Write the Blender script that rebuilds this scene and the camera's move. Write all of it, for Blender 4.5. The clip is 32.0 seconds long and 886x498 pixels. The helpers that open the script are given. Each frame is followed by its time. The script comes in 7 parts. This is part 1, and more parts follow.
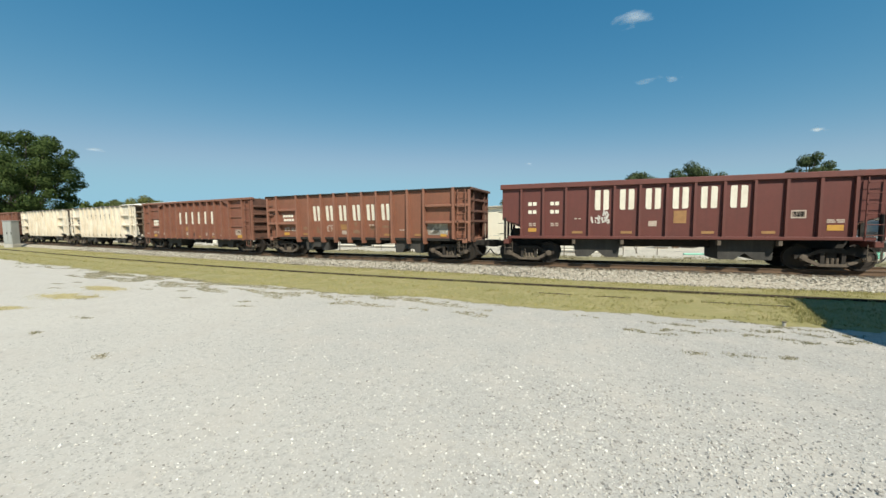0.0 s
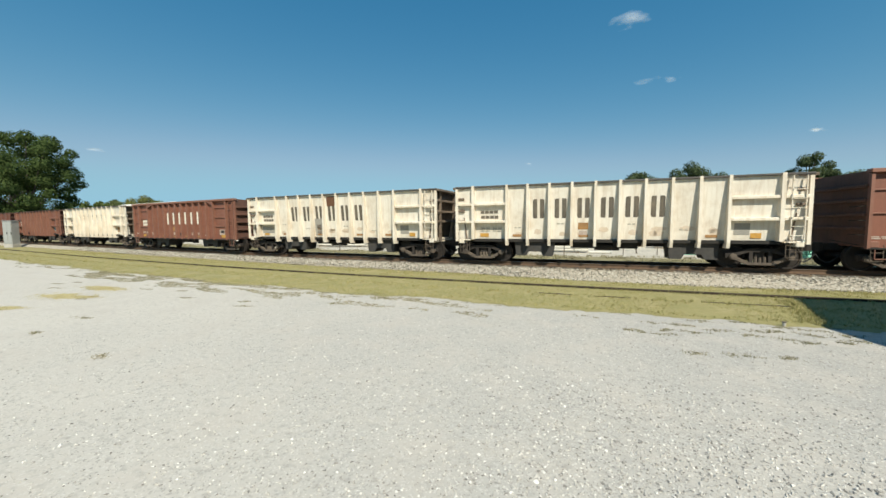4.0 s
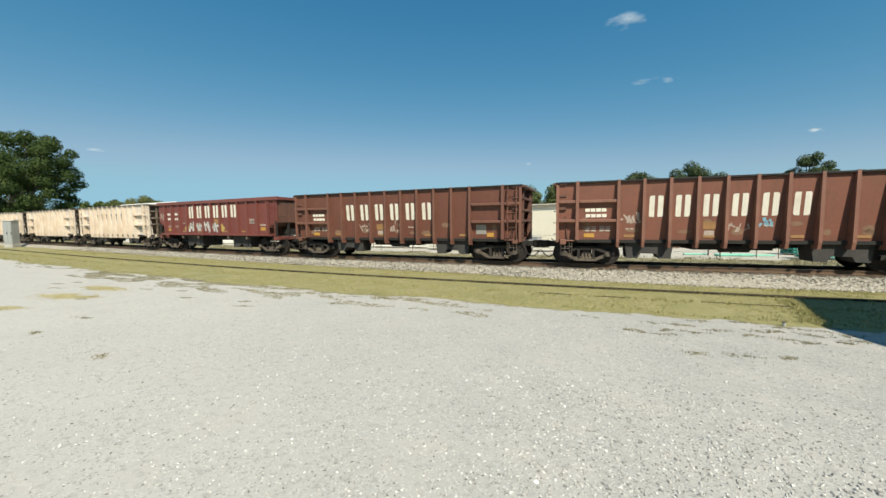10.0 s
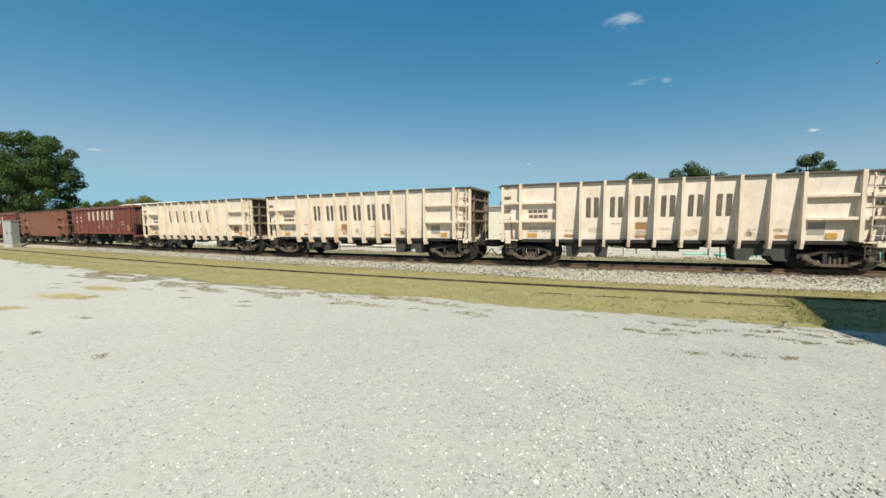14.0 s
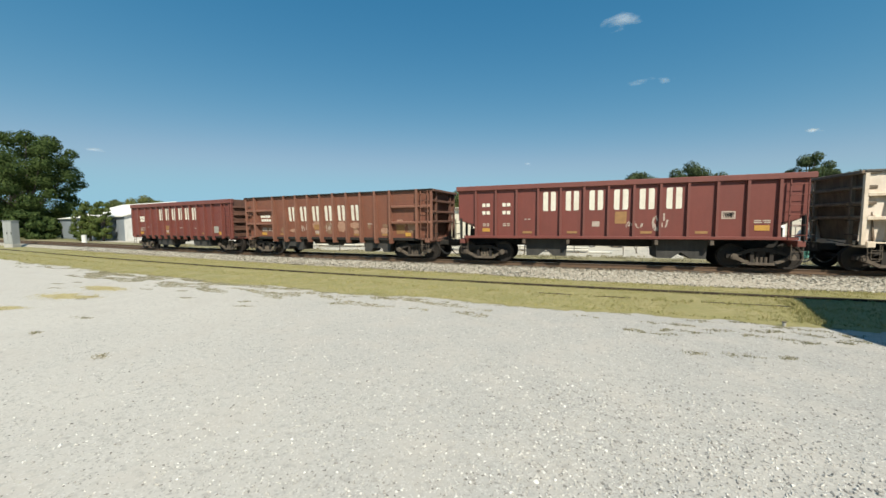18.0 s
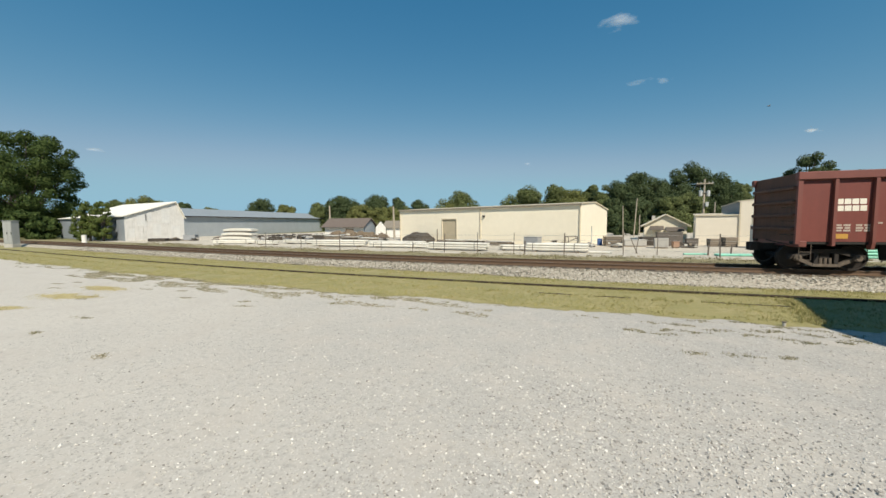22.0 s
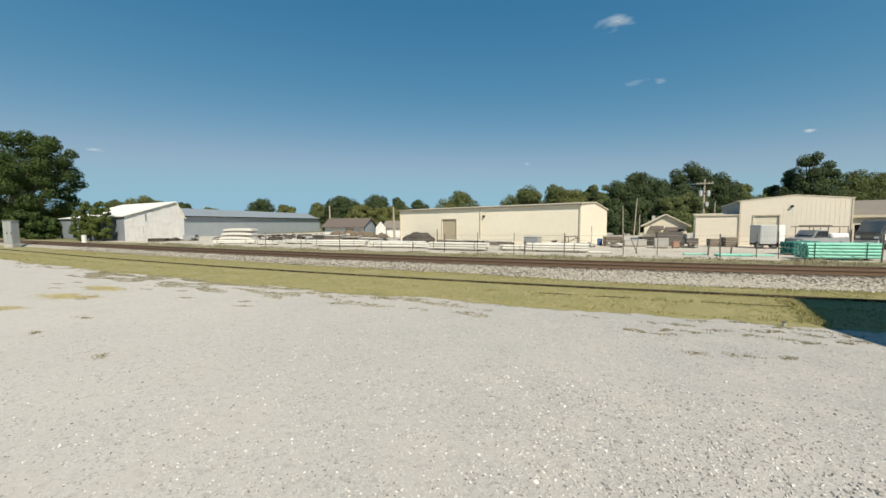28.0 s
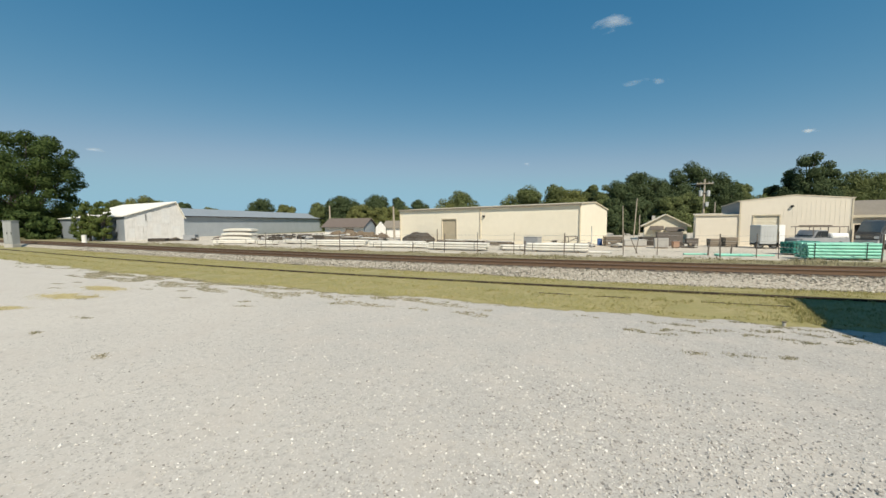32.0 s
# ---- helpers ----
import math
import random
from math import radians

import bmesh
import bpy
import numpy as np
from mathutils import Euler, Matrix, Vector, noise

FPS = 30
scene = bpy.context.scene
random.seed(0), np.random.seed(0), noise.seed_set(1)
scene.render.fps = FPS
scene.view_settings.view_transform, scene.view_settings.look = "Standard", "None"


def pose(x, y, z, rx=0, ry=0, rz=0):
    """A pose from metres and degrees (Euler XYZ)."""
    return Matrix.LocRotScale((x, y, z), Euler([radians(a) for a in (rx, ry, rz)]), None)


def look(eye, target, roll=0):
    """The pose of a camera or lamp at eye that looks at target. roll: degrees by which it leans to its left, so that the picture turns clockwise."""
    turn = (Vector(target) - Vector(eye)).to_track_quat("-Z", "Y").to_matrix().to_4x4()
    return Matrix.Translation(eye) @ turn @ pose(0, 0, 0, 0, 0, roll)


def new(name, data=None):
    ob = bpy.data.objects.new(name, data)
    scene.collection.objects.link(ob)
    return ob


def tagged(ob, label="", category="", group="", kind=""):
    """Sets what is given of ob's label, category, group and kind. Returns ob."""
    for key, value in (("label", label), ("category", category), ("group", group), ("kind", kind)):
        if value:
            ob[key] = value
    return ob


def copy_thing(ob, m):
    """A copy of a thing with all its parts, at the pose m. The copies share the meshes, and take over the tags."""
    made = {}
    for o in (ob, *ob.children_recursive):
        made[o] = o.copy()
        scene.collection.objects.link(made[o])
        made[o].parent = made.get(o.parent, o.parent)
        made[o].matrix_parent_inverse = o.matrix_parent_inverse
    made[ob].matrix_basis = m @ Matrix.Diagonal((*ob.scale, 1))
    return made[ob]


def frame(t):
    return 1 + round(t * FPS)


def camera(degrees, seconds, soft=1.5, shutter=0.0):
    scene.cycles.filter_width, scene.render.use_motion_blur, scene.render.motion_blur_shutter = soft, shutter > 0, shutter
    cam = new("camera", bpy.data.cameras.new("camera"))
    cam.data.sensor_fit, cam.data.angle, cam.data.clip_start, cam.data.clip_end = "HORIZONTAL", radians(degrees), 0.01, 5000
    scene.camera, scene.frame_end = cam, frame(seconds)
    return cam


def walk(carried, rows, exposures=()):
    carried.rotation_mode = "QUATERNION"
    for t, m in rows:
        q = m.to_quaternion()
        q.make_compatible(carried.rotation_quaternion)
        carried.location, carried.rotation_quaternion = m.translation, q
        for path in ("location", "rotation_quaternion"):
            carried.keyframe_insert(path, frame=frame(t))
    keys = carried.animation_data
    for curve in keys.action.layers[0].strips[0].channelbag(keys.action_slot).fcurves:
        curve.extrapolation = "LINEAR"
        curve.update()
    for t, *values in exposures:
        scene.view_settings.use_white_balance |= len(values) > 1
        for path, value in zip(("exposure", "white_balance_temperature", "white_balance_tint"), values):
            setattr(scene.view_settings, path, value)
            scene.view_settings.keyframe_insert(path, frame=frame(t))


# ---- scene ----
cam = camera(101.55, 32.0, soft=1.5)
EYE = Vector((0.0, 0.0, 2.336))
YAW, PITCH, ROLL = 0.35518, -0.0719, -0.478
AIM = EYE + Vector((-math.sin(YAW) * math.cos(PITCH), math.cos(YAW) * math.cos(PITCH), math.sin(PITCH)))
walk(cam, [(0.0, look(EYE, AIM, ROLL)), (32.0, look(EYE, AIM, ROLL))], exposures=[(0.0, 0.42, 6490, 7), (16.0, 0.42, 6490, 7), (20.0, 0.36, 6560, 9.5), (23.0, 0.27, 6680, 11), (32.0, 0.27, 6680, 11)])

# ---- light ----
SUN_EL, SUN_AZ = radians(46), radians(37)   # the sun stands behind the eye, to the right
SUN_DIR = Vector((math.sin(SUN_AZ) * math.cos(SUN_EL), -math.cos(SUN_AZ) * math.cos(SUN_EL), math.sin(SUN_EL)))
world = bpy.data.worlds.new("sky")
scene.world = world
world.use_nodes = True
wn = world.node_tree
sky = wn.nodes.new("ShaderNodeTexSky")
sky.sky_type, sky.sun_disc = "NISHITA", False
sky.sun_elevation, sky.sun_rotation = SUN_EL, math.pi - SUN_AZ
sky.air_density, sky.dust_density, sky.ozone_density, sky.altitude = 0.85, 0.0, 2.2, 1500
wn.nodes["Background"].inputs["Strength"].default_value = 0.083
tone = wn.nodes.new("ShaderNodeMix")
tone.data_type, tone.blend_type = "RGBA", "MULTIPLY"
tone.inputs[0].default_value, tone.inputs[7].default_value = 1.0, (0.80, 1.12, 1.07, 1.0)
wn.links.new(sky.outputs[0], tone.inputs[6])
# clear air: a deeper blue overhead, and a belt over the horizon that stays blue
split, joined = wn.nodes.new("ShaderNodeSeparateColor"), wn.nodes.new("ShaderNodeCombineColor")
wn.links.new(tone.outputs[2], split.inputs[0])
for k, (power, gain, most) in enumerate(((1.6, 0.91, 2.8), (0.75, 1.355, 5.0), (0.5, 2.13, 7.2))):
    bend, scale_up, limit = (wn.nodes.new("ShaderNodeMath") for _ in range(3))
    bend.operation, scale_up.operation, limit.operation = "POWER", "MULTIPLY", "SMOOTH_MIN"
    bend.inputs[1].default_value, scale_up.inputs[1].default_value = power, gain
    limit.inputs[1].default_value, limit.inputs[2].default_value = most, 0.5 * most
    wn.links.new(split.outputs[k], bend.inputs[0])
    wn.links.new(bend.outputs[0], scale_up.inputs[0])
    wn.links.new(scale_up.outputs[0], limit.inputs[0])
    wn.links.new(limit.outputs[0], joined.inputs[k])
wn.links.new(joined.outputs[0], wn.nodes["Background"].inputs["Color"])
sun = new("sun", bpy.data.lights.new("sun", "SUN"))
sun.data.energy, sun.data.angle, sun.data.color = 4.8, radians(0.53), (1.0, 0.935, 0.80)
sun.matrix_world = look(SUN_DIR * 200, (0, 0, 0))


# ---- materials ----
def material(name, a, b, scale=6.0, rough=0.7, metal=0.0, bump=0.15, bump_scale=40.0, streak=0.0, dirt=None, dirt_amount=0.35, vary=0.0, coords="Object", speck=0.5):
    """Two colours mixed by a coarse and a fine noise, with stains, streaks that run down, and a fine relief."""
    m = bpy.data.materials.new(name)
    m.use_nodes = True
    nt = m.node_tree
    n, l = nt.nodes, nt.links
    bsdf = n["Principled BSDF"]
    tc = n.new("ShaderNodeTexCoord")
    co = tc.outputs[coords]

    def noise_at(sc, detail=4.0, rough_=0.6, stretch=None):
        src = co
        if stretch:
            mp = n.new("ShaderNodeMapping")
            mp.inputs["Scale"].default_value = stretch
            l.new(co, mp.inputs["Vector"])
            src = mp.outputs[0]
        t = n.new("ShaderNodeTexNoise")
        t.inputs["Scale"].default_value, t.inputs["Detail"].default_value, t.inputs["Roughness"].default_value = sc, detail, rough_
        l.new(src, t.inputs["Vector"])
        return t.outputs["Fac"]

    def mix(f, c1, c2, blend="MIX"):
        x = n.new("ShaderNodeMix")
        x.data_type, x.blend_type = "RGBA", blend
        for sock, val in ((x.inputs[0], f), (x.inputs[6], c1), (x.inputs[7], c2)):
            if hasattr(val, "is_linked"):
                l.new(val, sock)
            else:
                sock.default_value = val if isinstance(val, float) else (*val[:3], 1.0)
        return x.outputs[2]

    def ramp(f, lo, hi, top=1.0):
        r = n.new("ShaderNodeMapRange")
        r.inputs["From Min"].default_value, r.inputs["From Max"].default_value, r.inputs["To Max"].default_value = lo, hi, top
        l.new(f, r.inputs["Value"])
        return r.outputs[0]

    col = mix(ramp(noise_at(scale), 0.32, 0.68), a, b)
    fine = noise_at(scale * 9.0, 3.0)
    col = mix(ramp(fine, 0.3, 0.75, speck), col, [0.62 * v for v in a])
    if streak > 0:
        s = ramp(noise_at(1.0, 5.0, 0.65, (7.0, 7.0, 0.5)), 0.47, 0.72, streak)
        col = mix(s, col, dirt or [0.4 * v for v in a])
    if dirt:
        d = ramp(noise_at(1.3, 6.0, 0.7), 0.5, 0.72, dirt_amount)
        col = mix(d, col, dirt)
    if vary > 0:
        oi = n.new("ShaderNodeObjectInfo")
        hs = n.new("ShaderNodeHueSaturation")
        l.new(ramp(oi.outputs["Random"], 0.0, 1.0, 1.0), hs.inputs["Fac"])
        hs.inputs["Value"].default_value = 1.0 - vary
        l.new(col, hs.inputs["Color"])
        col = hs.outputs[0]
    l.new(col, bsdf.inputs["Base Color"])
    l.new(ramp(fine, 0.2, 0.8, 1.0), bsdf.inputs["Roughness"])
    rr = n.new("ShaderNodeMapRange")
    rr.inputs["To Min"].default_value, rr.inputs["To Max"].default_value = max(0.0, rough - 0.12), min(1.0, rough + 0.12)
    l.new(fine, rr.inputs["Value"])
    l.new(rr.outputs[0], bsdf.inputs["Roughness"])
    bsdf.inputs["Metallic"].default_value = metal
    if bump > 0:
        bp = n.new("ShaderNodeBump")
        bp.inputs["Strength"].default_value, bp.inputs["Distance"].default_value = bump, 0.02
        l.new(noise_at(bump_scale, 4.0), bp.inputs["Height"])
        l.new(bp.outputs[0], bsdf.inputs["Normal"])
    return m


def gravel(name, a, b, c, cell=60.0, patch=0.25, bump=0.6, spread=None, mottle=None):
    """Crushed stone: each cell its own shade, over broad pale and grey patches."""
    m = bpy.data.materials.new(name)
    m.use_nodes = True
    n, l = m.node_tree.nodes, m.node_tree.links
    bsdf = n["Principled BSDF"]
    tc = n.new("ShaderNodeTexCoord")
    vor = n.new("ShaderNodeTexVoronoi")
    vor.inputs["Scale"].default_value = cell
    l.new(tc.outputs["Object"], vor.inputs["Vector"])
    sep = n.new("ShaderNodeSeparateColor")
    l.new(vor.outputs["Color"], sep.inputs[0])
    broad = n.new("ShaderNodeTexNoise")
    broad.inputs["Scale"].default_value, broad.inputs["Detail"].default_value = patch, 7.0
    l.new(tc.outputs["Object"], broad.inputs["Vector"])
    mid = n.new("ShaderNodeTexNoise")
    mid.inputs["Scale"].default_value, mid.inputs["Detail"].default_value = 9.0, 8.0
    l.new(tc.outputs["Object"], mid.inputs["Vector"])

    def rng(f, lo, hi, t0=0.0, t1=1.0):
        r = n.new("ShaderNodeMapRange")
        for k, v in (("From Min", lo), ("From Max", hi), ("To Min", t0), ("To Max", t1)):
            r.inputs[k].default_value = v
        l.new(f, r.inputs["Value"])
        return r.outputs[0]

    def mix(f, c1, c2):
        x = n.new("ShaderNodeMix")
        x.data_type = "RGBA"
        l.new(f, x.inputs[0])
        for sock, val in ((x.inputs[6], c1), (x.inputs[7], c2)):
            if hasattr(val, "is_linked"):
                l.new(val, sock)
            else:
                sock.default_value = (*val, 1.0)
        return x.outputs[2]

    blend = rng(broad.outputs["Fac"], 0.38, 0.62)
    if spread:      # b lies mostly towards the first end of this stretch of x, a towards the second
        place, drift = n.new("ShaderNodeSeparateXYZ"), n.new("ShaderNodeMath")
        l.new(tc.outputs["Object"], place.inputs[0])
        drift.operation = "MULTIPLY_ADD"
        l.new(broad.outputs["Fac"], drift.inputs[0])
        drift.inputs[1].default_value = -16.0
        l.new(place.outputs[0], drift.inputs[2])
        blend = rng(drift.outputs[0], spread[0] - 8.0, spread[1] - 8.0, 1.0, 0.0)
    base = mix(blend, a, b)
    if mottle:      # dusty patches a step wide, where the chips lie hidden in fines
        dusty = n.new("ShaderNodeTexNoise")
        dusty.inputs["Scale"].default_value, dusty.inputs["Detail"].default_value = 1.1, 5.0
        l.new(tc.outputs["Object"], dusty.inputs["Vector"])
        base = mix(rng(dusty.outputs["Fac"], 0.46, 0.66, 0.0, 0.7), base, mottle)
        chips = n.new("ShaderNodeMath")
        chips.operation = "MULTIPLY"
        l.new(rng(sep.outputs[0], 0.78, 1.0, 0.0, 0.8), chips.inputs[0])
        l.new(rng(dusty.outputs["Fac"], 0.36, 0.62, 1.0, 0.12), chips.inputs[1])
        base = mix(chips.outputs[0], base, c)
    else:
        base = mix(rng(sep.outputs[0], 0.72, 1.0, 0.0, 0.75), base, c)
    base = mix(rng(sep.outputs[1], 0.86, 0.9, 0.0, 0.55), base, [min(1.0, 1.5 * v) for v in a])
    base = mix(rng(mid.outputs["Fac"], 0.54, 0.72, 0.0, 0.4), base, c)
    l.new(base, bsdf.inputs["Base Color"])
    bsdf.inputs["Roughness"].default_value = 0.92
    bp = n.new("ShaderNodeBump")
    bp.inputs["Strength"].default_value, bp.inputs["Distance"].default_value = bump, 0.02
    l.new(sep.outputs[2], bp.inputs["Height"])
    l.new(bp.outputs[0], bsdf.inputs["Normal"])
    return m


M = {
    "lot": gravel("lot_gravel", (0.372, 0.357, 0.330), (0.535, 0.497, 0.438), (0.22, 0.207, 0.19), 55.0, spread=(-13.0, 7.0), mottle=(0.47, 0.43, 0.378)),
    "ballast": gravel("ballast", (0.365, 0.325, 0.262), (0.415, 0.37, 0.298), (0.15, 0.13, 0.10), 14.0, 0.8, 1.0),
    "rusty": gravel("rusty_ballast", (0.15, 0.112, 0.073), (0.185, 0.14, 0.092), (0.07, 0.054, 0.038), 14.0, 0.8, 1.0),
    "stone": material("crushed_stone", (0.50, 0.48, 0.44), (0.38, 0.36, 0.33), 3.0, 0.9, vary=0.4),
    "yard": gravel("yard_ground", (0.47, 0.425, 0.35), (0.53, 0.48, 0.40), (0.28, 0.245, 0.19), 20.0, 0.15),
    "grass": material("mown_grass", (0.325, 0.28, 0.125), (0.25, 0.235, 0.088), 0.9, 0.95, bump=0.6, bump_scale=60, dirt=(0.40, 0.34, 0.18), dirt_amount=0.6),
    "blade": material("grass_blades", (0.26, 0.25, 0.07), (0.16, 0.19, 0.04), 1.2, 0.9, bump=0, dirt=(0.36, 0.31, 0.14), dirt_amount=0.5),
    "field": material("rough_grass", (0.17, 0.17, 0.06), (0.22, 0.20, 0.09), 0.15, 0.95, bump=0.4, bump_scale=5),
    "verge": material("dry_verge", (0.23, 0.20, 0.10), (0.30, 0.26, 0.15), 0.8, 0.95, bump=0.5, bump_scale=20, dirt=(0.18, 0.17, 0.07)),
    "rail": material("rusty_rail", (0.165, 0.103, 0.063), (0.115, 0.074, 0.047), 9.0, 0.7, 0.2),
    "railhead": material("worn_railhead", (0.30, 0.27, 0.25), (0.22, 0.20, 0.18), 5.0, 0.35, 0.9),
    "tie": material("old_timber_tie", (0.10, 0.075, 0.055), (0.06, 0.05, 0.042), 3.0, 0.9, vary=0.4),
    "brown": material("oxide_brown_paint", (0.222, 0.085, 0.053), (0.188, 0.074, 0.048), 0.8, 0.62, streak=0.4, dirt=(0.13, 0.062, 0.043), dirt_amount=0.4, speck=0.2),
    "brown_rib": material("oxide_brown_rib", (0.24, 0.11, 0.074), (0.20, 0.085, 0.056), 1.5, 0.65, streak=0.4, dirt=(0.12, 0.064, 0.046), speck=0.25),
    "red": material("oxide_red_paint", (0.180, 0.048, 0.037), (0.157, 0.043, 0.034), 0.8, 0.55, streak=0.3, dirt=(0.11, 0.035, 0.028), dirt_amount=0.3, speck=0.15),
    "red_rib": material("oxide_red_rib", (0.19, 0.060, 0.047), (0.16, 0.052, 0.041), 1.5, 0.55, streak=0.3, dirt=(0.11, 0.044, 0.036), speck=0.2),
    "white": material("chalky_white_paint", (0.75, 0.70, 0.61), (0.68, 0.62, 0.525), 0.6, 0.6, streak=0.5, dirt=(0.44, 0.33, 0.22), dirt_amount=0.45, speck=0.15),
    "white_rib": material("chalky_white_rib", (0.76, 0.70, 0.60), (0.67, 0.58, 0.46), 1.2, 0.6, streak=0.5, dirt=(0.44, 0.33, 0.21), speck=0.2),
    "grimy_brown": material("grimy_brown_end", (0.15, 0.068, 0.045), (0.11, 0.054, 0.038), 2.0, 0.8, streak=0.5, dirt=(0.06, 0.036, 0.028), speck=0.3),
    # grime, with the shade on the end faces darkened into the paint too
    "grimy_shaded_white": material("grimy_shaded_end_paint", (0.22, 0.165, 0.12), (0.12, 0.088, 0.063), 2.0, 0.8, streak=0.6, dirt=(0.07, 0.048, 0.035), speck=0.3),
    "under": material("grimy_underframe", (0.018, 0.016, 0.014), (0.030, 0.026, 0.022), 4.0, 0.85, vary=0.2),
    "hopper_grey": material("dusty_hopper_steel", (0.046, 0.043, 0.040), (0.032, 0.030, 0.028), 2.0, 0.8, streak=0.4, dirt=(0.075, 0.07, 0.062)),
    # grimy iron darkened further to put the car body's shade into its colour
    "truck": material("grimy_shaded_truck_iron", (0.028, 0.022, 0.018), (0.017, 0.014, 0.012), 6.0, 0.85, dirt=(0.07, 0.054, 0.043), dirt_amount=0.5),
    # paler dusty iron, with the sun on low truck parts put into its colour
    "dusty_sunlit_iron": material("dusty_sunlit_cast_iron", (0.15, 0.118, 0.09), (0.08, 0.062, 0.048), 6.0, 0.85, dirt=(0.05, 0.04, 0.032), dirt_amount=0.6),
    "wheel": material("wheel_steel", (0.022, 0.017, 0.014), (0.032, 0.025, 0.02), 8.0, 0.65, 0.2),
    "letter_w": material("white_stencil_paint", (0.80, 0.76, 0.66), (0.72, 0.67, 0.56), 3.0, 0.6, streak=0.25, dirt=(0.5, 0.4, 0.3)),
    "letter_g": material("grey_stencil_paint", (0.085, 0.072, 0.055), (0.125, 0.105, 0.08), 3.0, 0.7, streak=0.25, dirt=(0.35, 0.28, 0.2)),
    "bar_w": material("faded_white_marking", (0.50, 0.42, 0.36), (0.36, 0.26, 0.21), 14.0, 0.7),
    "bar_g": material("faded_grey_marking", (0.38, 0.34, 0.28), (0.50, 0.46, 0.38), 14.0, 0.7),
    "yellow": material("reflector_yellow", (0.55, 0.30, 0.05), (0.42, 0.22, 0.05), 8.0, 0.6),
    "ochre": material("ochre_patch", (0.36, 0.20, 0.075), (0.27, 0.14, 0.06), 4.0, 0.7),
    "black": material("black_rubber", (0.02, 0.02, 0.02), (0.03, 0.03, 0.03), 8.0, 0.7),
}


# ---- building blocks ----
def part(name, bm, mat, parent=None, label="", kind=""):
    me = bpy.data.meshes.new(name)
    bm.to_mesh(me)
    bm.free()
    me.materials.append(mat)
    ob = new(name, me)
    if parent:
        ob.parent = parent
    return tagged(ob, label, kind=kind)


def mesh_part(name, verts, faces, mat, parent=None, label="", kind=""):
    me = bpy.data.meshes.new(name)
    me.from_pydata(verts, [], faces)
    me.materials.append(mat)
    ob = new(name, me)
    if parent:
        ob.parent = parent
    return tagged(ob, label, kind=kind)


def thing(name, m, label, category, group="", kind=""):
    e = new(name)
    e.matrix_world = m
    return tagged(e, label, category, group, kind)


def box(bm, x0, x1, y0, y1, z0, z1, bevel=0.0):
    vs = [bm.verts.new((x, y, z)) for z in (z0, z1) for y in (y0, y1) for x in (x0, x1)]
    fs = [bm.faces.new([vs[i] for i in f]) for f in ((0, 2, 3, 1), (4, 5, 7, 6), (0, 1, 5, 4), (2, 6, 7, 3), (0, 4, 6, 2), (1, 3, 7, 5))]
    if bevel > 0:
        bmesh.ops.bevel(bm, geom=list({e for f in fs for e in f.edges}), offset=bevel, segments=1, affect="EDGES")
    return bm


def boxed(*a, bevel=0.0):
    return box(bmesh.new(), *a, bevel=bevel)


def rod(bm, p, q, r, seg=8, r2=None):
    p, q = Vector(p), Vector(q)
    d = q - p
    m = Matrix.Translation((p + q) / 2) @ d.to_track_quat("Z", "Y").to_matrix().to_4x4()
    bmesh.ops.create_cone(bm, cap_ends=True, segments=seg, radius1=r, radius2=r if r2 is None else r2, depth=d.length, matrix=m)
    return bm


def tube(bm, way, r, seg=6):
    """One bent round bar along a row of points."""
    rings = []
    for i, p in enumerate(way):
        d = (way[min(i + 1, len(way) - 1)] - way[max(i - 1, 0)]).normalized()
        u = d.cross(Vector((0, 1, 0))).normalized()
        v = d.cross(u)
        rings.append([bm.verts.new(p + r * (u * math.cos(2 * math.pi * k / seg) + v * math.sin(2 * math.pi * k / seg))) for k in range(seg)])
    for a, b in zip(rings, rings[1:]):
        for k in range(seg):
            bm.faces.new((a[k], a[(k + 1) % seg], b[(k + 1) % seg], b[k]))
    bm.faces.new(rings[0][::-1])
    bm.faces.new(rings[-1])
    return bm


def prism(bm, outline, axis, lo, hi):
    """A flat outline pushed along an axis: outline points are (u, v), the axis is 'x' or 'y'."""
    def at(u, v, w):
        return (w, u, v) if axis == "x" else (u, w, v)
    a = [bm.verts.new(at(u, v, lo)) for u, v in outline]
    b = [bm.verts.new(at(u, v, hi)) for u, v in outline]
    n = len(a)
    bm.faces.new(a)
    bm.faces.new(b[::-1])
    for i in range(n):
        bm.faces.new((a[i], b[i], b[(i + 1) % n], a[(i + 1) % n]))
    bmesh.ops.recalc_face_normals(bm, faces=bm.faces[:])
    return bm


# ---- the line of the track: heading along its length, then summed up into places ----
RAIL_Z = 0.45
S_GRID = np.linspace(-330, 400, 7301)
U_GRID = np.clip(S_GRID, -65, 22) / 50
HEADING = 0.26638 * U_GRID + 0.08071 * U_GRID ** 2 - 0.04953 * U_GRID ** 3


def summed(y):
    c = np.concatenate([[0], np.cumsum((y[1:] + y[:-1]) / 2 * (S_GRID[1] - S_GRID[0]))])
    return c - np.interp(0, S_GRID, c)


LINE_X, LINE_Y = summed(np.cos(HEADING)), 16.7 + summed(np.sin(HEADING))


def on_line(s, off=0.0, z=0.0):
    """The place at s metres along the line and off metres beyond the cars' near side."""
    h = float(np.interp(s, S_GRID, HEADING))
    return Vector((float(np.interp(s, S_GRID, LINE_X)) - math.sin(h) * off, float(np.interp(s, S_GRID, LINE_Y)) + math.cos(h) * off, z))


def heading(s):
    return math.degrees(float(np.interp(s, S_GRID, HEADING)))


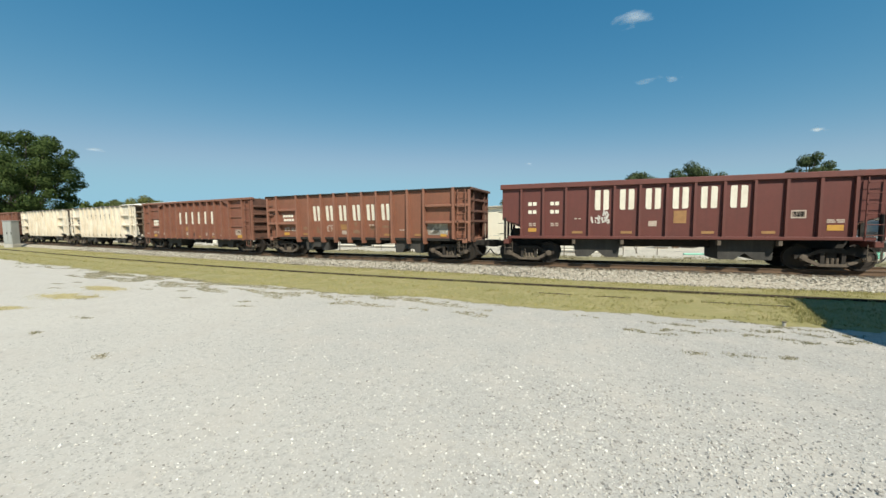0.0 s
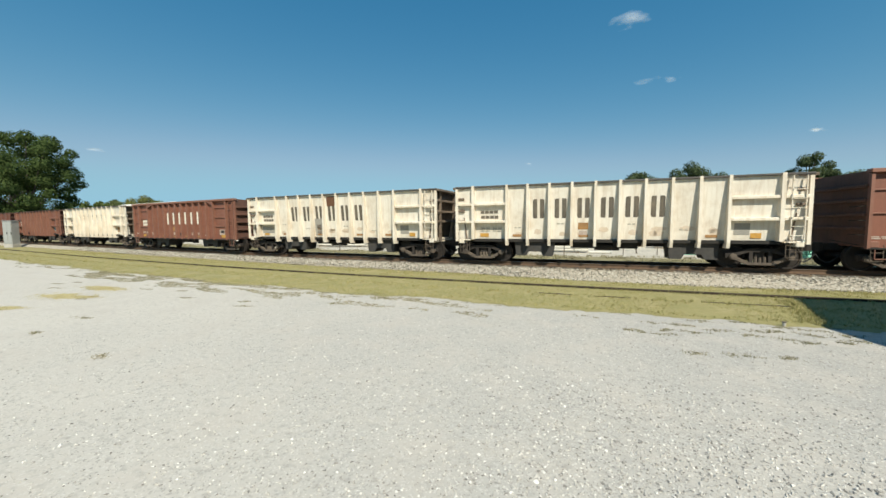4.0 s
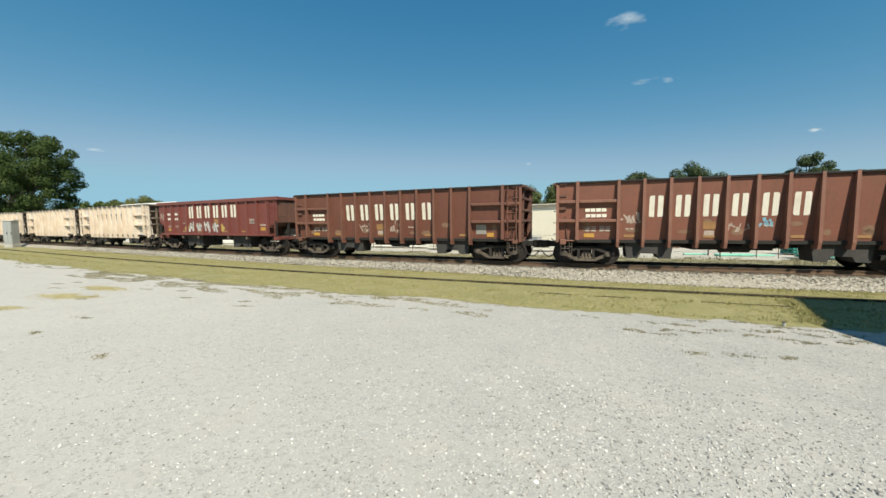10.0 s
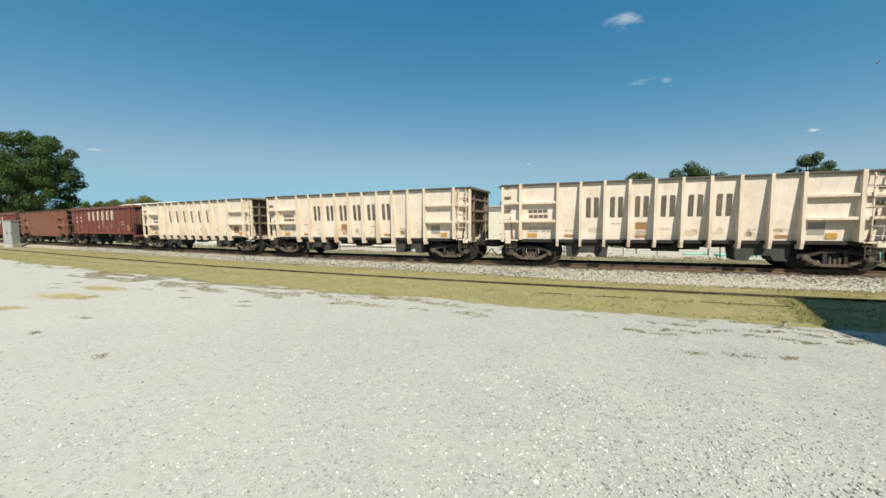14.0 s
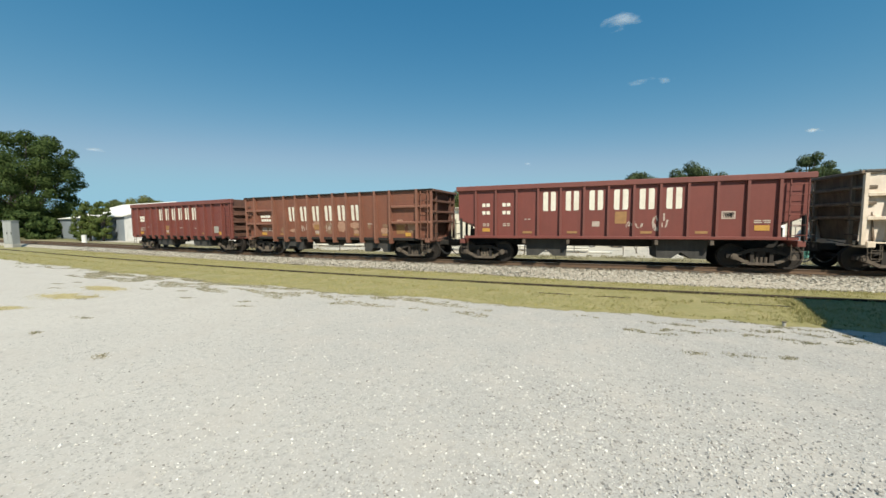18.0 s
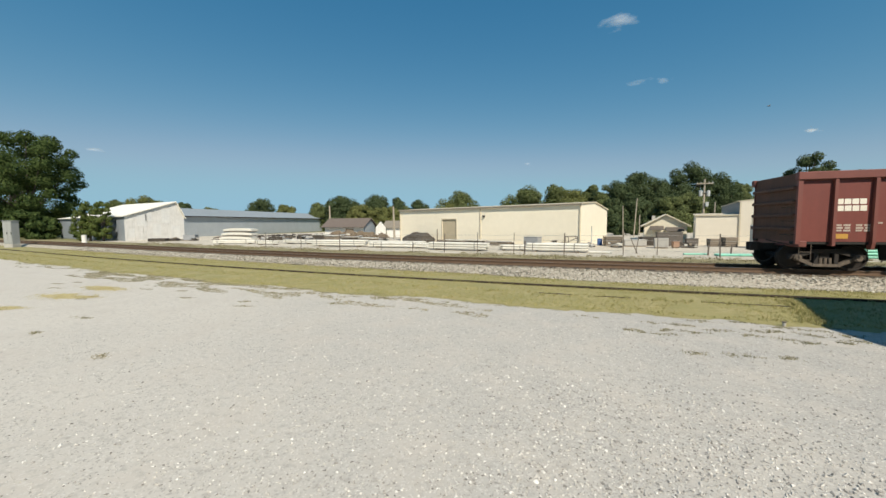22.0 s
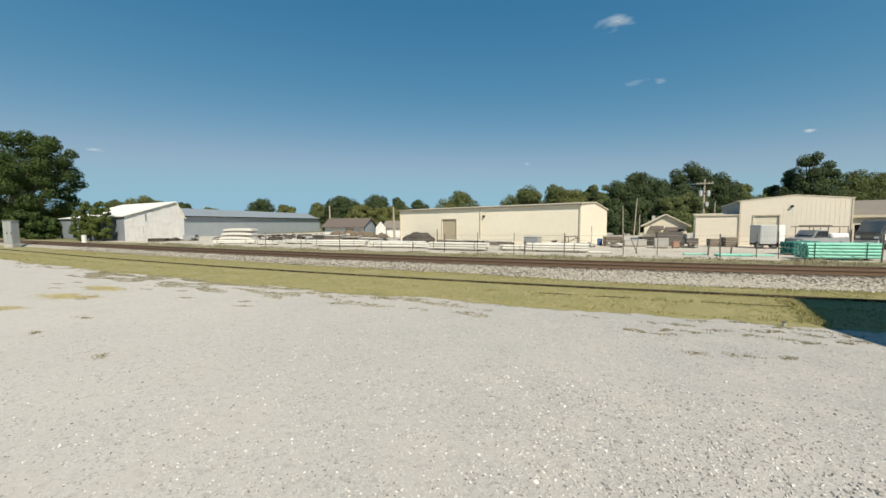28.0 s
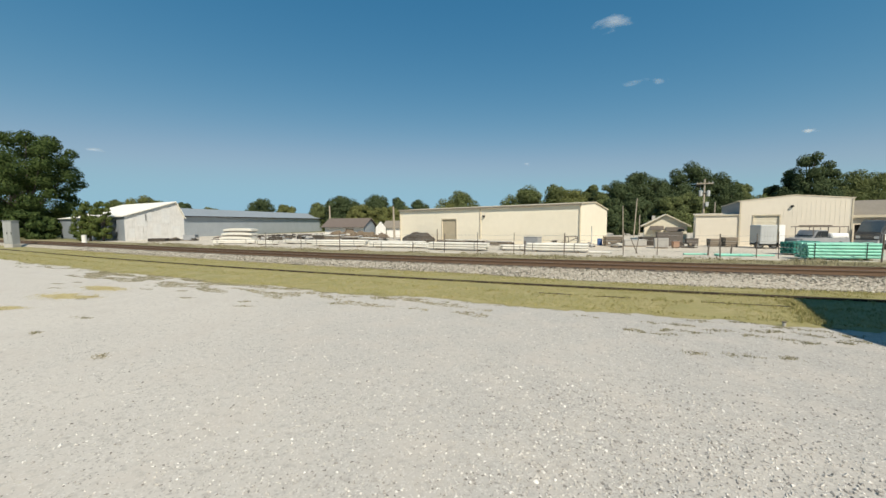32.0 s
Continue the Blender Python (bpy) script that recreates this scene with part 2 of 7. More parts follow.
BALLAST_TOE = ([-60, -20, -5, 0, 5, 10], [-0.55, -0.72, -0.98, -1.5, -1.7, -1.4])   # how far the stones spill, along the line


def strip(name, mat, profile, s0, s1, step, label, ragged=None, category="ground", toe=None):
    """A band of ground along the line. profile: (off, z) rows; ragged: how far its first edge wanders."""
    verts, faces, w = [], [], len(profile)
    count = int((s1 - s0) / step) + 1
    for i in range(count):
        s = s0 + i * step
        for j, (off, z) in enumerate(profile):
            if toe and j == 0:
                off = float(np.interp(s, *toe))
            if ragged and j == 0:
                off += ragged * (noise.noise((s * 0.35, 3.1, 0)) * 1.3 + noise.noise((s * 1.7, 9.2, 0)) * 0.7 + noise.noise((s * 6.1, 1.2, 0)) * 0.35)
            verts.append(on_line(s, off, z))
    for i in range(count - 1):
        for j in range(w - 1):
            a = i * w + j
            faces.append((a, a + w, a + w + 1, a + 1))
    ob = mesh_part(name, verts, faces, mat)
    return tagged(ob, label, category, kind="structure")


# ---- ground ----
bm = bmesh.new()
bmesh.ops.create_circle(bm, cap_ends=True, segments=64, radius=3000)
tagged(part("ground", bm, M["field"]), "wide flat ground of rough dry grass", "ground", kind="structure").location.z = -0.06
strip("lot", M["lot"], [(-60, 0), (-30, 0), (-6.2, 0)], -150, 60, 2.0, "pale crushed limestone gravel of an empty lot", category="gravel lot")
strip("grass_verge", M["grass"], [(-6.65, 0.006), (-6.0, 0.03), (-4.5, 0.04), (-2.4, 0.03), (-1.6, 0.015), (-0.3, 0.0)], -150, 60, 0.12, "mown yellow-green grass verge beside the tracks", ragged=0.35, category="grass")
strip("ballast_bed", M["ballast"], [(0.0, 0.022), (-0.3, 0.19), (0.2, 0.255), (3.0, 0.255), (3.5, 0.2), (5.0, 0.0)], -240, 390, 1.0, "grey crushed-stone railway ballast bed", ragged=0.12, category="ballast", toe=BALLAST_TOE)
strip("rusty_bed", M["rusty"], [(0.15, 0.259), (0.3, 0.263), (2.5, 0.263), (2.8, 0.259)], -240, 390, 1.0, "rust-stained ballast between the rails", ragged=0.1, category="ballast")
strip("far_verge", M["verge"], [(4.3, 0.02), (6.0, 0.05), (9.0, 0.03)], -200, 60, 0.5, "dry brownish grass behind the track", category="grass")
strip("yard", M["yard"], [(8.6, 0.015), (30, 0.015), (46, 0.015), (64, 0.015)], -75, 45, 2.0, "pale gravel and concrete storage yard", category="yard")
# ---- rails and ties ----
def rail_bar(name, off, z_foot, s0, s1, height, mat, head, label):
    """One rail: foot, web and head along the line, with a worn running surface."""
    prof = [(-0.07, 0), (0.07, 0), (0.07, 0.02), (0.012, 0.04), (0.012, height - 0.045), (0.036, height - 0.035), (0.036, height), (-0.036, height), (-0.036, height - 0.035), (-0.012, height - 0.045), (-0.012, 0.04), (-0.07, 0.02)]
    verts, faces, w = [], [], len(prof)
    n = int((s1 - s0) / 1.0) + 1
    for i in range(n):
        for o, z in prof:
            verts.append(on_line(s0 + i, off + o, z_foot + z))
    for i in range(n - 1):
        for j in range(w):
            a, b = i * w + j, i * w + (j + 1) % w
            faces.append((a, b, b + w, a + w))
    ob = mesh_part(name, verts, faces, mat)
    top = [on_line(s0 + i, off + o, z_foot + height + 0.003) for i in range(n) for o in (-0.028, 0.028)]
    mesh_part("running_surface", top, [(2 * i, 2 * i + 2, 2 * i + 3, 2 * i + 1) for i in range(n - 1)], head, ob)
    return tagged(ob, label, "rail", "rails", "structure")


TRACK = 1.55
M["chord"] = material("grimy_chord_paint", (0.10, 0.09, 0.08), (0.06, 0.055, 0.05), 3.0, 0.7)
# rust darkened so the siding rail carries the shadow line along it
M["sunk_rail"] = material("shade_dark_rusted_rail", (0.06, 0.04, 0.028), (0.04, 0.03, 0.024), 6.0, 0.85)
for o in (-0.7525, 0.7525):
    rail_bar("rail", TRACK + o, RAIL_Z - 0.17, -240, 390, 0.17, M["rail"], M["railhead"], "rust-brown main line rail on ballast")
for o in (-3.35, -4.79):
    rail_bar("siding_rail", o, -0.035 if o > -4 else -0.112, -150, 60, 0.14, M["sunk_rail"], M["sunk_rail"], "rusty siding rail half sunk in grass")
for s0, s1 in ((-1.1, -0.05), (0.5, 1.55), (3.3, 5.35)):   # where the near siding rail comes out of the turf
    rail_bar("siding_rail", -4.70, -0.088, s0, s1, 0.14, M["sunk_rail"], M["sunk_rail"], "rusty stretch of siding rail showing through turf")

bm = bmesh.new()
box(bm, -0.115, 0.115, -1.3, 1.3, -0.17, 0.0, 0.012)
tie_mesh = bpy.data.meshes.new("tie")
bm.to_mesh(tie_mesh)
bm.free()
tie_mesh.materials.append(M["tie"])
ties = thing("track_ties", Matrix(), "dark weathered timber ties under the main line", "railway ties", kind="structure")
for i in range(190):
    s = -70 + i * 0.5
    ob = new("tie", tie_mesh)
    ob.parent = ties
    q = on_line(s, TRACK + random.uniform(-0.04, 0.04), RAIL_Z - 0.172)
    ob.matrix_world = pose(q.x, q.y, q.z, 0, 0, heading(s) + random.uniform(-1.2, 1.2))


# ---- freight cars: x along the car, y across (minus is the near side), z up from the railhead ----
HALF, SIDE, TOP = 6.62, 1.53, 3.6
WHEEL_R = 0.4826


def disc(bm, y0, y1, r, hub):
    """A railway wheel with tread, flange, dished plate and hub, about the y axis."""
    rings = [(0.0, y0 + 0.02), (hub, y0), (hub, y0 + 0.03), (r * 0.84, y0 + 0.05), (r * 0.88, y0), (r, y0), (r, y1 - 0.03), (r + 0.028, y1 - 0.025), (r + 0.028, y1), (r * 0.86, y1), (hub, y1 - 0.03), (0.0, y1 - 0.03)]
    seg = 20
    loops = []
    for rad, y in rings:
        if rad == 0.0:
            loops.append([bm.verts.new((0, y, 0))])
        else:
            loops.append([bm.verts.new((rad * math.cos(2 * math.pi * i / seg), y, rad * math.sin(2 * math.pi * i / seg))) for i in range(seg)])
    for a, b in zip(loops, loops[1:]):
        for i in range(seg):
            k = (i + 1) % seg
            if len(a) == 1:
                bm.faces.new((a[0], b[k], b[i]))
            elif len(b) == 1:
                bm.faces.new((a[i], a[k], b[0]))
            else:
                bm.faces.new((a[i], a[k], b[k], b[i]))
    return bm


def add_truck(car, x):
    """A two-axle truck: bolster, two cast side frames with springs, two wheelsets."""
    bm = boxed(x - 0.17, x + 0.17, -0.98, 0.98, 0.42, 0.74, bevel=0.03)
    rod(bm, (x, 0, 0.7), (x, 0, 0.9), 0.2, 12)
    truck = part("truck", bm, M["truck"], car)
    for sy in (-1, 1):
        bm = bmesh.new()
        y0, y1 = (sy * 1.0 - 0.075, sy * 1.0 + 0.075)
        prism(bm, [(x - 1.13, 0.42), (x - 1.13, 0.60), (x - 0.72, 0.64), (x - 0.38, 0.80), (x + 0.38, 0.80), (x + 0.72, 0.64), (x + 1.13, 0.60), (x + 1.13, 0.42), (x + 0.75, 0.52), (x + 0.36, 0.66), (x - 0.36, 0.66), (x - 0.75, 0.52)], "y", y0, y1)
        for sx in (-1, 1):
            prism(bm, [(x + sx * 0.36, 0.70), (x + sx * 0.24, 0.70), (x + sx * 0.24, 0.22), (x + sx * 0.36, 0.22)], "y", y0 + 0.005, y1 - 0.005)
        part("side_frame", bm, M["truck"], truck)
        # lower half in the sunlit tone, arch above in the shaded one
        bm = bmesh.new()
        for sx in (-1, 1):
            prism(bm, [(x + sx * 0.98, 0.44), (x + sx * 0.80, 0.50), (x + sx * 0.34, 0.26), (x + sx * 0.42, 0.17)], "y", y0 + 0.01, y1 - 0.01)
        prism(bm, [(x - 0.44, 0.16), (x + 0.44, 0.16), (x + 0.38, 0.26), (x - 0.38, 0.26)], "y", y0 - 0.01, y1 + 0.01)
        part("lower_frame", bm, M["dusty_sunlit_iron"], truck)
        for dx in (-0.14, 0.0, 0.14):
            bm = bmesh.new()
            rod(bm, (x + dx, sy * 1.0, 0.25), (x + dx, sy * 1.0, 0.47), 0.055, 8)
            part("spring", bm, M["dusty_sunlit_iron"], truck)
        for dx in (-0.889, 0.889):
            bm = bmesh.new()
            rod(bm, (x + dx, sy * 1.05, WHEEL_R), (x + dx, sy * 1.16, WHEEL_R), 0.125, 12)
            rod(bm, (x + dx, sy * 1.15, WHEEL_R), (x + dx, sy * 1.185, WHEEL_R), 0.085, 12)
            part("bearing_cap", bm, M["dusty_sunlit_iron"], truck)
    for dx in (-0.889, 0.889):
        bm = bmesh.new()
        disc(bm, -0.83, -0.70, WHEEL_R, 0.13)
        rod(bm, (0, -0.95, 0), (0, 0.95, 0), 0.08, 10)
        k = len(bm.verts)
        disc(bm, -0.83, -0.70, WHEEL_R, 0.13)
        bm.verts.ensure_lookup_table()
        for v in bm.verts[k:]:
            v.co.y = -v.co.y
        bmesh.ops.recalc_face_normals(bm, faces=bm.faces[:])
        axle = part("wheelset", bm, M["wheel"], truck)
        axle.location = (x + dx, 0, WHEEL_R)
    return truck


def add_ladder(car, x0, x1, y, z0, z1, mat, rungs, name="ladder"):
    bm = bmesh.new()
    for x in (x0, x1):
        box(bm, x - 0.016, x + 0.016, y - 0.03, y + 0.02, z0, z1)
    for i in range(rungs):
        z = z0 + (i + 0.5) * (z1 - z0) / rungs
        rod(bm, (x0, y - 0.06, z), (x1, y - 0.06, z), 0.012, 6)
        for x in (x0, x1):
            rod(bm, (x, y, z), (x, y - 0.06, z), 0.012, 6)
    return part(name, bm, mat, car)


def add_coupler(car, sx):
    bm = boxed(min(sx * 6.1, sx * 7.1), max(sx * 6.1, sx * 7.1), -0.11, 0.11, 0.72, 0.98, bevel=0.02)
    c = part("coupler", bm, M["under"], car)
    bm = bmesh.new()
    prism(bm, [(sx * u, v) for u, v in ((7.05, -0.16), (7.2, -0.24), (7.4, -0.22), (7.42, -0.1), (7.3, -0.04), (7.3, 0.06), (7.4, 0.16), (7.22, 0.2), (7.05, 0.14))], "y", 0.68, 1.02)
    for v in bm.verts:
        v.co.y, v.co.z = v.co.z, v.co.y
    bmesh.ops.recalc_face_normals(bm, faces=bm.faces[:])
    part("knuckle", bm, M["truck"], c)
    bm = bmesh.new()
    rod(bm, (sx * 6.72, -1.3, 0.98), (sx * 6.95, -0.3, 1.12), 0.016, 6)
    part("uncoupling_lever", bm, M["truck"], car)
    for k in range(3):
        way = [Vector((sx * q, y, 1.35 + 0.5 * k)) for q, y in ((6.6, -1.36), (6.82, -1.36), (6.82, -0.92), (6.6, -0.92))]
        part("grab_iron", tube(bmesh.new(), way, 0.014), M["truck"], car)
    way = [Vector((sx * (6.6 + 0.1 * i), -0.45 + 0.0125 * i, 0.72 - 0.45 * math.sin(math.pi * min(1.0, i / 8 * 0.9)))) for i in range(9)]
    part("air_hose", tube(bmesh.new(), way, 0.026), M["black"], car)
    return c


def add_bars(car, x, z, w, h, rows, mat, y):
    """Lettering too worn to read, as plain bars."""
    bm = bmesh.new()
    for i in range(rows):
        zz = z - i * h / rows
        hh = h / rows * 0.72
        cut = w * (0.42 + 0.08 * (i % 2))
        box(bm, x - w / 2, x - w / 2 + cut, y - 0.004, y, zz - hh, zz)
        box(bm, x - w / 2 + cut + 0.05, x + w / 2, y - 0.004, y, zz - hh, zz)
    return part("marking", bm, mat, car)


def panel_y(kind, z):
    """How deep the side sheet lies at height z: it leans in towards the sill."""
    if kind == "gondola":
        return -1.44 + 0.24 * (TOP - z) / 2.5
    if kind == "flush":
        return -1.37
    return -1.42 + 0.03 * (TOP - z) / 2.5


def side_sheet(car, kind, x0, x1, z0, z1, mat, sy=-1, z0b=None):
    """One bay's steel sheet with thickness; z0b: its lower edge at x1 where that is cut aslant."""
    z0b = z0 if z0b is None else z0b
    bm = bmesh.new()
    vs = []
    for dy in (0.0, 0.03):
        for x, z in ((x0, z0), (x1, z0b), (x1, z1), (x0, z1)):
            vs.append(bm.verts.new((x, sy * -1 * (panel_y(kind, z) + dy), z)))
    for f in ((0, 1, 2, 3), (7, 6, 5, 4), (0, 4, 5, 1), (1, 5, 6, 2), (2, 6, 7, 3), (3, 7, 4, 0)):
        bm.faces.new([vs[i] for i in f])
    bmesh.ops.recalc_face_normals(bm, faces=bm.faces[:])
    return part("side_sheet", bm, mat, car)


def letters(car, kind, centres, z0, h, w, mat):
    """The maker's large name as plain upright bars, two in each bay."""
    for x in centres:
        block = None
        for sx in (-1, 1):
            bm = bmesh.new()
            zs = [z0, z0 + 0.05, z0 + h - 0.05, z0 + h]
            xa, xb = sorted((x + sx * 0.06, x + sx * w / 2))
            out = 0.04
            left, right = [], []
            for k, z in enumerate(zs):
                cut = out if k in (0, 3) else 0.0
                left.append(bm.verts.new((xa + (cut if sx < 0 else 0), panel_y(kind, z) - 0.006, z)))
                right.append(bm.verts.new((xb - (cut if sx > 0 else 0), panel_y(kind, z) - 0.006, z)))
            for a, b, c, d in zip(left, right, right[1:], left[1:]):
                bm.faces.new((a, b, c, d))
            block = part("name_bar", bm, mat, car)


def ribs(car, xs, z0, z1, w, mat, y_out, y_in, taper=0.0):
    for sy in (-1, 1):
        for x in xs:
            bm = bmesh.new()
            prism(bm, [(sy * y_in, z0), (sy * (y_out - taper), z0), (sy * y_out, z0 + 0.25), (sy * y_out, z1), (sy * y_in, z1)], "x", x - w / 2, x + w / 2)
            part("side_rib", bm, mat, car)


def add_pocket(car, x, w, z0, z1, mat):
    """A discharge hopper hanging below the sill, with its outlet doors."""
    bm = bmesh.new()
    prism(bm, [(x - w / 2 - 0.06, z1), (x + w / 2 + 0.06, z1), (x + w / 2 - 0.04, z0), (x + w * 0.24, z0), (x + w * 0.17, z0 + 0.2), (x - w * 0.17, z0 + 0.2), (x - w * 0.24, z0), (x - w / 2 + 0.04, z0)], "y", -1.16, -0.32)
    return part("hopper_pocket", bm, mat, car)


def add_floor(car, mat, z_end=1.9):
    """Centre sill, sloping floor sheets and cross bearers."""
    bm = boxed(-6.5, 6.5, -0.28, 0.28, 0.78, 1.12, bevel=0.02)
    part("centre_sill", bm, M["under"], car)
    bm = bmesh.new()
    prism(bm, [(-6.35, 2.3), (-6.35, 2.22), (-4.3, 1.12), (4.3, 1.12), (6.35, 2.22), (6.35, 2.3), (4.2, 1.2), (-4.2, 1.2)], "y", -1.2, 1.2)
    part("floor_sheet", bm, M["hopper_grey"], car)


def add_end_gear(car, sx, mat):
    """Handbrake and piping on an end."""
    bm = boxed(min(sx * 6.3, sx * 6.55), max(sx * 6.3, sx * 6.55), -1.5, 1.5, 0.9, 1.12, bevel=0.02)
    part("end_sill", bm, mat, car)
    for sy in (-1, 1):
        bm = bmesh.new()
        for x in (6.15, 6.5):
            rod(bm, (sx * x, sy * 1.46, 0.42), (sx * x, sy * 1.46, 1.0), 0.013, 6)
        for z in (0.43, 0.72):
            rod(bm, (sx * 6.15, sy * 1.46, z), (sx * 6.5, sy * 1.46, z), 0.013, 6)
        part("sill_step", bm, M["dusty_sunlit_iron"], car)
    return None


def gondola(name, body, rib, letter, label):
    """High-sided ballast car with two wide end bays crossed by shelf-like stiffeners."""
    car = thing(name, Matrix(), label, "freight car", "cars of the train")
    # end colour; on white cars it also carries painted-in shade
    end_coat = M["grimy_brown"] if body == M["brown"] else M["grimy_shaded_white"]
    inner = [-4.25 + 0.9444 * i for i in range(10)]
    xs = [-5.85, *inner, 5.85]
    edges = [-HALF, *xs, HALF]
    for a, b in zip(edges, edges[1:]):
        for sy in (-1, 1):
            side_sheet(car, "gondola", a, b, 1.12, TOP - 0.08, body, sy)
    ribs(car, inner, 0.82, TOP + 0.012, 0.11, rib, 1.55, 1.15, 0.06)
    ribs(car, (-5.85, 5.85), 1.1, TOP + 0.012, 0.13, rib, 1.55, 1.15)
    for sy in (-1, 1):
        part("top_chord", boxed(-HALF - 0.12, HALF + 0.12, min(sy * 1.36, sy * 1.53), max(sy * 1.36, sy * 1.53), TOP - 0.08, TOP, bevel=0.015), M["under"] if body == M["brown"] else M["chord"], car)
        part("side_sill", boxed(-HALF, HALF, min(sy * 1.1, sy * 1.3), max(sy * 1.1, sy * 1.3), 0.98, 1.12, bevel=0.01), M["under"], car)
        for sx in (-1, 1):
            for z in (1.86, 2.68):
                for x0, x1 in ((4.31, 5.78), (5.92, 6.62)):
                    a, b = sorted((sx * x0, sx * x1))
                    y0, y1 = sorted((sy * 1.25, sy * 1.52))
                    part("end_stiffener", boxed(a, b, y0, y1, z, z + 0.13, bevel=0.02), rib, car)
    for sx in (-1, 1):
        bm = bmesh.new()
        prism(bm, [(sx * 6.2, 1.12), (sx * 6.25, 1.12), (sx * 6.55, TOP - 0.05), (sx * 6.5, TOP - 0.05)], "y", -1.3, 1.3)
        part("end_sheet", bm, end_coat, car)
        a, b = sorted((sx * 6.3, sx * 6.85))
        part("end_chord", boxed(a, b, -1.5, 1.5, TOP - 0.14, TOP - 0.02, bevel=0.02), end_coat, car)
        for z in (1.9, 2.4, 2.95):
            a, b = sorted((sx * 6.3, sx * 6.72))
            part("end_stiffener", boxed(a, b, -1.42, 1.42, z, z + 0.12, bevel=0.02), end_coat, car)
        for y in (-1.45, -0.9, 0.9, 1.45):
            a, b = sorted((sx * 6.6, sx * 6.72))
            part("end_post", boxed(a, b, y - 0.05, y + 0.05, 1.0, TOP - 0.1), rib if y == -1.45 else end_coat, car)
        add_end_gear(car, sx, rib)
        add_coupler(car, sx)
        add_truck(car, sx * 5.45)
    for sx in (-1, 1):
        bm = bmesh.new()
        for q in (6.05, 6.35):
            rod(bm, (sx * q, -1.4, 1.1), (sx * q, -1.4, 0.5), 0.014, 6)
        rod(bm, (sx * 6.05, -1.4, 0.5), (sx * 6.35, -1.4, 0.5), 0.016, 6)
        rod(bm, (sx * 6.05, -1.4, 0.8), (sx * 6.35, -1.4, 0.8), 0.014, 6)
        part("stirrup_step", bm, M["dusty_sunlit_iron"], car)
        part("step_plate", boxed(min(sx * 5.95, sx * 6.5), max(sx * 5.95, sx * 6.5), -1.48, -1.2, 1.05, 1.1), rib, car)
    add_ladder(car, 6.1, 6.5, -1.54, 1.15, TOP - 0.1, rib, 7)
    add_ladder(car, -6.5, -6.1, 1.54, 1.15, TOP - 0.1, rib, 7)
    add_floor(car, body)
    for x in (-3.03, 3.2):
        add_pocket(car, x, 1.7, 0.34, 1.05, M["hopper_grey"])
    for x in (-0.95, 0.75):
        part("cross_bearer", boxed(x - 0.5, x + 0.5, -1.0, 1.0, 0.72, 1.0, bevel=0.03), M["under"], car)
    bm = bmesh.new()
    rod(bm, (-0.45, -0.8, 0.78), (0.55, -0.8, 0.78), 0.16, 12)
    part("air_reservoir", bm, M["under"], car)
    letters(car, "gondola", [-4.25 + 0.9444 * (1.5 + i) for i in range(6)], 2.06, 0.86, 0.5, letter)
    return car


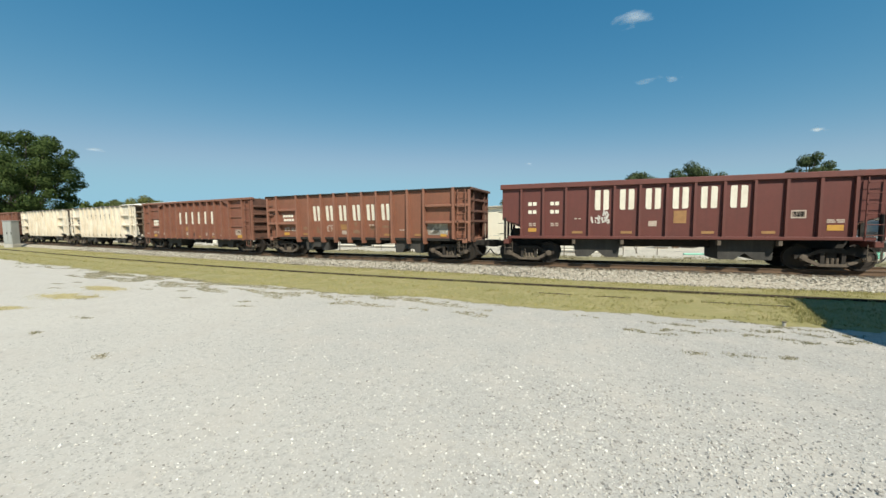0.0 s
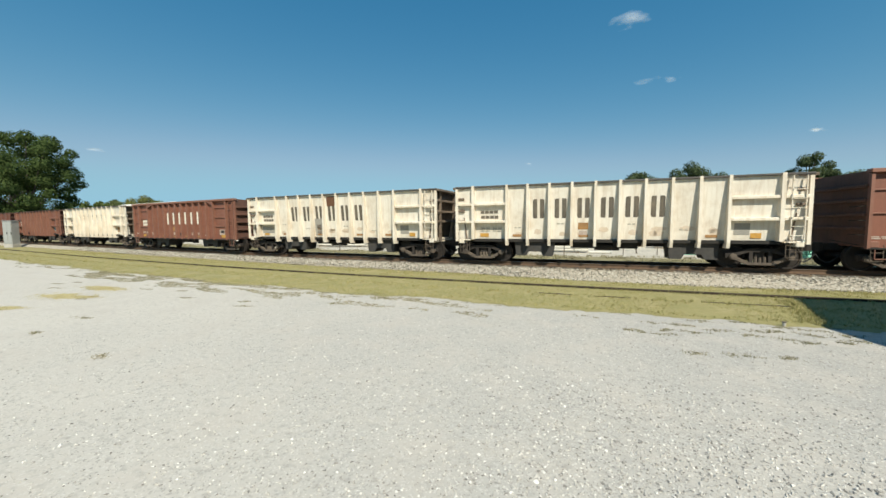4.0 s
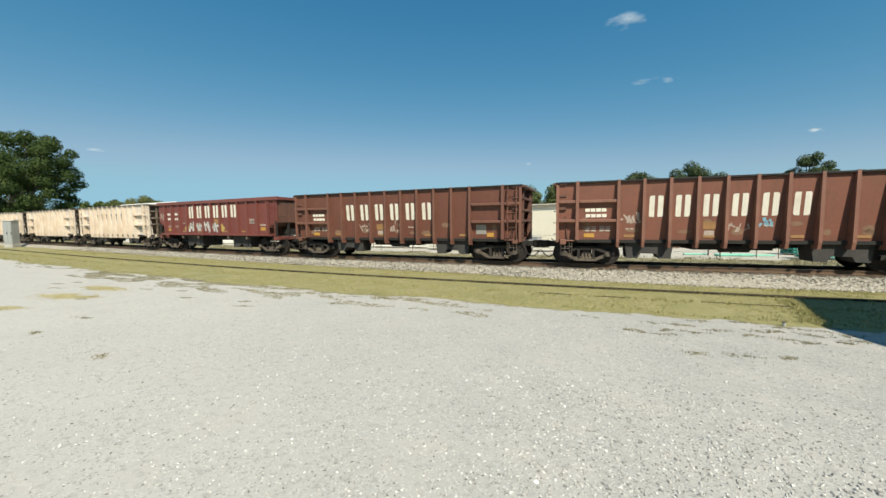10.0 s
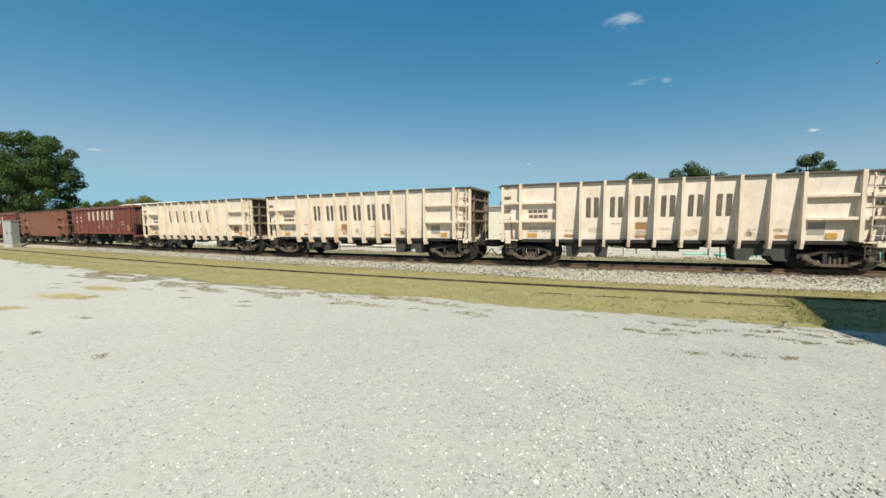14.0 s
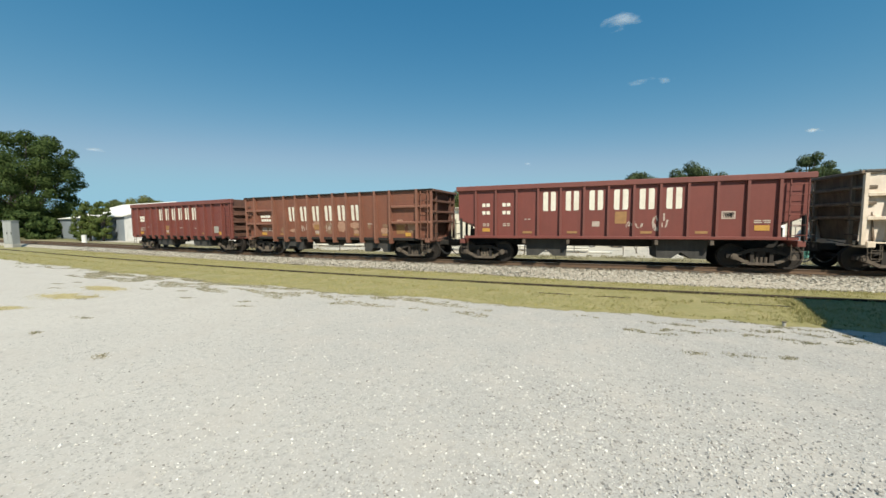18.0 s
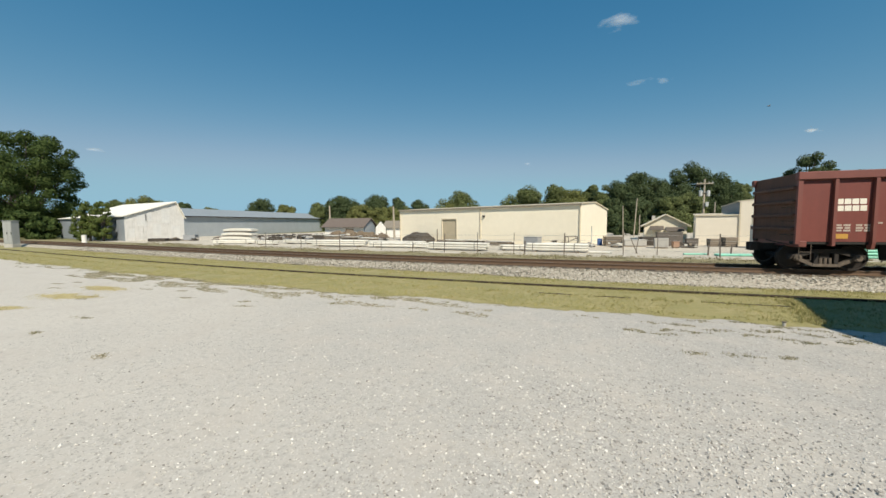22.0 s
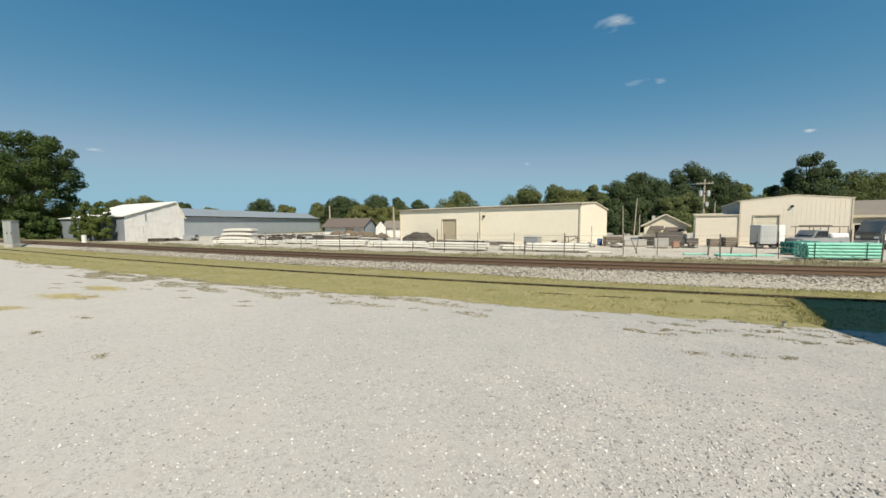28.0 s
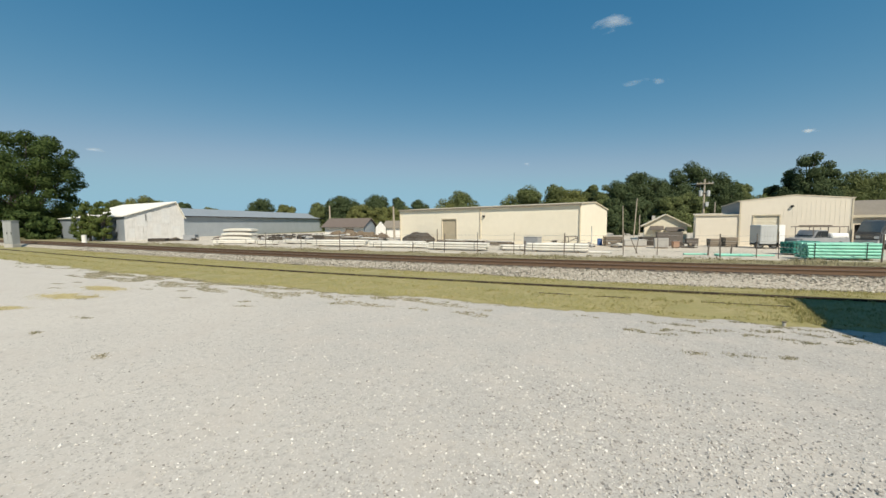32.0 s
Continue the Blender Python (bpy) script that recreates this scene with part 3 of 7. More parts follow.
def red_hopper(name, label, numbered=True):
    """Open-top hopper with close ribs, a deep top chord and end panels cut away over the platforms."""
    body, rib = M["red"], M["red_rib"]
    car = thing(name, Matrix(), label, "freight car", "cars of the train")
    xs = [-5.75 + 0.9583 * i for i in range(13)]
    for a, b in zip(xs, xs[1:]):
        for sy in (-1, 1):
            side_sheet(car, "hopper", a, b, 1.25, TOP - 0.22, body, sy)
    for sy in (-1, 1):
        side_sheet(car, "hopper", -HALF, -5.75, 2.0, TOP - 0.22, body, sy, 1.78)
        side_sheet(car, "hopper", 5.75, HALF, 1.78, TOP - 0.22, body, sy, 2.0)
        y0, y1 = sorted((sy * 1.34, sy * 1.54))
        part("top_chord", boxed(-HALF - 0.08, HALF + 0.14, y0, y1, TOP - 0.22, TOP, bevel=0.02), rib, car)
        part("side_sill", boxed(-HALF + 0.3, HALF - 0.3, y0, y1, 1.15, 1.27, bevel=0.015), body, car)
    ribs(car, xs, 1.27, TOP - 0.22, 0.09, rib, 1.52, 1.36)
    for sx in (-1, 1):
        bm = bmesh.new()
        prism(bm, [(sx * 4.6, 1.2), (sx * 6.5, 2.05), (sx * 6.5, TOP), (sx * 6.56, TOP), (sx * 6.56, 2.0), (sx * 4.6, 1.12)], "y", -1.36, 1.36)
        part("end_sheet", bm, M["grimy_brown"], car)
        a, b = sorted((sx * 6.4, sx * 6.68))
        part("end_chord", boxed(a, b, -1.5, 1.5, TOP - 0.2, TOP - 0.01, bevel=0.02), rib, car)
        for y in (-1.42, -0.5, 0.5, 1.42):
            a, b = sorted((sx * 6.44, sx * 6.54))
            part("end_post", boxed(a, b, y - 0.05, y + 0.05, 1.1, 2.1), M["under"], car)
        add_end_gear(car, sx, rib)
        add_coupler(car, sx)
        add_truck(car, sx * 5.45)
        bm = boxed(min(sx * 5.9, sx * 6.3), max(sx * 5.9, sx * 6.3), -0.5, 0.3, 1.2, 1.6, bevel=0.03)
        part("brake_cylinder", bm, M["under"], car)
    add_ladder(car, 6.0, 6.52, -1.54, 1.15, TOP - 0.25, rib, 6)
    add_ladder(car, -6.52, -6.0, 1.54, 1.15, TOP - 0.25, rib, 6)
    bm = boxed(-6.5, 6.5, -0.28, 0.28, 0.78, 1.12, bevel=0.02)
    part("centre_sill", bm, M["under"], car)
    part("floor_sheet", boxed(-4.6, 4.6, -1.36, 1.36, 1.12, 1.18), M["under"], car)
    for x in (-2.55, 2.75):
        bm = bmesh.new()
        prism(bm, [(x - 0.92, 1.15), (x + 0.92, 1.15), (x + 0.86, 0.36), (x + 0.34, 0.36), (x, 0.62), (x - 0.34, 0.36), (x - 0.86, 0.36)], "y", -1.15, 0.35)
        part("hopper_pocket", bm, M["hopper_grey"], car)
        for dx in (-0.95, 0.95):
            part("door_hinge", boxed(x + dx - 0.07, x + dx + 0.07, -1.5, -1.3, 0.92, 1.14, bevel=0.02), M["dusty_sunlit_iron"], car)
    letters(car, "hopper", [-5.75 + 0.9583 * (3.5 + i) for i in range(6)], 2.38, 0.84, 0.54, M["letter_w"])
    return car


def deep_hopper(name, body, rib, label, bands):
    """Hopper with full-length sides, a deep chord and rib feet below the sill. bands: low stiffeners in the end bays."""
    car = thing(name, Matrix(), label, "freight car", "cars of the train")
    inner = [-4.43 + 0.886 * i for i in range(11)]
    xs = [-5.55, *inner, 5.55]
    edges = [-HALF, *xs, HALF]
    for a, b in zip(edges, edges[1:]):
        for sy in (-1, 1):
            side_sheet(car, "hopper", a, b, 1.1, TOP - 0.28, body, sy)
    for sy in (-1, 1):
        y0, y1 = sorted((sy * 1.34, sy * 1.55))
        part("top_chord", boxed(-HALF - 0.06, HALF + 0.06, y0, y1, TOP - 0.28, TOP, bevel=0.02), rib, car)
        part("side_sill", boxed(-HALF, HALF, min(sy * 1.1, sy * 1.38), max(sy * 1.1, sy * 1.38), 1.0, 1.1, bevel=0.01), M["under"], car)
        if bands:
            for sx in (-1, 1):
                for z in (1.72, 2.32, 2.9):
                    a, b = sorted((sx * 4.5, sx * 6.6))
                    part("end_stiffener", boxed(a, b, min(sy * 1.36, sy * 1.46), max(sy * 1.36, sy * 1.46), z, z + 0.07, bevel=0.01), rib, car)
    ribs(car, inner, 0.84, TOP - 0.28, 0.1, rib, 1.53, 1.3, 0.05)
    ribs(car, (-5.55, 5.55), 0.95, TOP - 0.28, 0.1, rib, 1.53, 1.3)
    for sx in (-1, 1):
        a, b = sorted((sx * 6.5, sx * 6.58))
        part("end_sheet", boxed(a, b, -1.4, 1.4, 1.1, TOP - 0.02), M["grimy_brown"], car)
        for z in (1.5, 2.0, 2.5, 3.0):
            a, b = sorted((sx * 6.58, sx * 6.72))
            part("end_stiffener", boxed(a, b, -1.36, 1.36, z, z + 0.12, bevel=0.02), M["grimy_brown"], car)
        part("corner_post", boxed(min(sx * 6.5, sx * 6.64), max(sx * 6.5, sx * 6.64), -1.5, -1.38, 1.0, TOP - 0.05), rib, car)
        add_end_gear(car, sx, rib)
        add_coupler(car, sx)
        add_truck(car, sx * 5.45)
    add_ladder(car, 5.95, 6.45, -1.53, 1.05, TOP - 0.35, rib, 6)
    add_floor(car, body)
    for x in (-2.4, 2.5):
        bm = bmesh.new()
        prism(bm, [(x - 1.05, 1.05), (x + 1.05, 1.05), (x + 0.95, 0.36), (x - 0.95, 0.36)], "y", -1.16, -0.2)
        part("hopper_pocket", bm, M["hopper_grey"], car)
    bm = bmesh.new()
    rod(bm, (-0.6, -0.85, 0.8), (0.3, -0.85, 0.8), 0.17, 12)
    part("air_reservoir", bm, M["under"], car)
    letters(car, "hopper", [-4.43 + 0.886 * (2.5 + i) for i in range(6)], 2.27, 0.86, 0.52, M["letter_w"])
    return car


def banded_hopper(name, body, rib, label):
    """Hopper with upright sides down to a low sill, thin bands across the end bays and gussets under the chord."""
    car = thing(name, Matrix(), label, "freight car", "cars of the train")
    inner = [-4.3 + 0.7818 * i for i in range(12)]
    edges = [-HALF, -5.7, *inner, 5.7, HALF]
    for a, b in zip(edges, edges[1:]):
        for sy in (-1, 1):
            side_sheet(car, "flush", a, b, 0.9, TOP - 0.1, body, sy)
    for sy in (-1, 1):
        y0, y1 = sorted((sy * 1.3, sy * 1.56))
        part("top_chord", boxed(-HALF - 0.06, HALF + 0.06, y0, y1, TOP - 0.11, TOP + 0.03, bevel=0.015), rib, car)
        part("side_sill", boxed(-HALF, HALF, min(sy * 1.2, sy * 1.5), max(sy * 1.2, sy * 1.5), 0.84, 0.9, bevel=0.01), M["under"], car)
        for sx in (-1, 1):
            for z, x0, x1 in ((1.74, 4.36, 5.64), (2.36, 4.36, 5.64), (3.02, 4.36, 5.64), (2.07, 5.76, HALF), (2.88, 5.76, HALF)):
                a, b = sorted((sx * x0, sx * x1))
                part("end_stiffener", boxed(a, b, min(sy * 1.36, sy * 1.43), max(sy * 1.36, sy * 1.43), z, z + 0.06, bevel=0.01), rib, car)
            bm = bmesh.new()
            u = sx * 4.25
            prism(bm, [(u, TOP - 0.11), (u - sx * 0.62, TOP - 0.11), (u - sx * 0.55, TOP - 0.16), (u, TOP - 0.34)], "y", *sorted((sy * 1.36, sy * 1.53)))
            part("gusset", bm, rib, car)
    ribs(car, [-5.7, *inner, 5.7], 0.86, TOP - 0.11, 0.1, rib, 1.54, 1.3)
    for sx in (-1, 1):
        a, b = sorted((sx * 6.5, sx * 6.58))
        part("end_sheet", boxed(a, b, -1.36, 1.36, 0.95, TOP - 0.02), M["grimy_brown"], car)
        for z in (1.5, 2.0, 2.5, 3.0):
            a, b = sorted((sx * 6.58, sx * 6.72))
            part("end_stiffener", boxed(a, b, -1.36, 1.36, z, z + 0.12, bevel=0.02), M["grimy_brown"], car)
        part("corner_post", boxed(min(sx * 6.54, sx * 6.64), max(sx * 6.54, sx * 6.64), -1.5, -1.38, 0.86, TOP - 0.12), rib, car)
        add_end_gear(car, sx, rib)
        add_coupler(car, sx)
        add_truck(car, sx * 5.45)
        bm = bmesh.new()
        for q in (6.0, 6.4):
            rod(bm, (sx * q, -1.48, 0.86), (sx * q, -1.48, 0.5), 0.018, 6)
        rod(bm, (sx * 6.0, -1.48, 0.5), (sx * 6.4, -1.48, 0.5), 0.02, 6)
        part("stirrup_step", bm, rib, car)
    add_ladder(car, 6.0, 6.45, -1.5, 0.95, TOP - 0.2, rib, 7)
    add_floor(car, body)
    for x in (-3.02, 3.25):
        add_pocket(car, x, 1.7, 0.32, 0.85, M["hopper_grey"])
    bm = bmesh.new()
    rod(bm, (-0.6, -0.85, 0.74), (0.3, -0.85, 0.74), 0.16, 12)
    part("air_reservoir", bm, M["under"], car)
    part("brake_valve", boxed(0.9, 1.25, -1.1, -0.8, 0.55, 0.84, bevel=0.03), M["under"], car)
    letters(car, "flush", [-1.51 + 0.7818 * i for i in range(6)], 1.95, 0.87, 0.52, M["letter_w"])
    return car


# the train, first car first: kind and the place of its middle along the line at the start
brown_car = gondola("ballast_car", M["brown"], M["brown_rib"], M["letter_w"], "rust-brown high-sided ballast car with white name blocks")
white_car = gondola("ballast_car", M["white"], M["white_rib"], M["letter_g"], "chalky white high-sided ballast car with grey name blocks, rust stained")
red_car = red_hopper("hopper_car", "dark red open-top hopper car with white name blocks")
last_car = deep_hopper("hopper_car", M["red"], M["red_rib"], "red hopper car with deep top chord, last of the train", False)
band_car = banded_hopper("hopper_car", M["brown"], M["brown_rib"], "brown hopper car with banded end panels and white name blocks")
SPEED = 10.598
KINDS = [red_car, brown_car, band_car, white_car, white_car, band_car, white_car, brown_car, brown_car, red_car, white_car, white_car, white_car, red_car, brown_car, last_car]
GAPS = [11.08, -3.77, -18.69, -33.58, -48.25, -62.73, -77.56, -92.40, -107.29, -122.28, -137.22, -152.08, -167.06, -181.89, -196.61, -211.35, -226.2]
train, used = [], set()
for i, master in enumerate(KINDS):
    car = master if master not in used else copy_thing(master, Matrix())
    used.add(master)
    train.append((car, (GAPS[i] + GAPS[i + 1]) / 2 - 0.29 + {2: 0.12, 4: 0.12, 5: 0.03}.get(i, 0.0)))

# some cars wear a darker or a fresher coat of paint than the rest
def shade_of(name, a, b, dirt, rough=0.62):
    return material(name, a, b, 0.8, rough, streak=0.4, dirt=dirt, dirt_amount=0.4, speck=0.2)


def repaint(car, swaps):
    for ob in car.children_recursive:
        if ob.type == "MESH" and ob.material_slots and ob.material_slots[0].material in swaps:
            coat = swaps[ob.material_slots[0].material]
            ob.material_slots[0].link = "OBJECT"
            ob.material_slots[0].material = coat


M["umber"] = shade_of("dark_umber_paint", (0.165, 0.060, 0.038), (0.138, 0.052, 0.034), (0.09, 0.042, 0.030))
M["umber_rib"] = shade_of("dark_umber_rib", (0.185, 0.080, 0.053), (0.15, 0.064, 0.044), (0.09, 0.045, 0.034))
M["sienna"] = shade_of("faded_sienna_paint", (0.25, 0.103, 0.064), (0.21, 0.087, 0.055), (0.15, 0.076, 0.05))
M["sienna_rib"] = shade_of("faded_sienna_rib", (0.27, 0.125, 0.082), (0.23, 0.10, 0.066), (0.14, 0.076, 0.054))
repaint(train[1][0], {M["brown"]: M["sienna"], M["brown_rib"]: M["sienna_rib"]})
M["maroon"] = shade_of("dark_maroon_paint", (0.130, 0.037, 0.030), (0.112, 0.034, 0.028), (0.08, 0.029, 0.024), 0.55)
M["maroon_rib"] = shade_of("dark_maroon_rib", (0.145, 0.046, 0.037), (0.122, 0.040, 0.032), (0.082, 0.034, 0.028), 0.55)
M["aged_white"] = material("aged_cream_paint", (0.765, 0.675, 0.59), (0.70, 0.595, 0.505), 0.6, 0.65, streak=0.35, dirt=(0.50, 0.35, 0.225), dirt_amount=0.45, speck=0.12)
M["aged_rib"] = material("aged_cream_rib", (0.72, 0.62, 0.515), (0.60, 0.49, 0.375), 1.2, 0.65, streak=0.5, dirt=(0.42, 0.29, 0.18), speck=0.15)
for k in (10, 11, 12):
    repaint(train[k][0], {M["white"]: M["aged_white"], M["white_rib"]: M["aged_rib"]})
repaint(train[0][0], {M["red"]: M["maroon"], M["red_rib"]: M["maroon_rib"]})
repaint(train[8][0], {M["brown"]: M["umber"], M["brown_rib"]: M["umber_rib"]})

# ---- buildings ----
M.update({
    "beige": material("beige_metal_siding", (0.80, 0.725, 0.575), (0.84, 0.765, 0.615), 0.2, 0.5, bump=0.03, streak=0.05, dirt=(0.66, 0.57, 0.42), dirt_amount=0.06, speck=0.12),
    "buff": material("buff_metal_siding", (0.70, 0.63, 0.515), (0.73, 0.66, 0.545), 0.2, 0.5, bump=0.03, streak=0.05, dirt=(0.60, 0.52, 0.41), dirt_amount=0.08, speck=0.12),
    "beige_trim": material("beige_trim", (0.62, 0.54, 0.40), (0.55, 0.48, 0.36), 2.0, 0.5),
    "tan_door": material("tan_roll_door", (0.52, 0.44, 0.31), (0.47, 0.40, 0.28), 1.5, 0.55),
    "barn_white": material("weathered_white_siding", (0.66, 0.64, 0.61), (0.56, 0.55, 0.525), 0.6, 0.65, streak=0.5, dirt=(0.40, 0.38, 0.35), speck=0.12),
    "patch_tin": material("dull_tin_sheet", (0.56, 0.56, 0.55), (0.66, 0.65, 0.62), 1.2, 0.6, streak=0.4, dirt=(0.45, 0.43, 0.40), speck=0.1),
    "galv": material("galvanised_roof", (0.84, 0.81, 0.72), (0.78, 0.75, 0.67), 0.6, 0.6, 0.0, streak=0.2, dirt=(0.5, 0.47, 0.42), speck=0.12),
    "grey_metal": material("blue_grey_siding", (0.23, 0.26, 0.285), (0.20, 0.222, 0.245), 0.5, 0.6, streak=0.4, dirt=(0.32, 0.34, 0.36), speck=0.12),
    "shed_metal": material("pale_blue_grey_siding", (0.40, 0.43, 0.45), (0.35, 0.38, 0.40), 0.5, 0.6, streak=0.4, dirt=(0.28, 0.30, 0.32), speck=0.12),
    "grey_roof": material("grey_metal_roof", (0.24, 0.275, 0.30), (0.27, 0.30, 0.32), 0.8, 0.6, streak=0.2, dirt=(0.2, 0.2, 0.2), speck=0.12),
    "shingle": material("brown_shingles", (0.13, 0.10, 0.085), (0.17, 0.14, 0.12), 4.0, 0.9),
    "tan_roof": material("tan_metal_roof", (0.215, 0.185, 0.145), (0.25, 0.22, 0.175), 1.0, 0.7),
    "cream": material("cream_siding", (0.68, 0.62, 0.48), (0.62, 0.56, 0.44), 2.0, 0.7, speck=0.12),
    "white_wall": material("white_siding", (0.72, 0.70, 0.66), (0.66, 0.64, 0.60), 2.0, 0.7, speck=0.12),
    "dark": material("dark_interior", (0.03, 0.03, 0.03), (0.05, 0.045, 0.04), 3.0, 0.9),
    "awning": material("brown_awning", (0.12, 0.10, 0.085), (0.09, 0.08, 0.07), 3.0, 0.8),
    "wood": material("grey_weathered_wood", (0.30, 0.25, 0.19), (0.22, 0.18, 0.14), 3.0, 0.9, vary=0.3),
    "pole": material("utility_pole_wood", (0.42, 0.36, 0.28), (0.33, 0.28, 0.22), 2.0, 0.9),
    "post": material("rusty_post_steel", (0.15, 0.12, 0.095), (0.10, 0.082, 0.07), 5.0, 0.8),
    "mesh_wire": material("galvanised_wire", (0.36, 0.36, 0.34), (0.30, 0.30, 0.29), 5.0, 0.5, 0.6),
    "pvc": material("white_pvc_pipe", (0.74, 0.72, 0.65), (0.66, 0.63, 0.55), 1.5, 0.5, vary=0.15, speck=0.12),
    "teal": material("pale_green_pipe", (0.25, 0.62, 0.48), (0.20, 0.54, 0.42), 1.2, 0.45, vary=0.12, speck=0.12),
    "teal_dark": material("dark_green_pipe", (0.03, 0.22, 0.17), (0.02, 0.16, 0.13), 1.2, 0.5),
    "steel_box": material("grey_cabinet_steel", (0.34, 0.35, 0.34), (0.29, 0.30, 0.29), 1.0, 0.5, streak=0.25, dirt=(0.22, 0.21, 0.19), speck=0.12),
    "concrete": material("concrete", (0.46, 0.44, 0.40), (0.38, 0.36, 0.33), 2.0, 0.9),
    "white_paint": material("white_vehicle_paint", (0.78, 0.78, 0.76), (0.72, 0.72, 0.70), 1.0, 0.3, bump=0.02, speck=0.12),
    "grey_paint": material("grey_vehicle_paint", (0.30, 0.31, 0.32), (0.24, 0.25, 0.26), 1.0, 0.35, bump=0.02, speck=0.12),
    "glass_dark": material("tinted_glass", (0.02, 0.025, 0.03), (0.03, 0.035, 0.04), 1.0, 0.12, bump=0.0),
    "dark_paint": material("dark_vehicle_paint", (0.10, 0.105, 0.11), (0.075, 0.08, 0.085), 1.0, 0.35, bump=0.02, speck=0.12),
    "pale_glass": material("sky_lit_glass", (0.10, 0.13, 0.15), (0.13, 0.16, 0.18), 1.0, 0.08, bump=0.0),
    "blue": material("blue_plastic", (0.05, 0.13, 0.36), (0.04, 0.10, 0.30), 2.0, 0.5),
    "orange": material("faded_orange", (0.36, 0.22, 0.15), (0.30, 0.19, 0.13), 3.0, 0.7),
    "soil": material("dark_mulch", (0.085, 0.07, 0.055), (0.055, 0.048, 0.04), 3.0, 0.95, bump=0.8, bump_scale=15),
    "steel": material("transformer_grey", (0.50, 0.51, 0.50), (0.44, 0.45, 0.44), 2.0, 0.45),
    "bark": material("bark", (0.085, 0.07, 0.052), (0.06, 0.05, 0.04), 4.0, 0.95, bump=0.8, bump_scale=20),
})


def wall(parent, mat, w, h, openings=(), thick=0.2, ribs_every=0.0, name="wall", m=None):
    """An upright wall along x from 0 to w, its face at y = 0, with real openings (x0, x1, z0, z1)."""
    xs = sorted({0.0, w, *[v for o in openings for v in o[:2]]})
    zs = sorted({0.0, h, *[v for o in openings for v in o[2:]]})
    bm = bmesh.new()
    for xa, xb in zip(xs, xs[1:]):
        for za, zb in zip(zs, zs[1:]):
            if not any(o[0] <= xa and xb <= o[1] and o[2] <= za and zb <= o[3] for o in openings):
                box(bm, xa, xb, 0, thick, za, zb)
    bmesh.ops.remove_doubles(bm, verts=bm.verts, dist=0.001)
    ob = part(name, bm, mat, parent)
    if m is not None:
        ob.matrix_local = m
    if ribs_every > 0:
        rib_mesh = bpy.data.meshes.new("panel_rib")
        b = boxed(-0.03, 0.03, -0.009, 0.0, 0.02, h - 0.02)
        b.to_mesh(rib_mesh)
        b.free()
        rib_mesh.materials.append(mat)
        x = ribs_every / 2
        while x < w - 0.05:
            if not any(o[0] - 0.05 < x < o[1] + 0.05 for o in openings):
                r = new("panel_rib", rib_mesh)
                r.parent = ob
                r.location = (x, 0, 0)
            x += ribs_every
    return ob


def gable_end(parent, mat, outline, x0, x1, name="gable_wall"):
    bm = bmesh.new()
    prism(bm, outline, "x", x0, x1)
    return part(name, bm, mat, parent)


def roof_slab(parent, mat, x0, x1, a, b, thick=0.1, name="roof"):
    """A sloping slab from a = (y, z) to b = (y, z)."""
    bm = bmesh.new()
    prism(bm, [(a[0], a[1]), (b[0], b[1]), (b[0], b[1] + thick), (a[0], a[1] + thick)], "x", x0, x1)
    return part(name, bm, mat, parent)


def roll_door(parent, x0, x1, z1, mat, y=0.08):
    n = max(6, int(z1 / 0.28))
    door = part("roll_up_door", boxed(x0, x1, y + 0.02, y + 0.06, 0, z1), mat, parent)
    for i in range(n):
        part("slat", boxed(x0, x1, y, y + 0.019, i * z1 / n, (i + 1) * z1 / n - 0.02), mat, door)
    bm = bmesh.new()
    box(bm, x0 - 0.1, x0, -0.05, 0.02, 0, z1 + 0.1)
    box(bm, x1, x1 + 0.1, -0.05, 0.02, 0, z1 + 0.1)
    box(bm, x0, x1, -0.05, 0.02, z1, z1 + 0.1)
    part("door_frame", bm, M["beige_trim"], parent)
    return door


def window(parent, x0, x1, z0, z1, y=0.0, mat=None):
    bm = bmesh.new()
    for a in ((x0 - 0.06, x0, z0 - 0.06, z1 + 0.06), (x1, x1 + 0.06, z0 - 0.06, z1 + 0.06), (x0, x1, z1, z1 + 0.06), (x0, x1, z0 - 0.06, z0), ((x0 + x1) / 2 - 0.02, (x0 + x1) / 2 + 0.02, z0, z1)):
        box(bm, a[0], a[1], y - 0.03, y + 0.06, a[2], a[3])
    f = part("window_frame", bm, mat or M["white_wall"], parent)
    part("pane", boxed(x0, x1, y + 0.03, y + 0.04, z0, z1), M["glass_dark"], f)
    return f


# the long beige warehouse
wh = thing("warehouse", pose(-22.5, 44.1, 0, 0, 0, -18.9), "long low beige metal warehouse with a roll-up door", "warehouse")
wall(wh, M["beige"], 24.15, 4.0, [(7.35, 9.5, 0, 2.75)], name="front_wall")
roll_door(wh, 7.35, 9.5, 2.75, M["tan_door"])
gable_end(wh, M["beige"], [(0.2, 0), (8.5, 0), (8.5, 3.6), (4.0, 4.25), (0.2, 4.0)], 23.95, 24.15)
gable_end(wh, M["beige"], [(0.2, 0), (8.5, 0), (8.5, 3.6), (4.0, 4.25), (0.2, 4.0)], 0, 0.2)
wall(wh, M["beige"], 23.7, 3.6, thick=0.2, name="back_wall", m=pose(0.22, 8.3, 0))
roof_slab(wh, M["beige_trim"], -0.12, 24.27, (-0.15, 4.0), (4.0, 4.27))
roof_slab(wh, M["beige_trim"], -0.12, 24.27, (4.0, 4.27), (8.65, 3.6))
part("gutter", boxed(-0.12, 24.27, -0.24, -0.15, 3.92, 4.06, bevel=0.02), M["tan_roof"], wh)
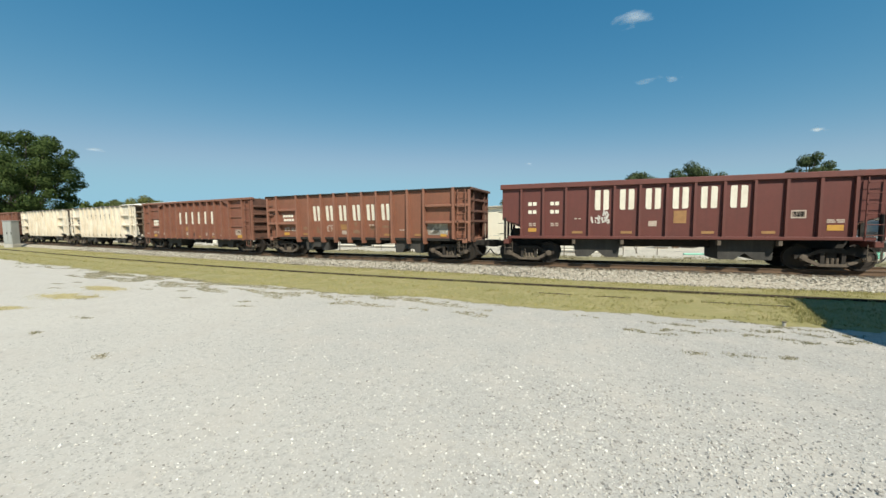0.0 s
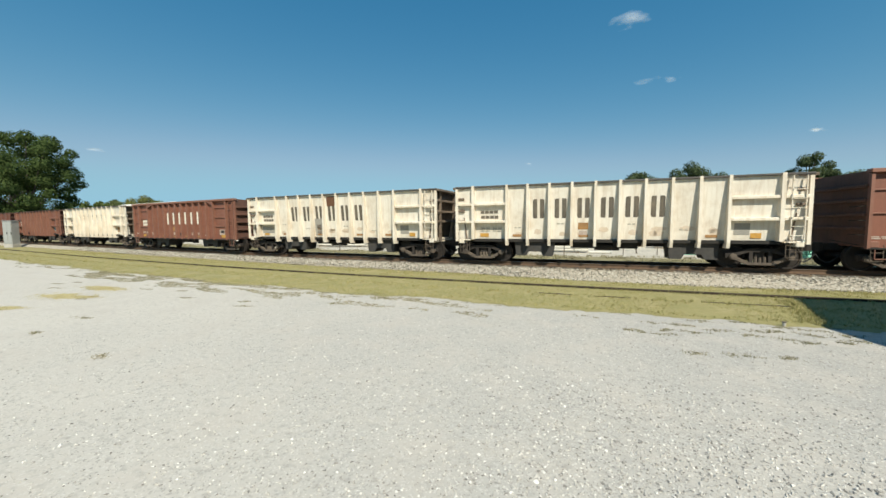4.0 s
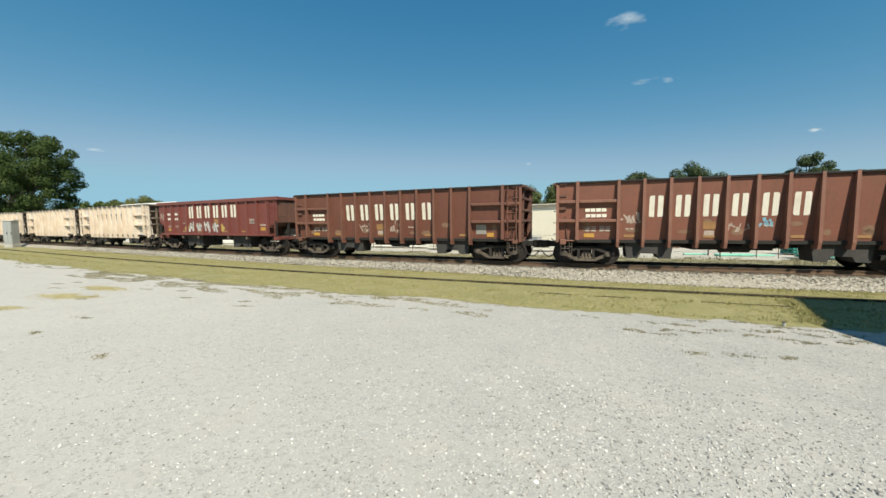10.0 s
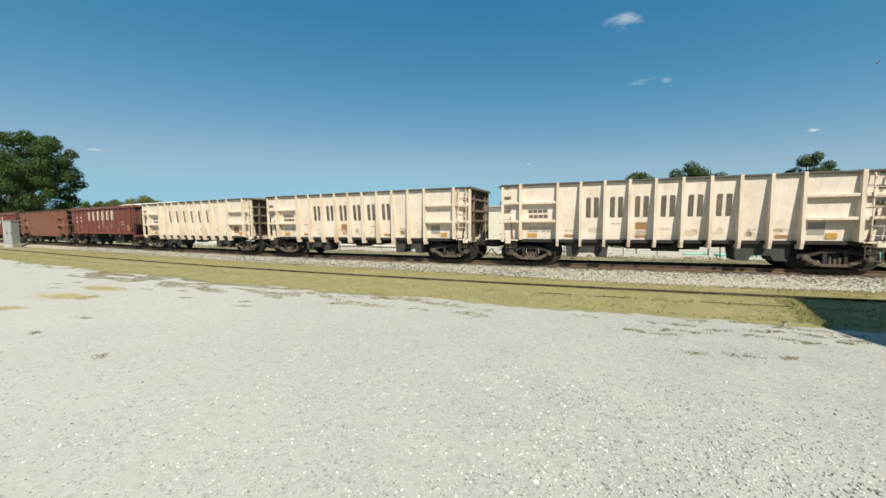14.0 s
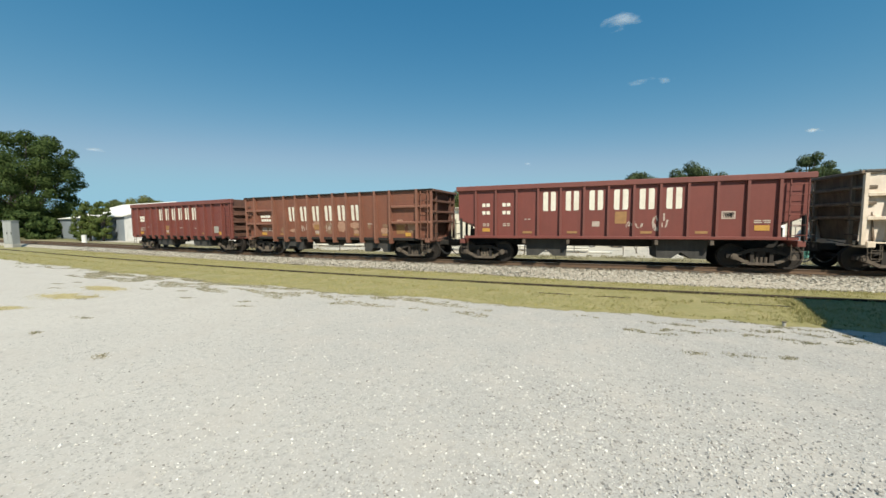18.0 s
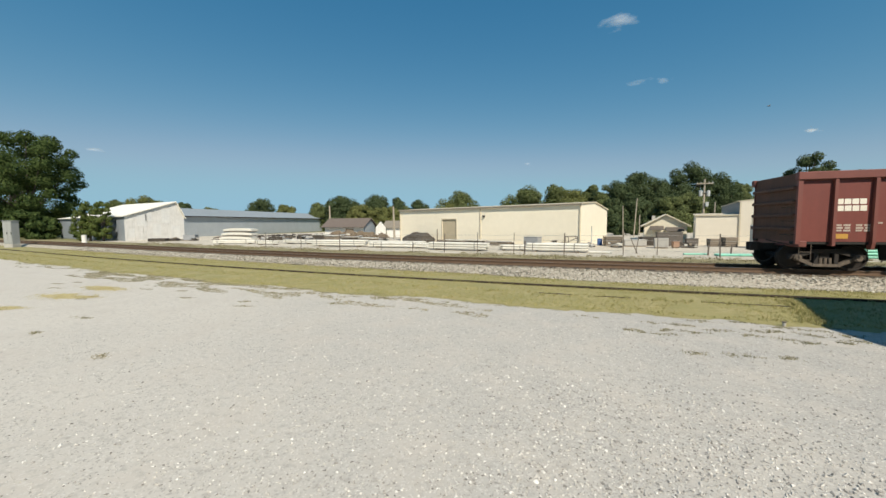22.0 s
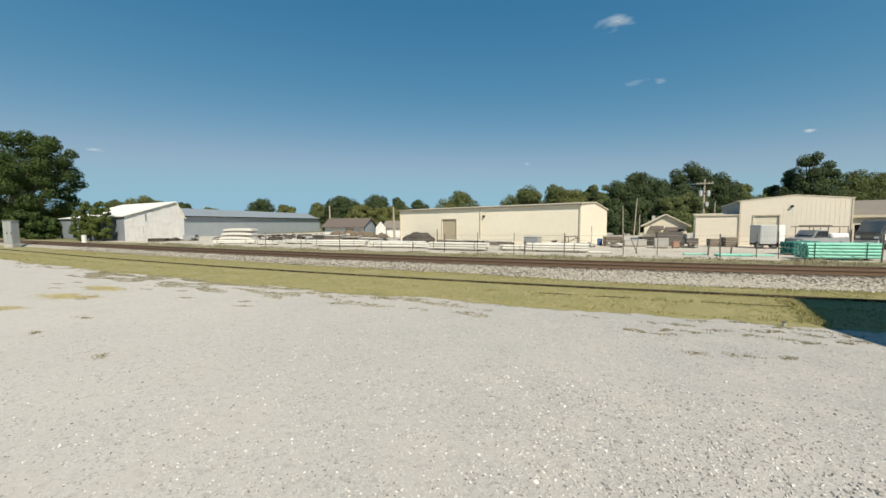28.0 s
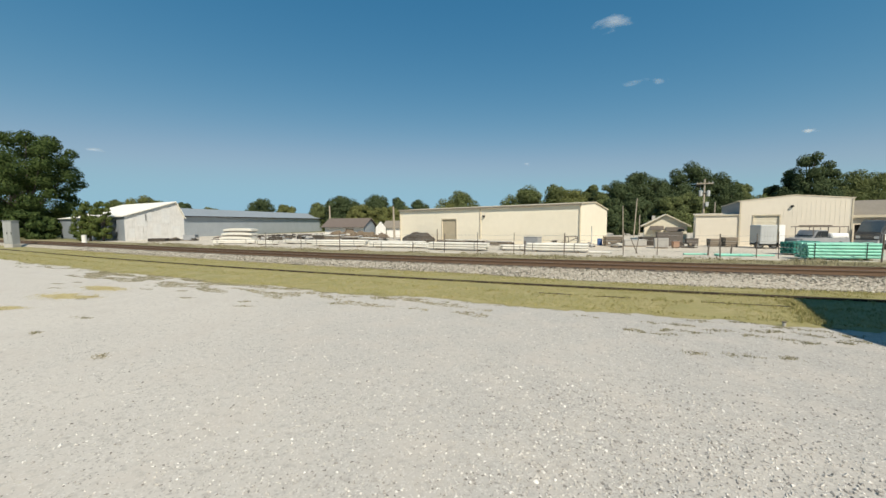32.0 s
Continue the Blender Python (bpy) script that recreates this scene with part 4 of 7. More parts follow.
for x in (0.06, 12.95, 24.05):
    part("downspout", boxed(x - 0.04, x + 0.04, -0.1, -0.02, 0.05, 3.92), M["beige_trim"], wh)
bm = boxed(13.3, 13.55, -0.22, 0.0, 2.95, 3.15, bevel=0.03)
part("wall_lamp", bm, M["dark"], wh)
bm = bmesh.new()
rod(bm, (24.2, 3.0, 0.1), (24.2, 3.0, 1.9), 0.05)
part("vent_pipe", bm, M["steel"], wh)

# the beige workshop with its two low wings
ws = thing("workshop", pose(14.1, 41.1, 0, 0, 0, -12), "beige ribbed metal workshop with shallow gable front", "workshop")
wall(ws, M["buff"], 7.25, 4.08, [(1.03, 2.75, 0, 2.75)], ribs_every=0.29, name="front_wall")
roll_door(ws, 1.03, 2.75, 2.75, M["cream"])
bm = bmesh.new()
prism(bm, [(0, 4.08), (7.25, 4.08), (3.7, 4.45)], "y", 0, 0.2)
part("gable", bm, M["buff"], ws)
for a, b in (((-0.1, 4.07), (3.7, 4.47)), ((3.7, 4.47), (7.35, 4.07))):
    bm = bmesh.new()
    prism(bm, [a, b, (b[0], b[1] + 0.09), (a[0], a[1] + 0.09)], "y", -0.03, 15)
    part("roof", bm, M["beige_trim"], ws)
# shade on this side of the buff workshop is put in as blue-grey colour
wall(ws, M["grey_metal"], 14.7, 4.08, name="side_wall", m=pose(0, 14.95, 0, 0, 0, -90))
wall(ws, M["buff"], 14.7, 4.08, name="side_wall", m=pose(7.25, 0.22, 0, 0, 0, 90))
for x in (0.03, 7.22):
    part("corner_trim", boxed(x - 0.05, x + 0.05, -0.05, -0.003, 0, 4.06), M["beige_trim"], ws)
bm = boxed(3.45, 3.65, -0.2, 0.0, 3.45, 3.62, bevel=0.03)
part("wall_lamp", bm, M["dark"], ws)
wing = thing("workshop_wing", pose(14.1, 41.1, 0, 0, 0, -12), "low beige metal lean-to beside the workshop", "building wing")
wall(wing, M["buff"], 3.3, 2.82, ribs_every=0.9, name="front_wall", m=pose(-3.32, 0.06, 0))
wall(wing, M["buff"], 4.0, 2.82, name="side_wall", m=pose(-3.32, 4.28, 0, 0, 0, -90))
roof_slab(wing, M["beige_trim"], -3.42, -0.02, (-0.05, 2.8), (4.4, 3.0))
rw = thing("workshop_wing", pose(14.1, 41.1, 0, 0, 0, -12), "low beige wing with a tan sloping metal roof", "building wing")
wall(rw, M["buff"], 9.0, 2.6, [(0.35, 1.6, 0, 1.9)], ribs_every=0.42, name="front_wall", m=pose(7.5, 1.6, 0))
part("dark_doorway", boxed(7.85, 9.1, 1.9, 1.96, 0, 1.9), M["dark"], rw)
roof_slab(rw, M["tan_roof"], 7.5, 16.7, (1.35, 2.6), (6.0, 4.0))
part("fascia", boxed(7.5, 16.7, 1.28, 1.35, 2.5, 2.72), M["beige_trim"], rw)

# white barn, grey long shed
barn = thing("barn", pose(-64.1, 34.65, 0, 0, 0, 83.1), "weathered white metal barn with a bright galvanised roof", "barn")
bm = bmesh.new()
prism(bm, [(0, 0), (8.2, 0), (8.2, 3.75), (7.06, 6.15), (0.05, 3.8)], "y", 0, 0.2)
gw = part("gable_wall", bm, M["barn_white"], barn)
for k in range(13):
    x = 0.35 + 0.62 * k
    z = 3.72 + x * 0.33 if x < 6.9 else 5.0
    part("panel_rib", boxed(x - 0.012, x + 0.012, -0.012, 0, 0.05, z), M["barn_white"], gw)
for x0, x1, z0, z1 in ((1.5, 2.9, 2.2, 4.1), (3.6, 4.7, 0.6, 2.6), (4.9, 6.1, 2.6, 4.9), (0.4, 1.3, 0.5, 1.9), (6.2, 7.6, 0.4, 2.2), (2.6, 3.5, 3.0, 4.5)):
    part("patch_sheet", boxed(x0, x1, -0.024, -0.013, z0, z1), M["patch_tin"], gw)
part("side_wall", boxed(0, 0.2, 0.2, 18, 0, 3.75), M["grey_metal"], barn)
part("side_wall", boxed(8.0, 8.2, 0.2, 18, 0, 3.7), M["grey_metal"], barn)
for a, b in (((-0.3, 3.68), (7.06, 6.18)), ((7.06, 6.18), (8.4, 3.45))):
    bm = bmesh.new()
    prism(bm, [a, b, (b[0], b[1] + 0.12), (a[0], a[1] + 0.12)], "y", -0.3, 18.3)
    part("roof", bm, M["galv"], barn)
part("door", boxed(1.2, 2.3, -0.05, 0, 0, 2.3), M["barn_white"], barn)
SHED = 51.8
shed = thing("long_shed", pose(-70.24, 47.38, 0, 0, 0, 99.4), "long blue-grey metal shed with a low roof", "shed")
wall(shed, M["shed_metal"], SHED, 4.1, ribs_every=1.2, name="front_wall")
wall(shed, M["shed_metal"], SHED, 4.1, name="back_wall", m=pose(0, 8.8, 0))
for x in (0.0, SHED - 0.2):
    gable_end(shed, M["shed_metal"], [(0.22, 0), (8.78, 0), (8.78, 4.1), (4.5, 5.65), (0.22, 4.1)], x, x + 0.2)
roof_slab(shed, M["grey_roof"], -0.2, SHED + 0.2, (-0.4, 4.0), (4.5, 5.67))
roof_slab(shed, M["grey_roof"], -0.2, SHED + 0.2, (4.5, 5.67), (9.4, 4.0))
part("gutter", boxed(-0.2, SHED + 0.2, -0.5, -0.4, 3.92, 4.08, bevel=0.02), M["under"], shed)
small = thing("shed", pose(-92.5, 39.5, 0, 0, 0, -8), "small grey metal shed half hidden by leaves", "shed")
wall(small, M["grey_metal"], 11.5, 3.7, name="front_wall", ribs_every=1.0)
roof_slab(small, M["galv"], -0.2, 11.7, (-0.3, 3.65), (5.0, 4.6))
part("side_wall", boxed(11.3, 11.5, 0.2, 5, 0, 3.6), M["grey_metal"], small)

# houses
h1 = thing("house", pose(-42.3, 53.4, 0, 0, 0, 0), "low house with brown shingle roof and white front", "house")
wall(h1, M["white_wall"], 8.0, 1.95, [(4.3, 6.0, 0, 1.5)], name="front_wall")
part("garage_door", boxed(4.3, 6.0, 0.1, 0.16, 0, 1.5), M["wood"], h1)
for x0, x1 in ((1.0, 1.9), (2.8, 3.7)):
    window(h1, x0, x1, 0.7, 1.4, -0.004)
gable_end(h1, M["grey_metal"], [(0.2, 0), (3.4, 0), (3.4, 1.95), (1.8, 3.2), (0.2, 1.95)], 8.0, 8.2)
roof_slab(h1, M["shingle"], -0.4, 8.5, (-0.6, 1.7), (1.8, 3.22))
roof_slab(h1, M["shingle"], -0.4, 8.5, (1.8, 3.22), (4.0, 1.75))
h2 = thing("house", pose(-33.0, 55.2, 0, 0, 0, 8), "small white house with grey roof", "house")
h2.scale = (0.8, 0.8, 0.86)
bm = bmesh.new()
prism(bm, [(0, 0), (2.3, 0), (2.3, 1.9), (1.15, 3.1), (0, 1.9)], "y", 0, 0.2)
part("gable_wall", bm, M["white_wall"], h2)
window(h2, 0.75, 1.5, 0.8, 1.6, -0.004)
part("front_wall", boxed(2.3, 6.5, 0.6, 0.8, 0, 1.8), M["white_wall"], h2)
roof_slab(h2, M["tan_roof"], 1.2, 6.8, (0.2, 1.75), (3.2, 3.2))
roof_slab(h2, M["tan_roof"], 1.2, 6.8, (3.2, 3.2), (6.2, 1.75))
h3 = thing("house", pose(7.2, 48.2, 0, 0, 0, -8), "small cream house with gable front and brown awnings", "house")
bm = bmesh.new()
prism(bm, [(0.25, 0), (4.9, 0), (4.9, 1.9), (2.6, 3.02), (0.25, 1.9)], "y", 0, 0.2)
part("gable_wall", bm, M["cream"], h3)
for a, b in (((-0.15, 1.68), (2.6, 3.05)), ((2.6, 3.05), (5.3, 1.68))):
    bm = bmesh.new()
    prism(bm, [a, b, (b[0], b[1] + 0.1), (a[0], a[1] + 0.1)], "y", -0.35, 8)
    part("roof", bm, M["cream"], h3)
for x0, x1, z0, z1 in ((1.1, 2.1, 0.75, 1.45), (3.0, 4.1, 0.7, 1.3)):
    wf = window(h3, x0, x1, z0, z1, -0.004)
for x0, x1, z in ((0.9, 2.4, 1.75), (2.6, 4.6, 1.6)):
    bm = bmesh.new()
    prism(bm, [(-0.75, z - 0.42), (0.0, z), (0.0, z + 0.05), (-0.75, z - 0.36)], "x", x0, x1)
    part("awning", bm, M["awning"], h3)
part("side_wall", boxed(0.25, 0.45, 0.2, 7.8, 0, 1.7), M["cream"], h3)
part("chimney", boxed(1.1, 1.5, 1.5, 1.9, 2.0, 3.0), M["concrete"], h3)
h3.scale = (0.9, 1.0, 1.0)


# ---- trees ----
def leaf_material(name, a, b):
    m = bpy.data.materials.new(name)
    m.use_nodes = True
    n, l = m.node_tree.nodes, m.node_tree.links
    geo, ramp, bsdf = n.new("ShaderNodeNewGeometry"), n.new("ShaderNodeValToRGB"), n["Principled BSDF"]
    ramp.color_ramp.elements[0].color, ramp.color_ramp.elements[1].color = (*a, 1), (*b, 1)
    l.new(geo.outputs["Random Per Island"], ramp.inputs[0])
    l.new(ramp.outputs[0], bsdf.inputs["Base Color"])
    bsdf.inputs["Roughness"].default_value = 0.7
    bsdf.inputs["Specular IOR Level"].default_value = 0.12
    tr, add = n.new("ShaderNodeBsdfTranslucent"), n.new("ShaderNodeMixShader")
    l.new(ramp.outputs[0], tr.inputs["Color"])
    add.inputs[0].default_value = 0.22
    l.new(bsdf.outputs[0], add.inputs[1])
    l.new(tr.outputs[0], add.inputs[2])
    l.new(add.outputs[0], n["Material Output"].inputs["Surface"])
    return m


LEAF = {
    "deep": leaf_material("deep_green_leaves", (0.030, 0.054, 0.016), (0.082, 0.114, 0.034)),
    "dark": leaf_material("dark_leaves", (0.045, 0.068, 0.032), (0.088, 0.114, 0.050)),
    "mid": leaf_material("green_leaves", (0.088, 0.112, 0.044), (0.145, 0.165, 0.064)),
    "sap": leaf_material("sapling_leaves", (0.055, 0.088, 0.024), (0.145, 0.17, 0.05)),
    "yellow": leaf_material("yellowing_leaves", (0.115, 0.132, 0.046), (0.175, 0.18, 0.062)),
}


def crown(t, cen, rad, leaves, size, leaf, rng):
    """Many small leaf sprays round the lobes of a crown, in one mesh."""
    cen, rad = np.array(cen), np.array(rad)
    which = rng.choice(len(rad), leaves, p=rad ** 2 / (rad ** 2).sum())
    out = rng.normal(size=(leaves, 3))
    out /= np.linalg.norm(out, axis=1)[:, None]
    out[:, 2] = np.where(out[:, 2] < -0.3, out[:, 2] * 0.6, out[:, 2])
    r = rad[which] * rng.uniform(0.35, 1.08, leaves) ** 0.6
    mid = cen[which] + out * r[:, None] * np.array([1, 1, 0.95])
    nrm = out + 0.3 * rng.normal(size=(leaves, 3))
    nrm /= np.linalg.norm(nrm, axis=1)[:, None]
    side = np.cross(nrm, rng.normal(size=(leaves, 3)))
    side /= np.linalg.norm(side, axis=1)[:, None]
    up = np.cross(nrm, side)
    k = size * rng.uniform(0.55, 1.3, leaves)[:, None]
    quad = np.stack([mid - side * k, mid - up * k * 0.6 + nrm * k * 0.2, mid + side * k, mid + up * k * 0.7 + nrm * k * 0.15], 1).reshape(-1, 3)
    mesh_part("crown", quad.tolist(), np.arange(leaves * 4).reshape(-1, 4).tolist(), leaf, t)


def tree(x, y, height, width, leaf, seed, label, low=0.22, lobes=16, leaves=2400, size=0.34, name="tree", group="trees behind the yard", clump=1.0):
    """Tapered trunk and limbs under a crown of many small leaf sprays gathered in uneven lobes."""
    rng = np.random.default_rng(seed)
    t = thing(name, pose(x, y, 0), label, "tree" if name == "tree" else "bush", group)
    c0 = height * low
    bm = bmesh.new()
    rod(bm, (0, 0, -0.1), (0.1, 0, height * 0.45), 0.028 * height, 8, 0.014 * height)
    rod(bm, (0.1, 0, height * 0.44), (0.0, 0.1, height * 0.8), 0.014 * height, 7, 0.004 * height)
    cen, rad = [], []
    for i in range(lobes):
        a = 2 * math.pi * i * 0.618 + rng.uniform(-0.4, 0.4)
        f = (i + 0.5) / lobes
        zz = c0 + (height - c0) * (0.08 + 0.78 * f)
        ring = (width / 2) * math.sin(math.pi * min(0.97, 0.22 + 0.72 * f)) ** 0.6
        d = ring * rng.uniform(0.25, 0.68) * (1.5 - 0.5 * clump)
        cen.append((d * math.cos(a), d * math.sin(a), zz + rng.uniform(-0.05, 0.05) * height))
        rad.append(min(width, 0.9 * height) * rng.uniform(0.16, 0.27) * (1.1 - 0.35 * f) * clump)
        if i % 2 == 0:
            rod(bm, (0.05, 0, height * rng.uniform(0.2, 0.5)), (0.75 * cen[-1][0], 0.75 * cen[-1][1], cen[-1][2]), 0.010 * height, 6, 0.003 * height)
    part("trunk", bm, M["bark"], t)
    crown(t, cen, rad, leaves, size, leaf, rng)
    return t


def shade_tree(x, y, height, radius, leaf, seed, label, leaves):
    """A broad old tree: stout forking trunk, a full rounded crown that hangs low, lobes with dark hollows between them."""
    rng = np.random.default_rng(seed)
    t = thing("tree", pose(x, y, 0), label, "tree", "shade trees beside the sheds")
    bm = bmesh.new()
    rod(bm, (0, 0, -0.2), (0.2, 0, 5.0), 0.75, 12, 0.5)
    cen, rad = [], []
    mid, half = height * 0.57, height * 0.43
    for i in range(58):
        w = 1 - 2 * (i + 0.5) / 58
        a = 2.399963 * i + rng.uniform(-0.25, 0.25)
        c = math.sqrt(1 - w * w)
        q = Vector((c * math.cos(a), c * math.sin(a), w))
        n = (math.hypot(q.x, q.y) ** 7 + abs(q.z) ** 7) ** (-1 / 7)
        k = n * rng.uniform(0.70, 0.86)
        cen.append((q.x * k * radius, q.y * k * radius, mid + q.z * k * half))
        rad.append(radius * rng.uniform(0.15, 0.24))
        if i % 3 == 0:
            rod(bm, (0.1, 0, rng.uniform(3.0, 6.5)), tuple(0.85 * v if m < 2 else v for m, v in enumerate(cen[-1])), 0.2, 6, 0.05)
    cen.append((0, 0, mid))
    rad.append(radius * 0.55)
    part("trunk", bm, M["bark"], t)
    crown(t, cen, rad, leaves, 0.2, leaf, rng)
    return t


shade_tree(-105.0, 40.2, 21.6, 8.9, LEAF["deep"], 1, "large dense dark green shade tree beside the sheds", 40000)
shade_tree(-116.0, 26.0, 22.0, 9.5, LEAF["deep"], 2, "large dense dark green shade tree beside the sheds", 16000)
shade_tree(-128.0, 46.0, 22.0, 11.0, LEAF["deep"], 3, "large dense dark green shade tree beside the sheds", 16000)
for k, (x, y, h, w) in enumerate(((-121, 45, 8, 11), (-134, 50, 12, 15), (-113, 46, 6.0, 9), (-118, 40, 5.5, 8), (-122, 36, 5.5, 9), (-92.6, 34.9, 5.2, 8), (-92.6, 37.6, 4.4, 6))):
    tree(x, y, h, w, LEAF["deep"], 300 + k, "dark green understorey below the shade trees", 0.0, 18, 5500, 0.24, "bush")
tree(-69.5, 33.0, 6.4, 3.6, LEAF["sap"], 4, "leafy green sapling clump beside the barn", 0.0, 38, 6000, 0.12, "bush", clump=0.66)
tree(-66.8, 33.3, 6.9, 3.2, LEAF["sap"], 5, "leafy green sapling clump beside the barn", 0.0, 36, 5200, 0.12, "bush", clump=0.63)
tree(-72.2, 33.2, 5.4, 3.4, LEAF["sap"], 7, "leafy green sapling clump beside the barn", 0.0, 30, 4200, 0.12, "bush", clump=0.64)
for k, (x, y, h, w, leaf) in enumerate([
        (-119.8, 63.1, 9.5, 7.2, "mid"), (-111.4, 66.2, 10.6, 14.8, "yellow"), (-106.0, 71.7, 9.3, 5.4, "dark"), (-102.1, 77.2, 7.3, 8.3, "yellow"), (-93.3, 87.7, 10.6, 9.2, "dark"), (-88.5, 92.5, 8.4, 12.8, "yellow"), 
        (-80.6, 99.4, 9.3, 11.3, "mid"), (-58.4, 80.5, 9.8, 11.1, "dark"), (-49.3, 83.8, 9.7, 10.4, "dark"), (-47.6, 73.6, 6.8, 9.3, "yellow"), (-38.9, 71.4, 6.0, 6.2, "yellow"), (-44.3, 85.7, 8.8, 5.9, "dark"), 
        (-41.1, 92.2, 8.8, 6.9, "dark"), (-32.0, 101.2, 11.2, 16.5, "mid"), (-13.3, 102.8, 12.4, 10.0, "mid"), (-5.3, 100.4, 12.6, 8.9, "mid"), (-0.6, 91.3, 9.9, 8.8, "yellow"), (3.1, 103.5, 12.2, 6.2, "mid"), 
        (5.4, 93.4, 8.9, 5.8, "mid"), (9.3, 95.1, 12.4, 8.0, "dark"), (13.8, 100.2, 15.1, 9.6, "dark"), (19.1, 106.4, 14.1, 8.6, "dark"), (24.2, 108.4, 15.4, 8.6, "dark"), (28.6, 110.2, 17.4, 10.0, "dark"), 
        (34.9, 112.3, 14.8, 8.9, "dark"), (40.5, 117.4, 13.1, 7.1, "mid"), (50.6, 126.5, 12.9, 6.9, "dark"), (53.1, 122.3, 15.9, 7.7, "dark"), (54.2, 117.7, 20.1, 9.3, "dark"), (60.5, 122.0, 17.4, 8.1, "dark"), 
        (68.0, 127.8, 15.5, 10.4, "mid"), (74.2, 130.1, 15.7, 10.7, "mid"), (81.0, 132.7, 16.0, 10.7, "mid"), (18.2, 87.3, 7.2, 9.8, "mid"), (7.8, 69.2, 2.4, 6.8, "dark"), (13.2, 90.8, 7.3, 7.5, "dark"), 
        (7.2, 86.4, 7.2, 6.1, "dark"), (23.7, 94.8, 8.7, 7.5, "mid")]):
    words = {"dark": "dark green leafy tree behind the yard", "mid": "green leafy tree behind the yard", "yellow": "yellowing green tree behind the yard"}[leaf]
    tree(x, y, 1.03 * h, 1.07 * w, LEAF[leaf], 20 + k, words, 0.03, 26, 16000, 0.215)
for k, (x, y, h, w, leaf) in enumerate(((12, 92, 9, 13, "dark"), (19, 98, 10, 14, "dark"), (27, 104, 11, 15, "dark"), (35, 107, 11, 14, "dark"), (41, 110, 9, 11, "mid"), (48, 112, 10, 13, "dark"), (56, 114, 11, 14, "dark"),
                                       (64, 120, 11, 15, "mid"), (73, 124, 12, 16, "mid"), (82, 126, 12, 16, "mid"), (-1, 100, 7, 12, "mid"), (-10, 108, 8, 13, "mid"), (-52, 90, 7, 13, "mid"), (-44, 94, 7, 13, "dark"), (-61, 86, 6.5, 12, "mid"),
                                       (-80.1, 107.9, 11.7, 12.0, "dark"), (-85.9, 104.2, 7.3, 8.5, "mid"), (-54.6, 81.4, 8.9, 7.2, "dark"), (-48.8, 78.0, 7.1, 6.9, "mid"), (-44.8, 78.1, 6.2, 8.2, "yellow"),
                                       (-43.4, 84.5, 7.2, 7.3, "dark"), (-41.3, 85.5, 6.6, 7.4, "mid"), (-16.4, 96.6, 10.1, 7.7, "mid"), (-13.6, 103.1, 11.4, 8.7, "mid"), (-9.9, 96.5, 11.0, 6.5, "mid"),
                                       (-6.8, 102.8, 10.8, 7.4, "dark"), (-2.3, 96.0, 10.3, 7.5, "yellow"), (1.0, 105.0, 11.6, 7.1, "mid"), (4.5, 99.9, 10.7, 6.9, "dark"), (6.9, 99.8, 12.2, 6.5, "mid"),
                                       (-30.6, 99.4, 11.4, 10.4, "mid"), (-33.8, 94.1, 9.0, 9.4, "yellow"))):
    tree(x, y, h, w, LEAF[leaf], 200 + k, "full leafy undergrowth behind the yard", 0.0, 18, 6500, 0.2, "bush")


# ---- markings on the cars ----
def number_block(car, kind, x, z, mat):
    bm = bmesh.new()
    for i, zz in enumerate((z, z - 0.24)):
        for k in range(4):
            xa = x - 0.42 + k * 0.215 + 0.02 * i
            box(bm, xa, xa + 0.185, panel_y(kind, zz - 0.1) - 0.005, panel_y(kind, zz - 0.1), zz - 0.19, zz)
    part("number_marking", bm, mat, car)


def reflector(car, kind, x, z=1.32, w=0.34, h=0.14, mat=None):
    y = panel_y(kind, z - h / 2)
    part("reflector", boxed(x - w / 2, x + w / 2, y - 0.012, y - 0.006, z - h, z), mat or M["yellow"], car)


def stencil(car, kind, x, z, w, h, rows, mat):
    add_bars(car, x, z, w, h, rows, mat, panel_y(kind, z - h / 2) - 0.006)


def patch(car, kind, x, z, w, h, mat, name="painted_patch"):
    """A flat mark that follows the lean of the side."""
    bm = bmesh.new()
    vs = []
    for dy in (0.009, 0.005):
        for xx, zz in ((x - w / 2, z - h), (x + w / 2, z - h), (x + w / 2, z), (x - w / 2, z)):
            vs.append(bm.verts.new((xx, panel_y(kind, zz) - dy, zz)))
    for f in ((0, 1, 2, 3), (7, 6, 5, 4), (0, 4, 5, 1), (1, 5, 6, 2), (2, 6, 7, 3), (3, 7, 4, 0)):
        bm.faces.new([vs[i] for i in f])
    part(name, bm, mat, car)


def scrawl(car, kind, x, z, w, h, mat, seed, strokes=9, width=0.05):
    """Spray paint that cannot be read: loose strokes and blots."""
    rng = random.Random(seed)
    bm = bmesh.new()
    for _ in range(strokes):
        ax, az = x + rng.uniform(-0.5, 0.5) * w, z + rng.uniform(-0.5, 0.1) * h
        bx, bz = ax + rng.uniform(-0.16, 0.16) * w, az + rng.uniform(-0.5, 0.5) * h
        bz = min(max(bz, z - h / 2), z + h / 2)
        d = Vector((bx - ax, bz - az))
        if d.length < 0.05:
            continue
        n = Vector((-d.y, d.x)).normalized() * width * rng.uniform(0.5, 1.2)
        y = 0.007 + rng.uniform(0, 0.003)
        vs = [bm.verts.new((p, panel_y(kind, q) - y, q)) for p, q in ((ax + n.x, az + n.y), (ax - n.x, az - n.y), (bx - n.x, bz - n.y), (bx + n.x, bz + n.y))]
        bm.faces.new(vs)
    part("spray_paint", bm, mat, car)


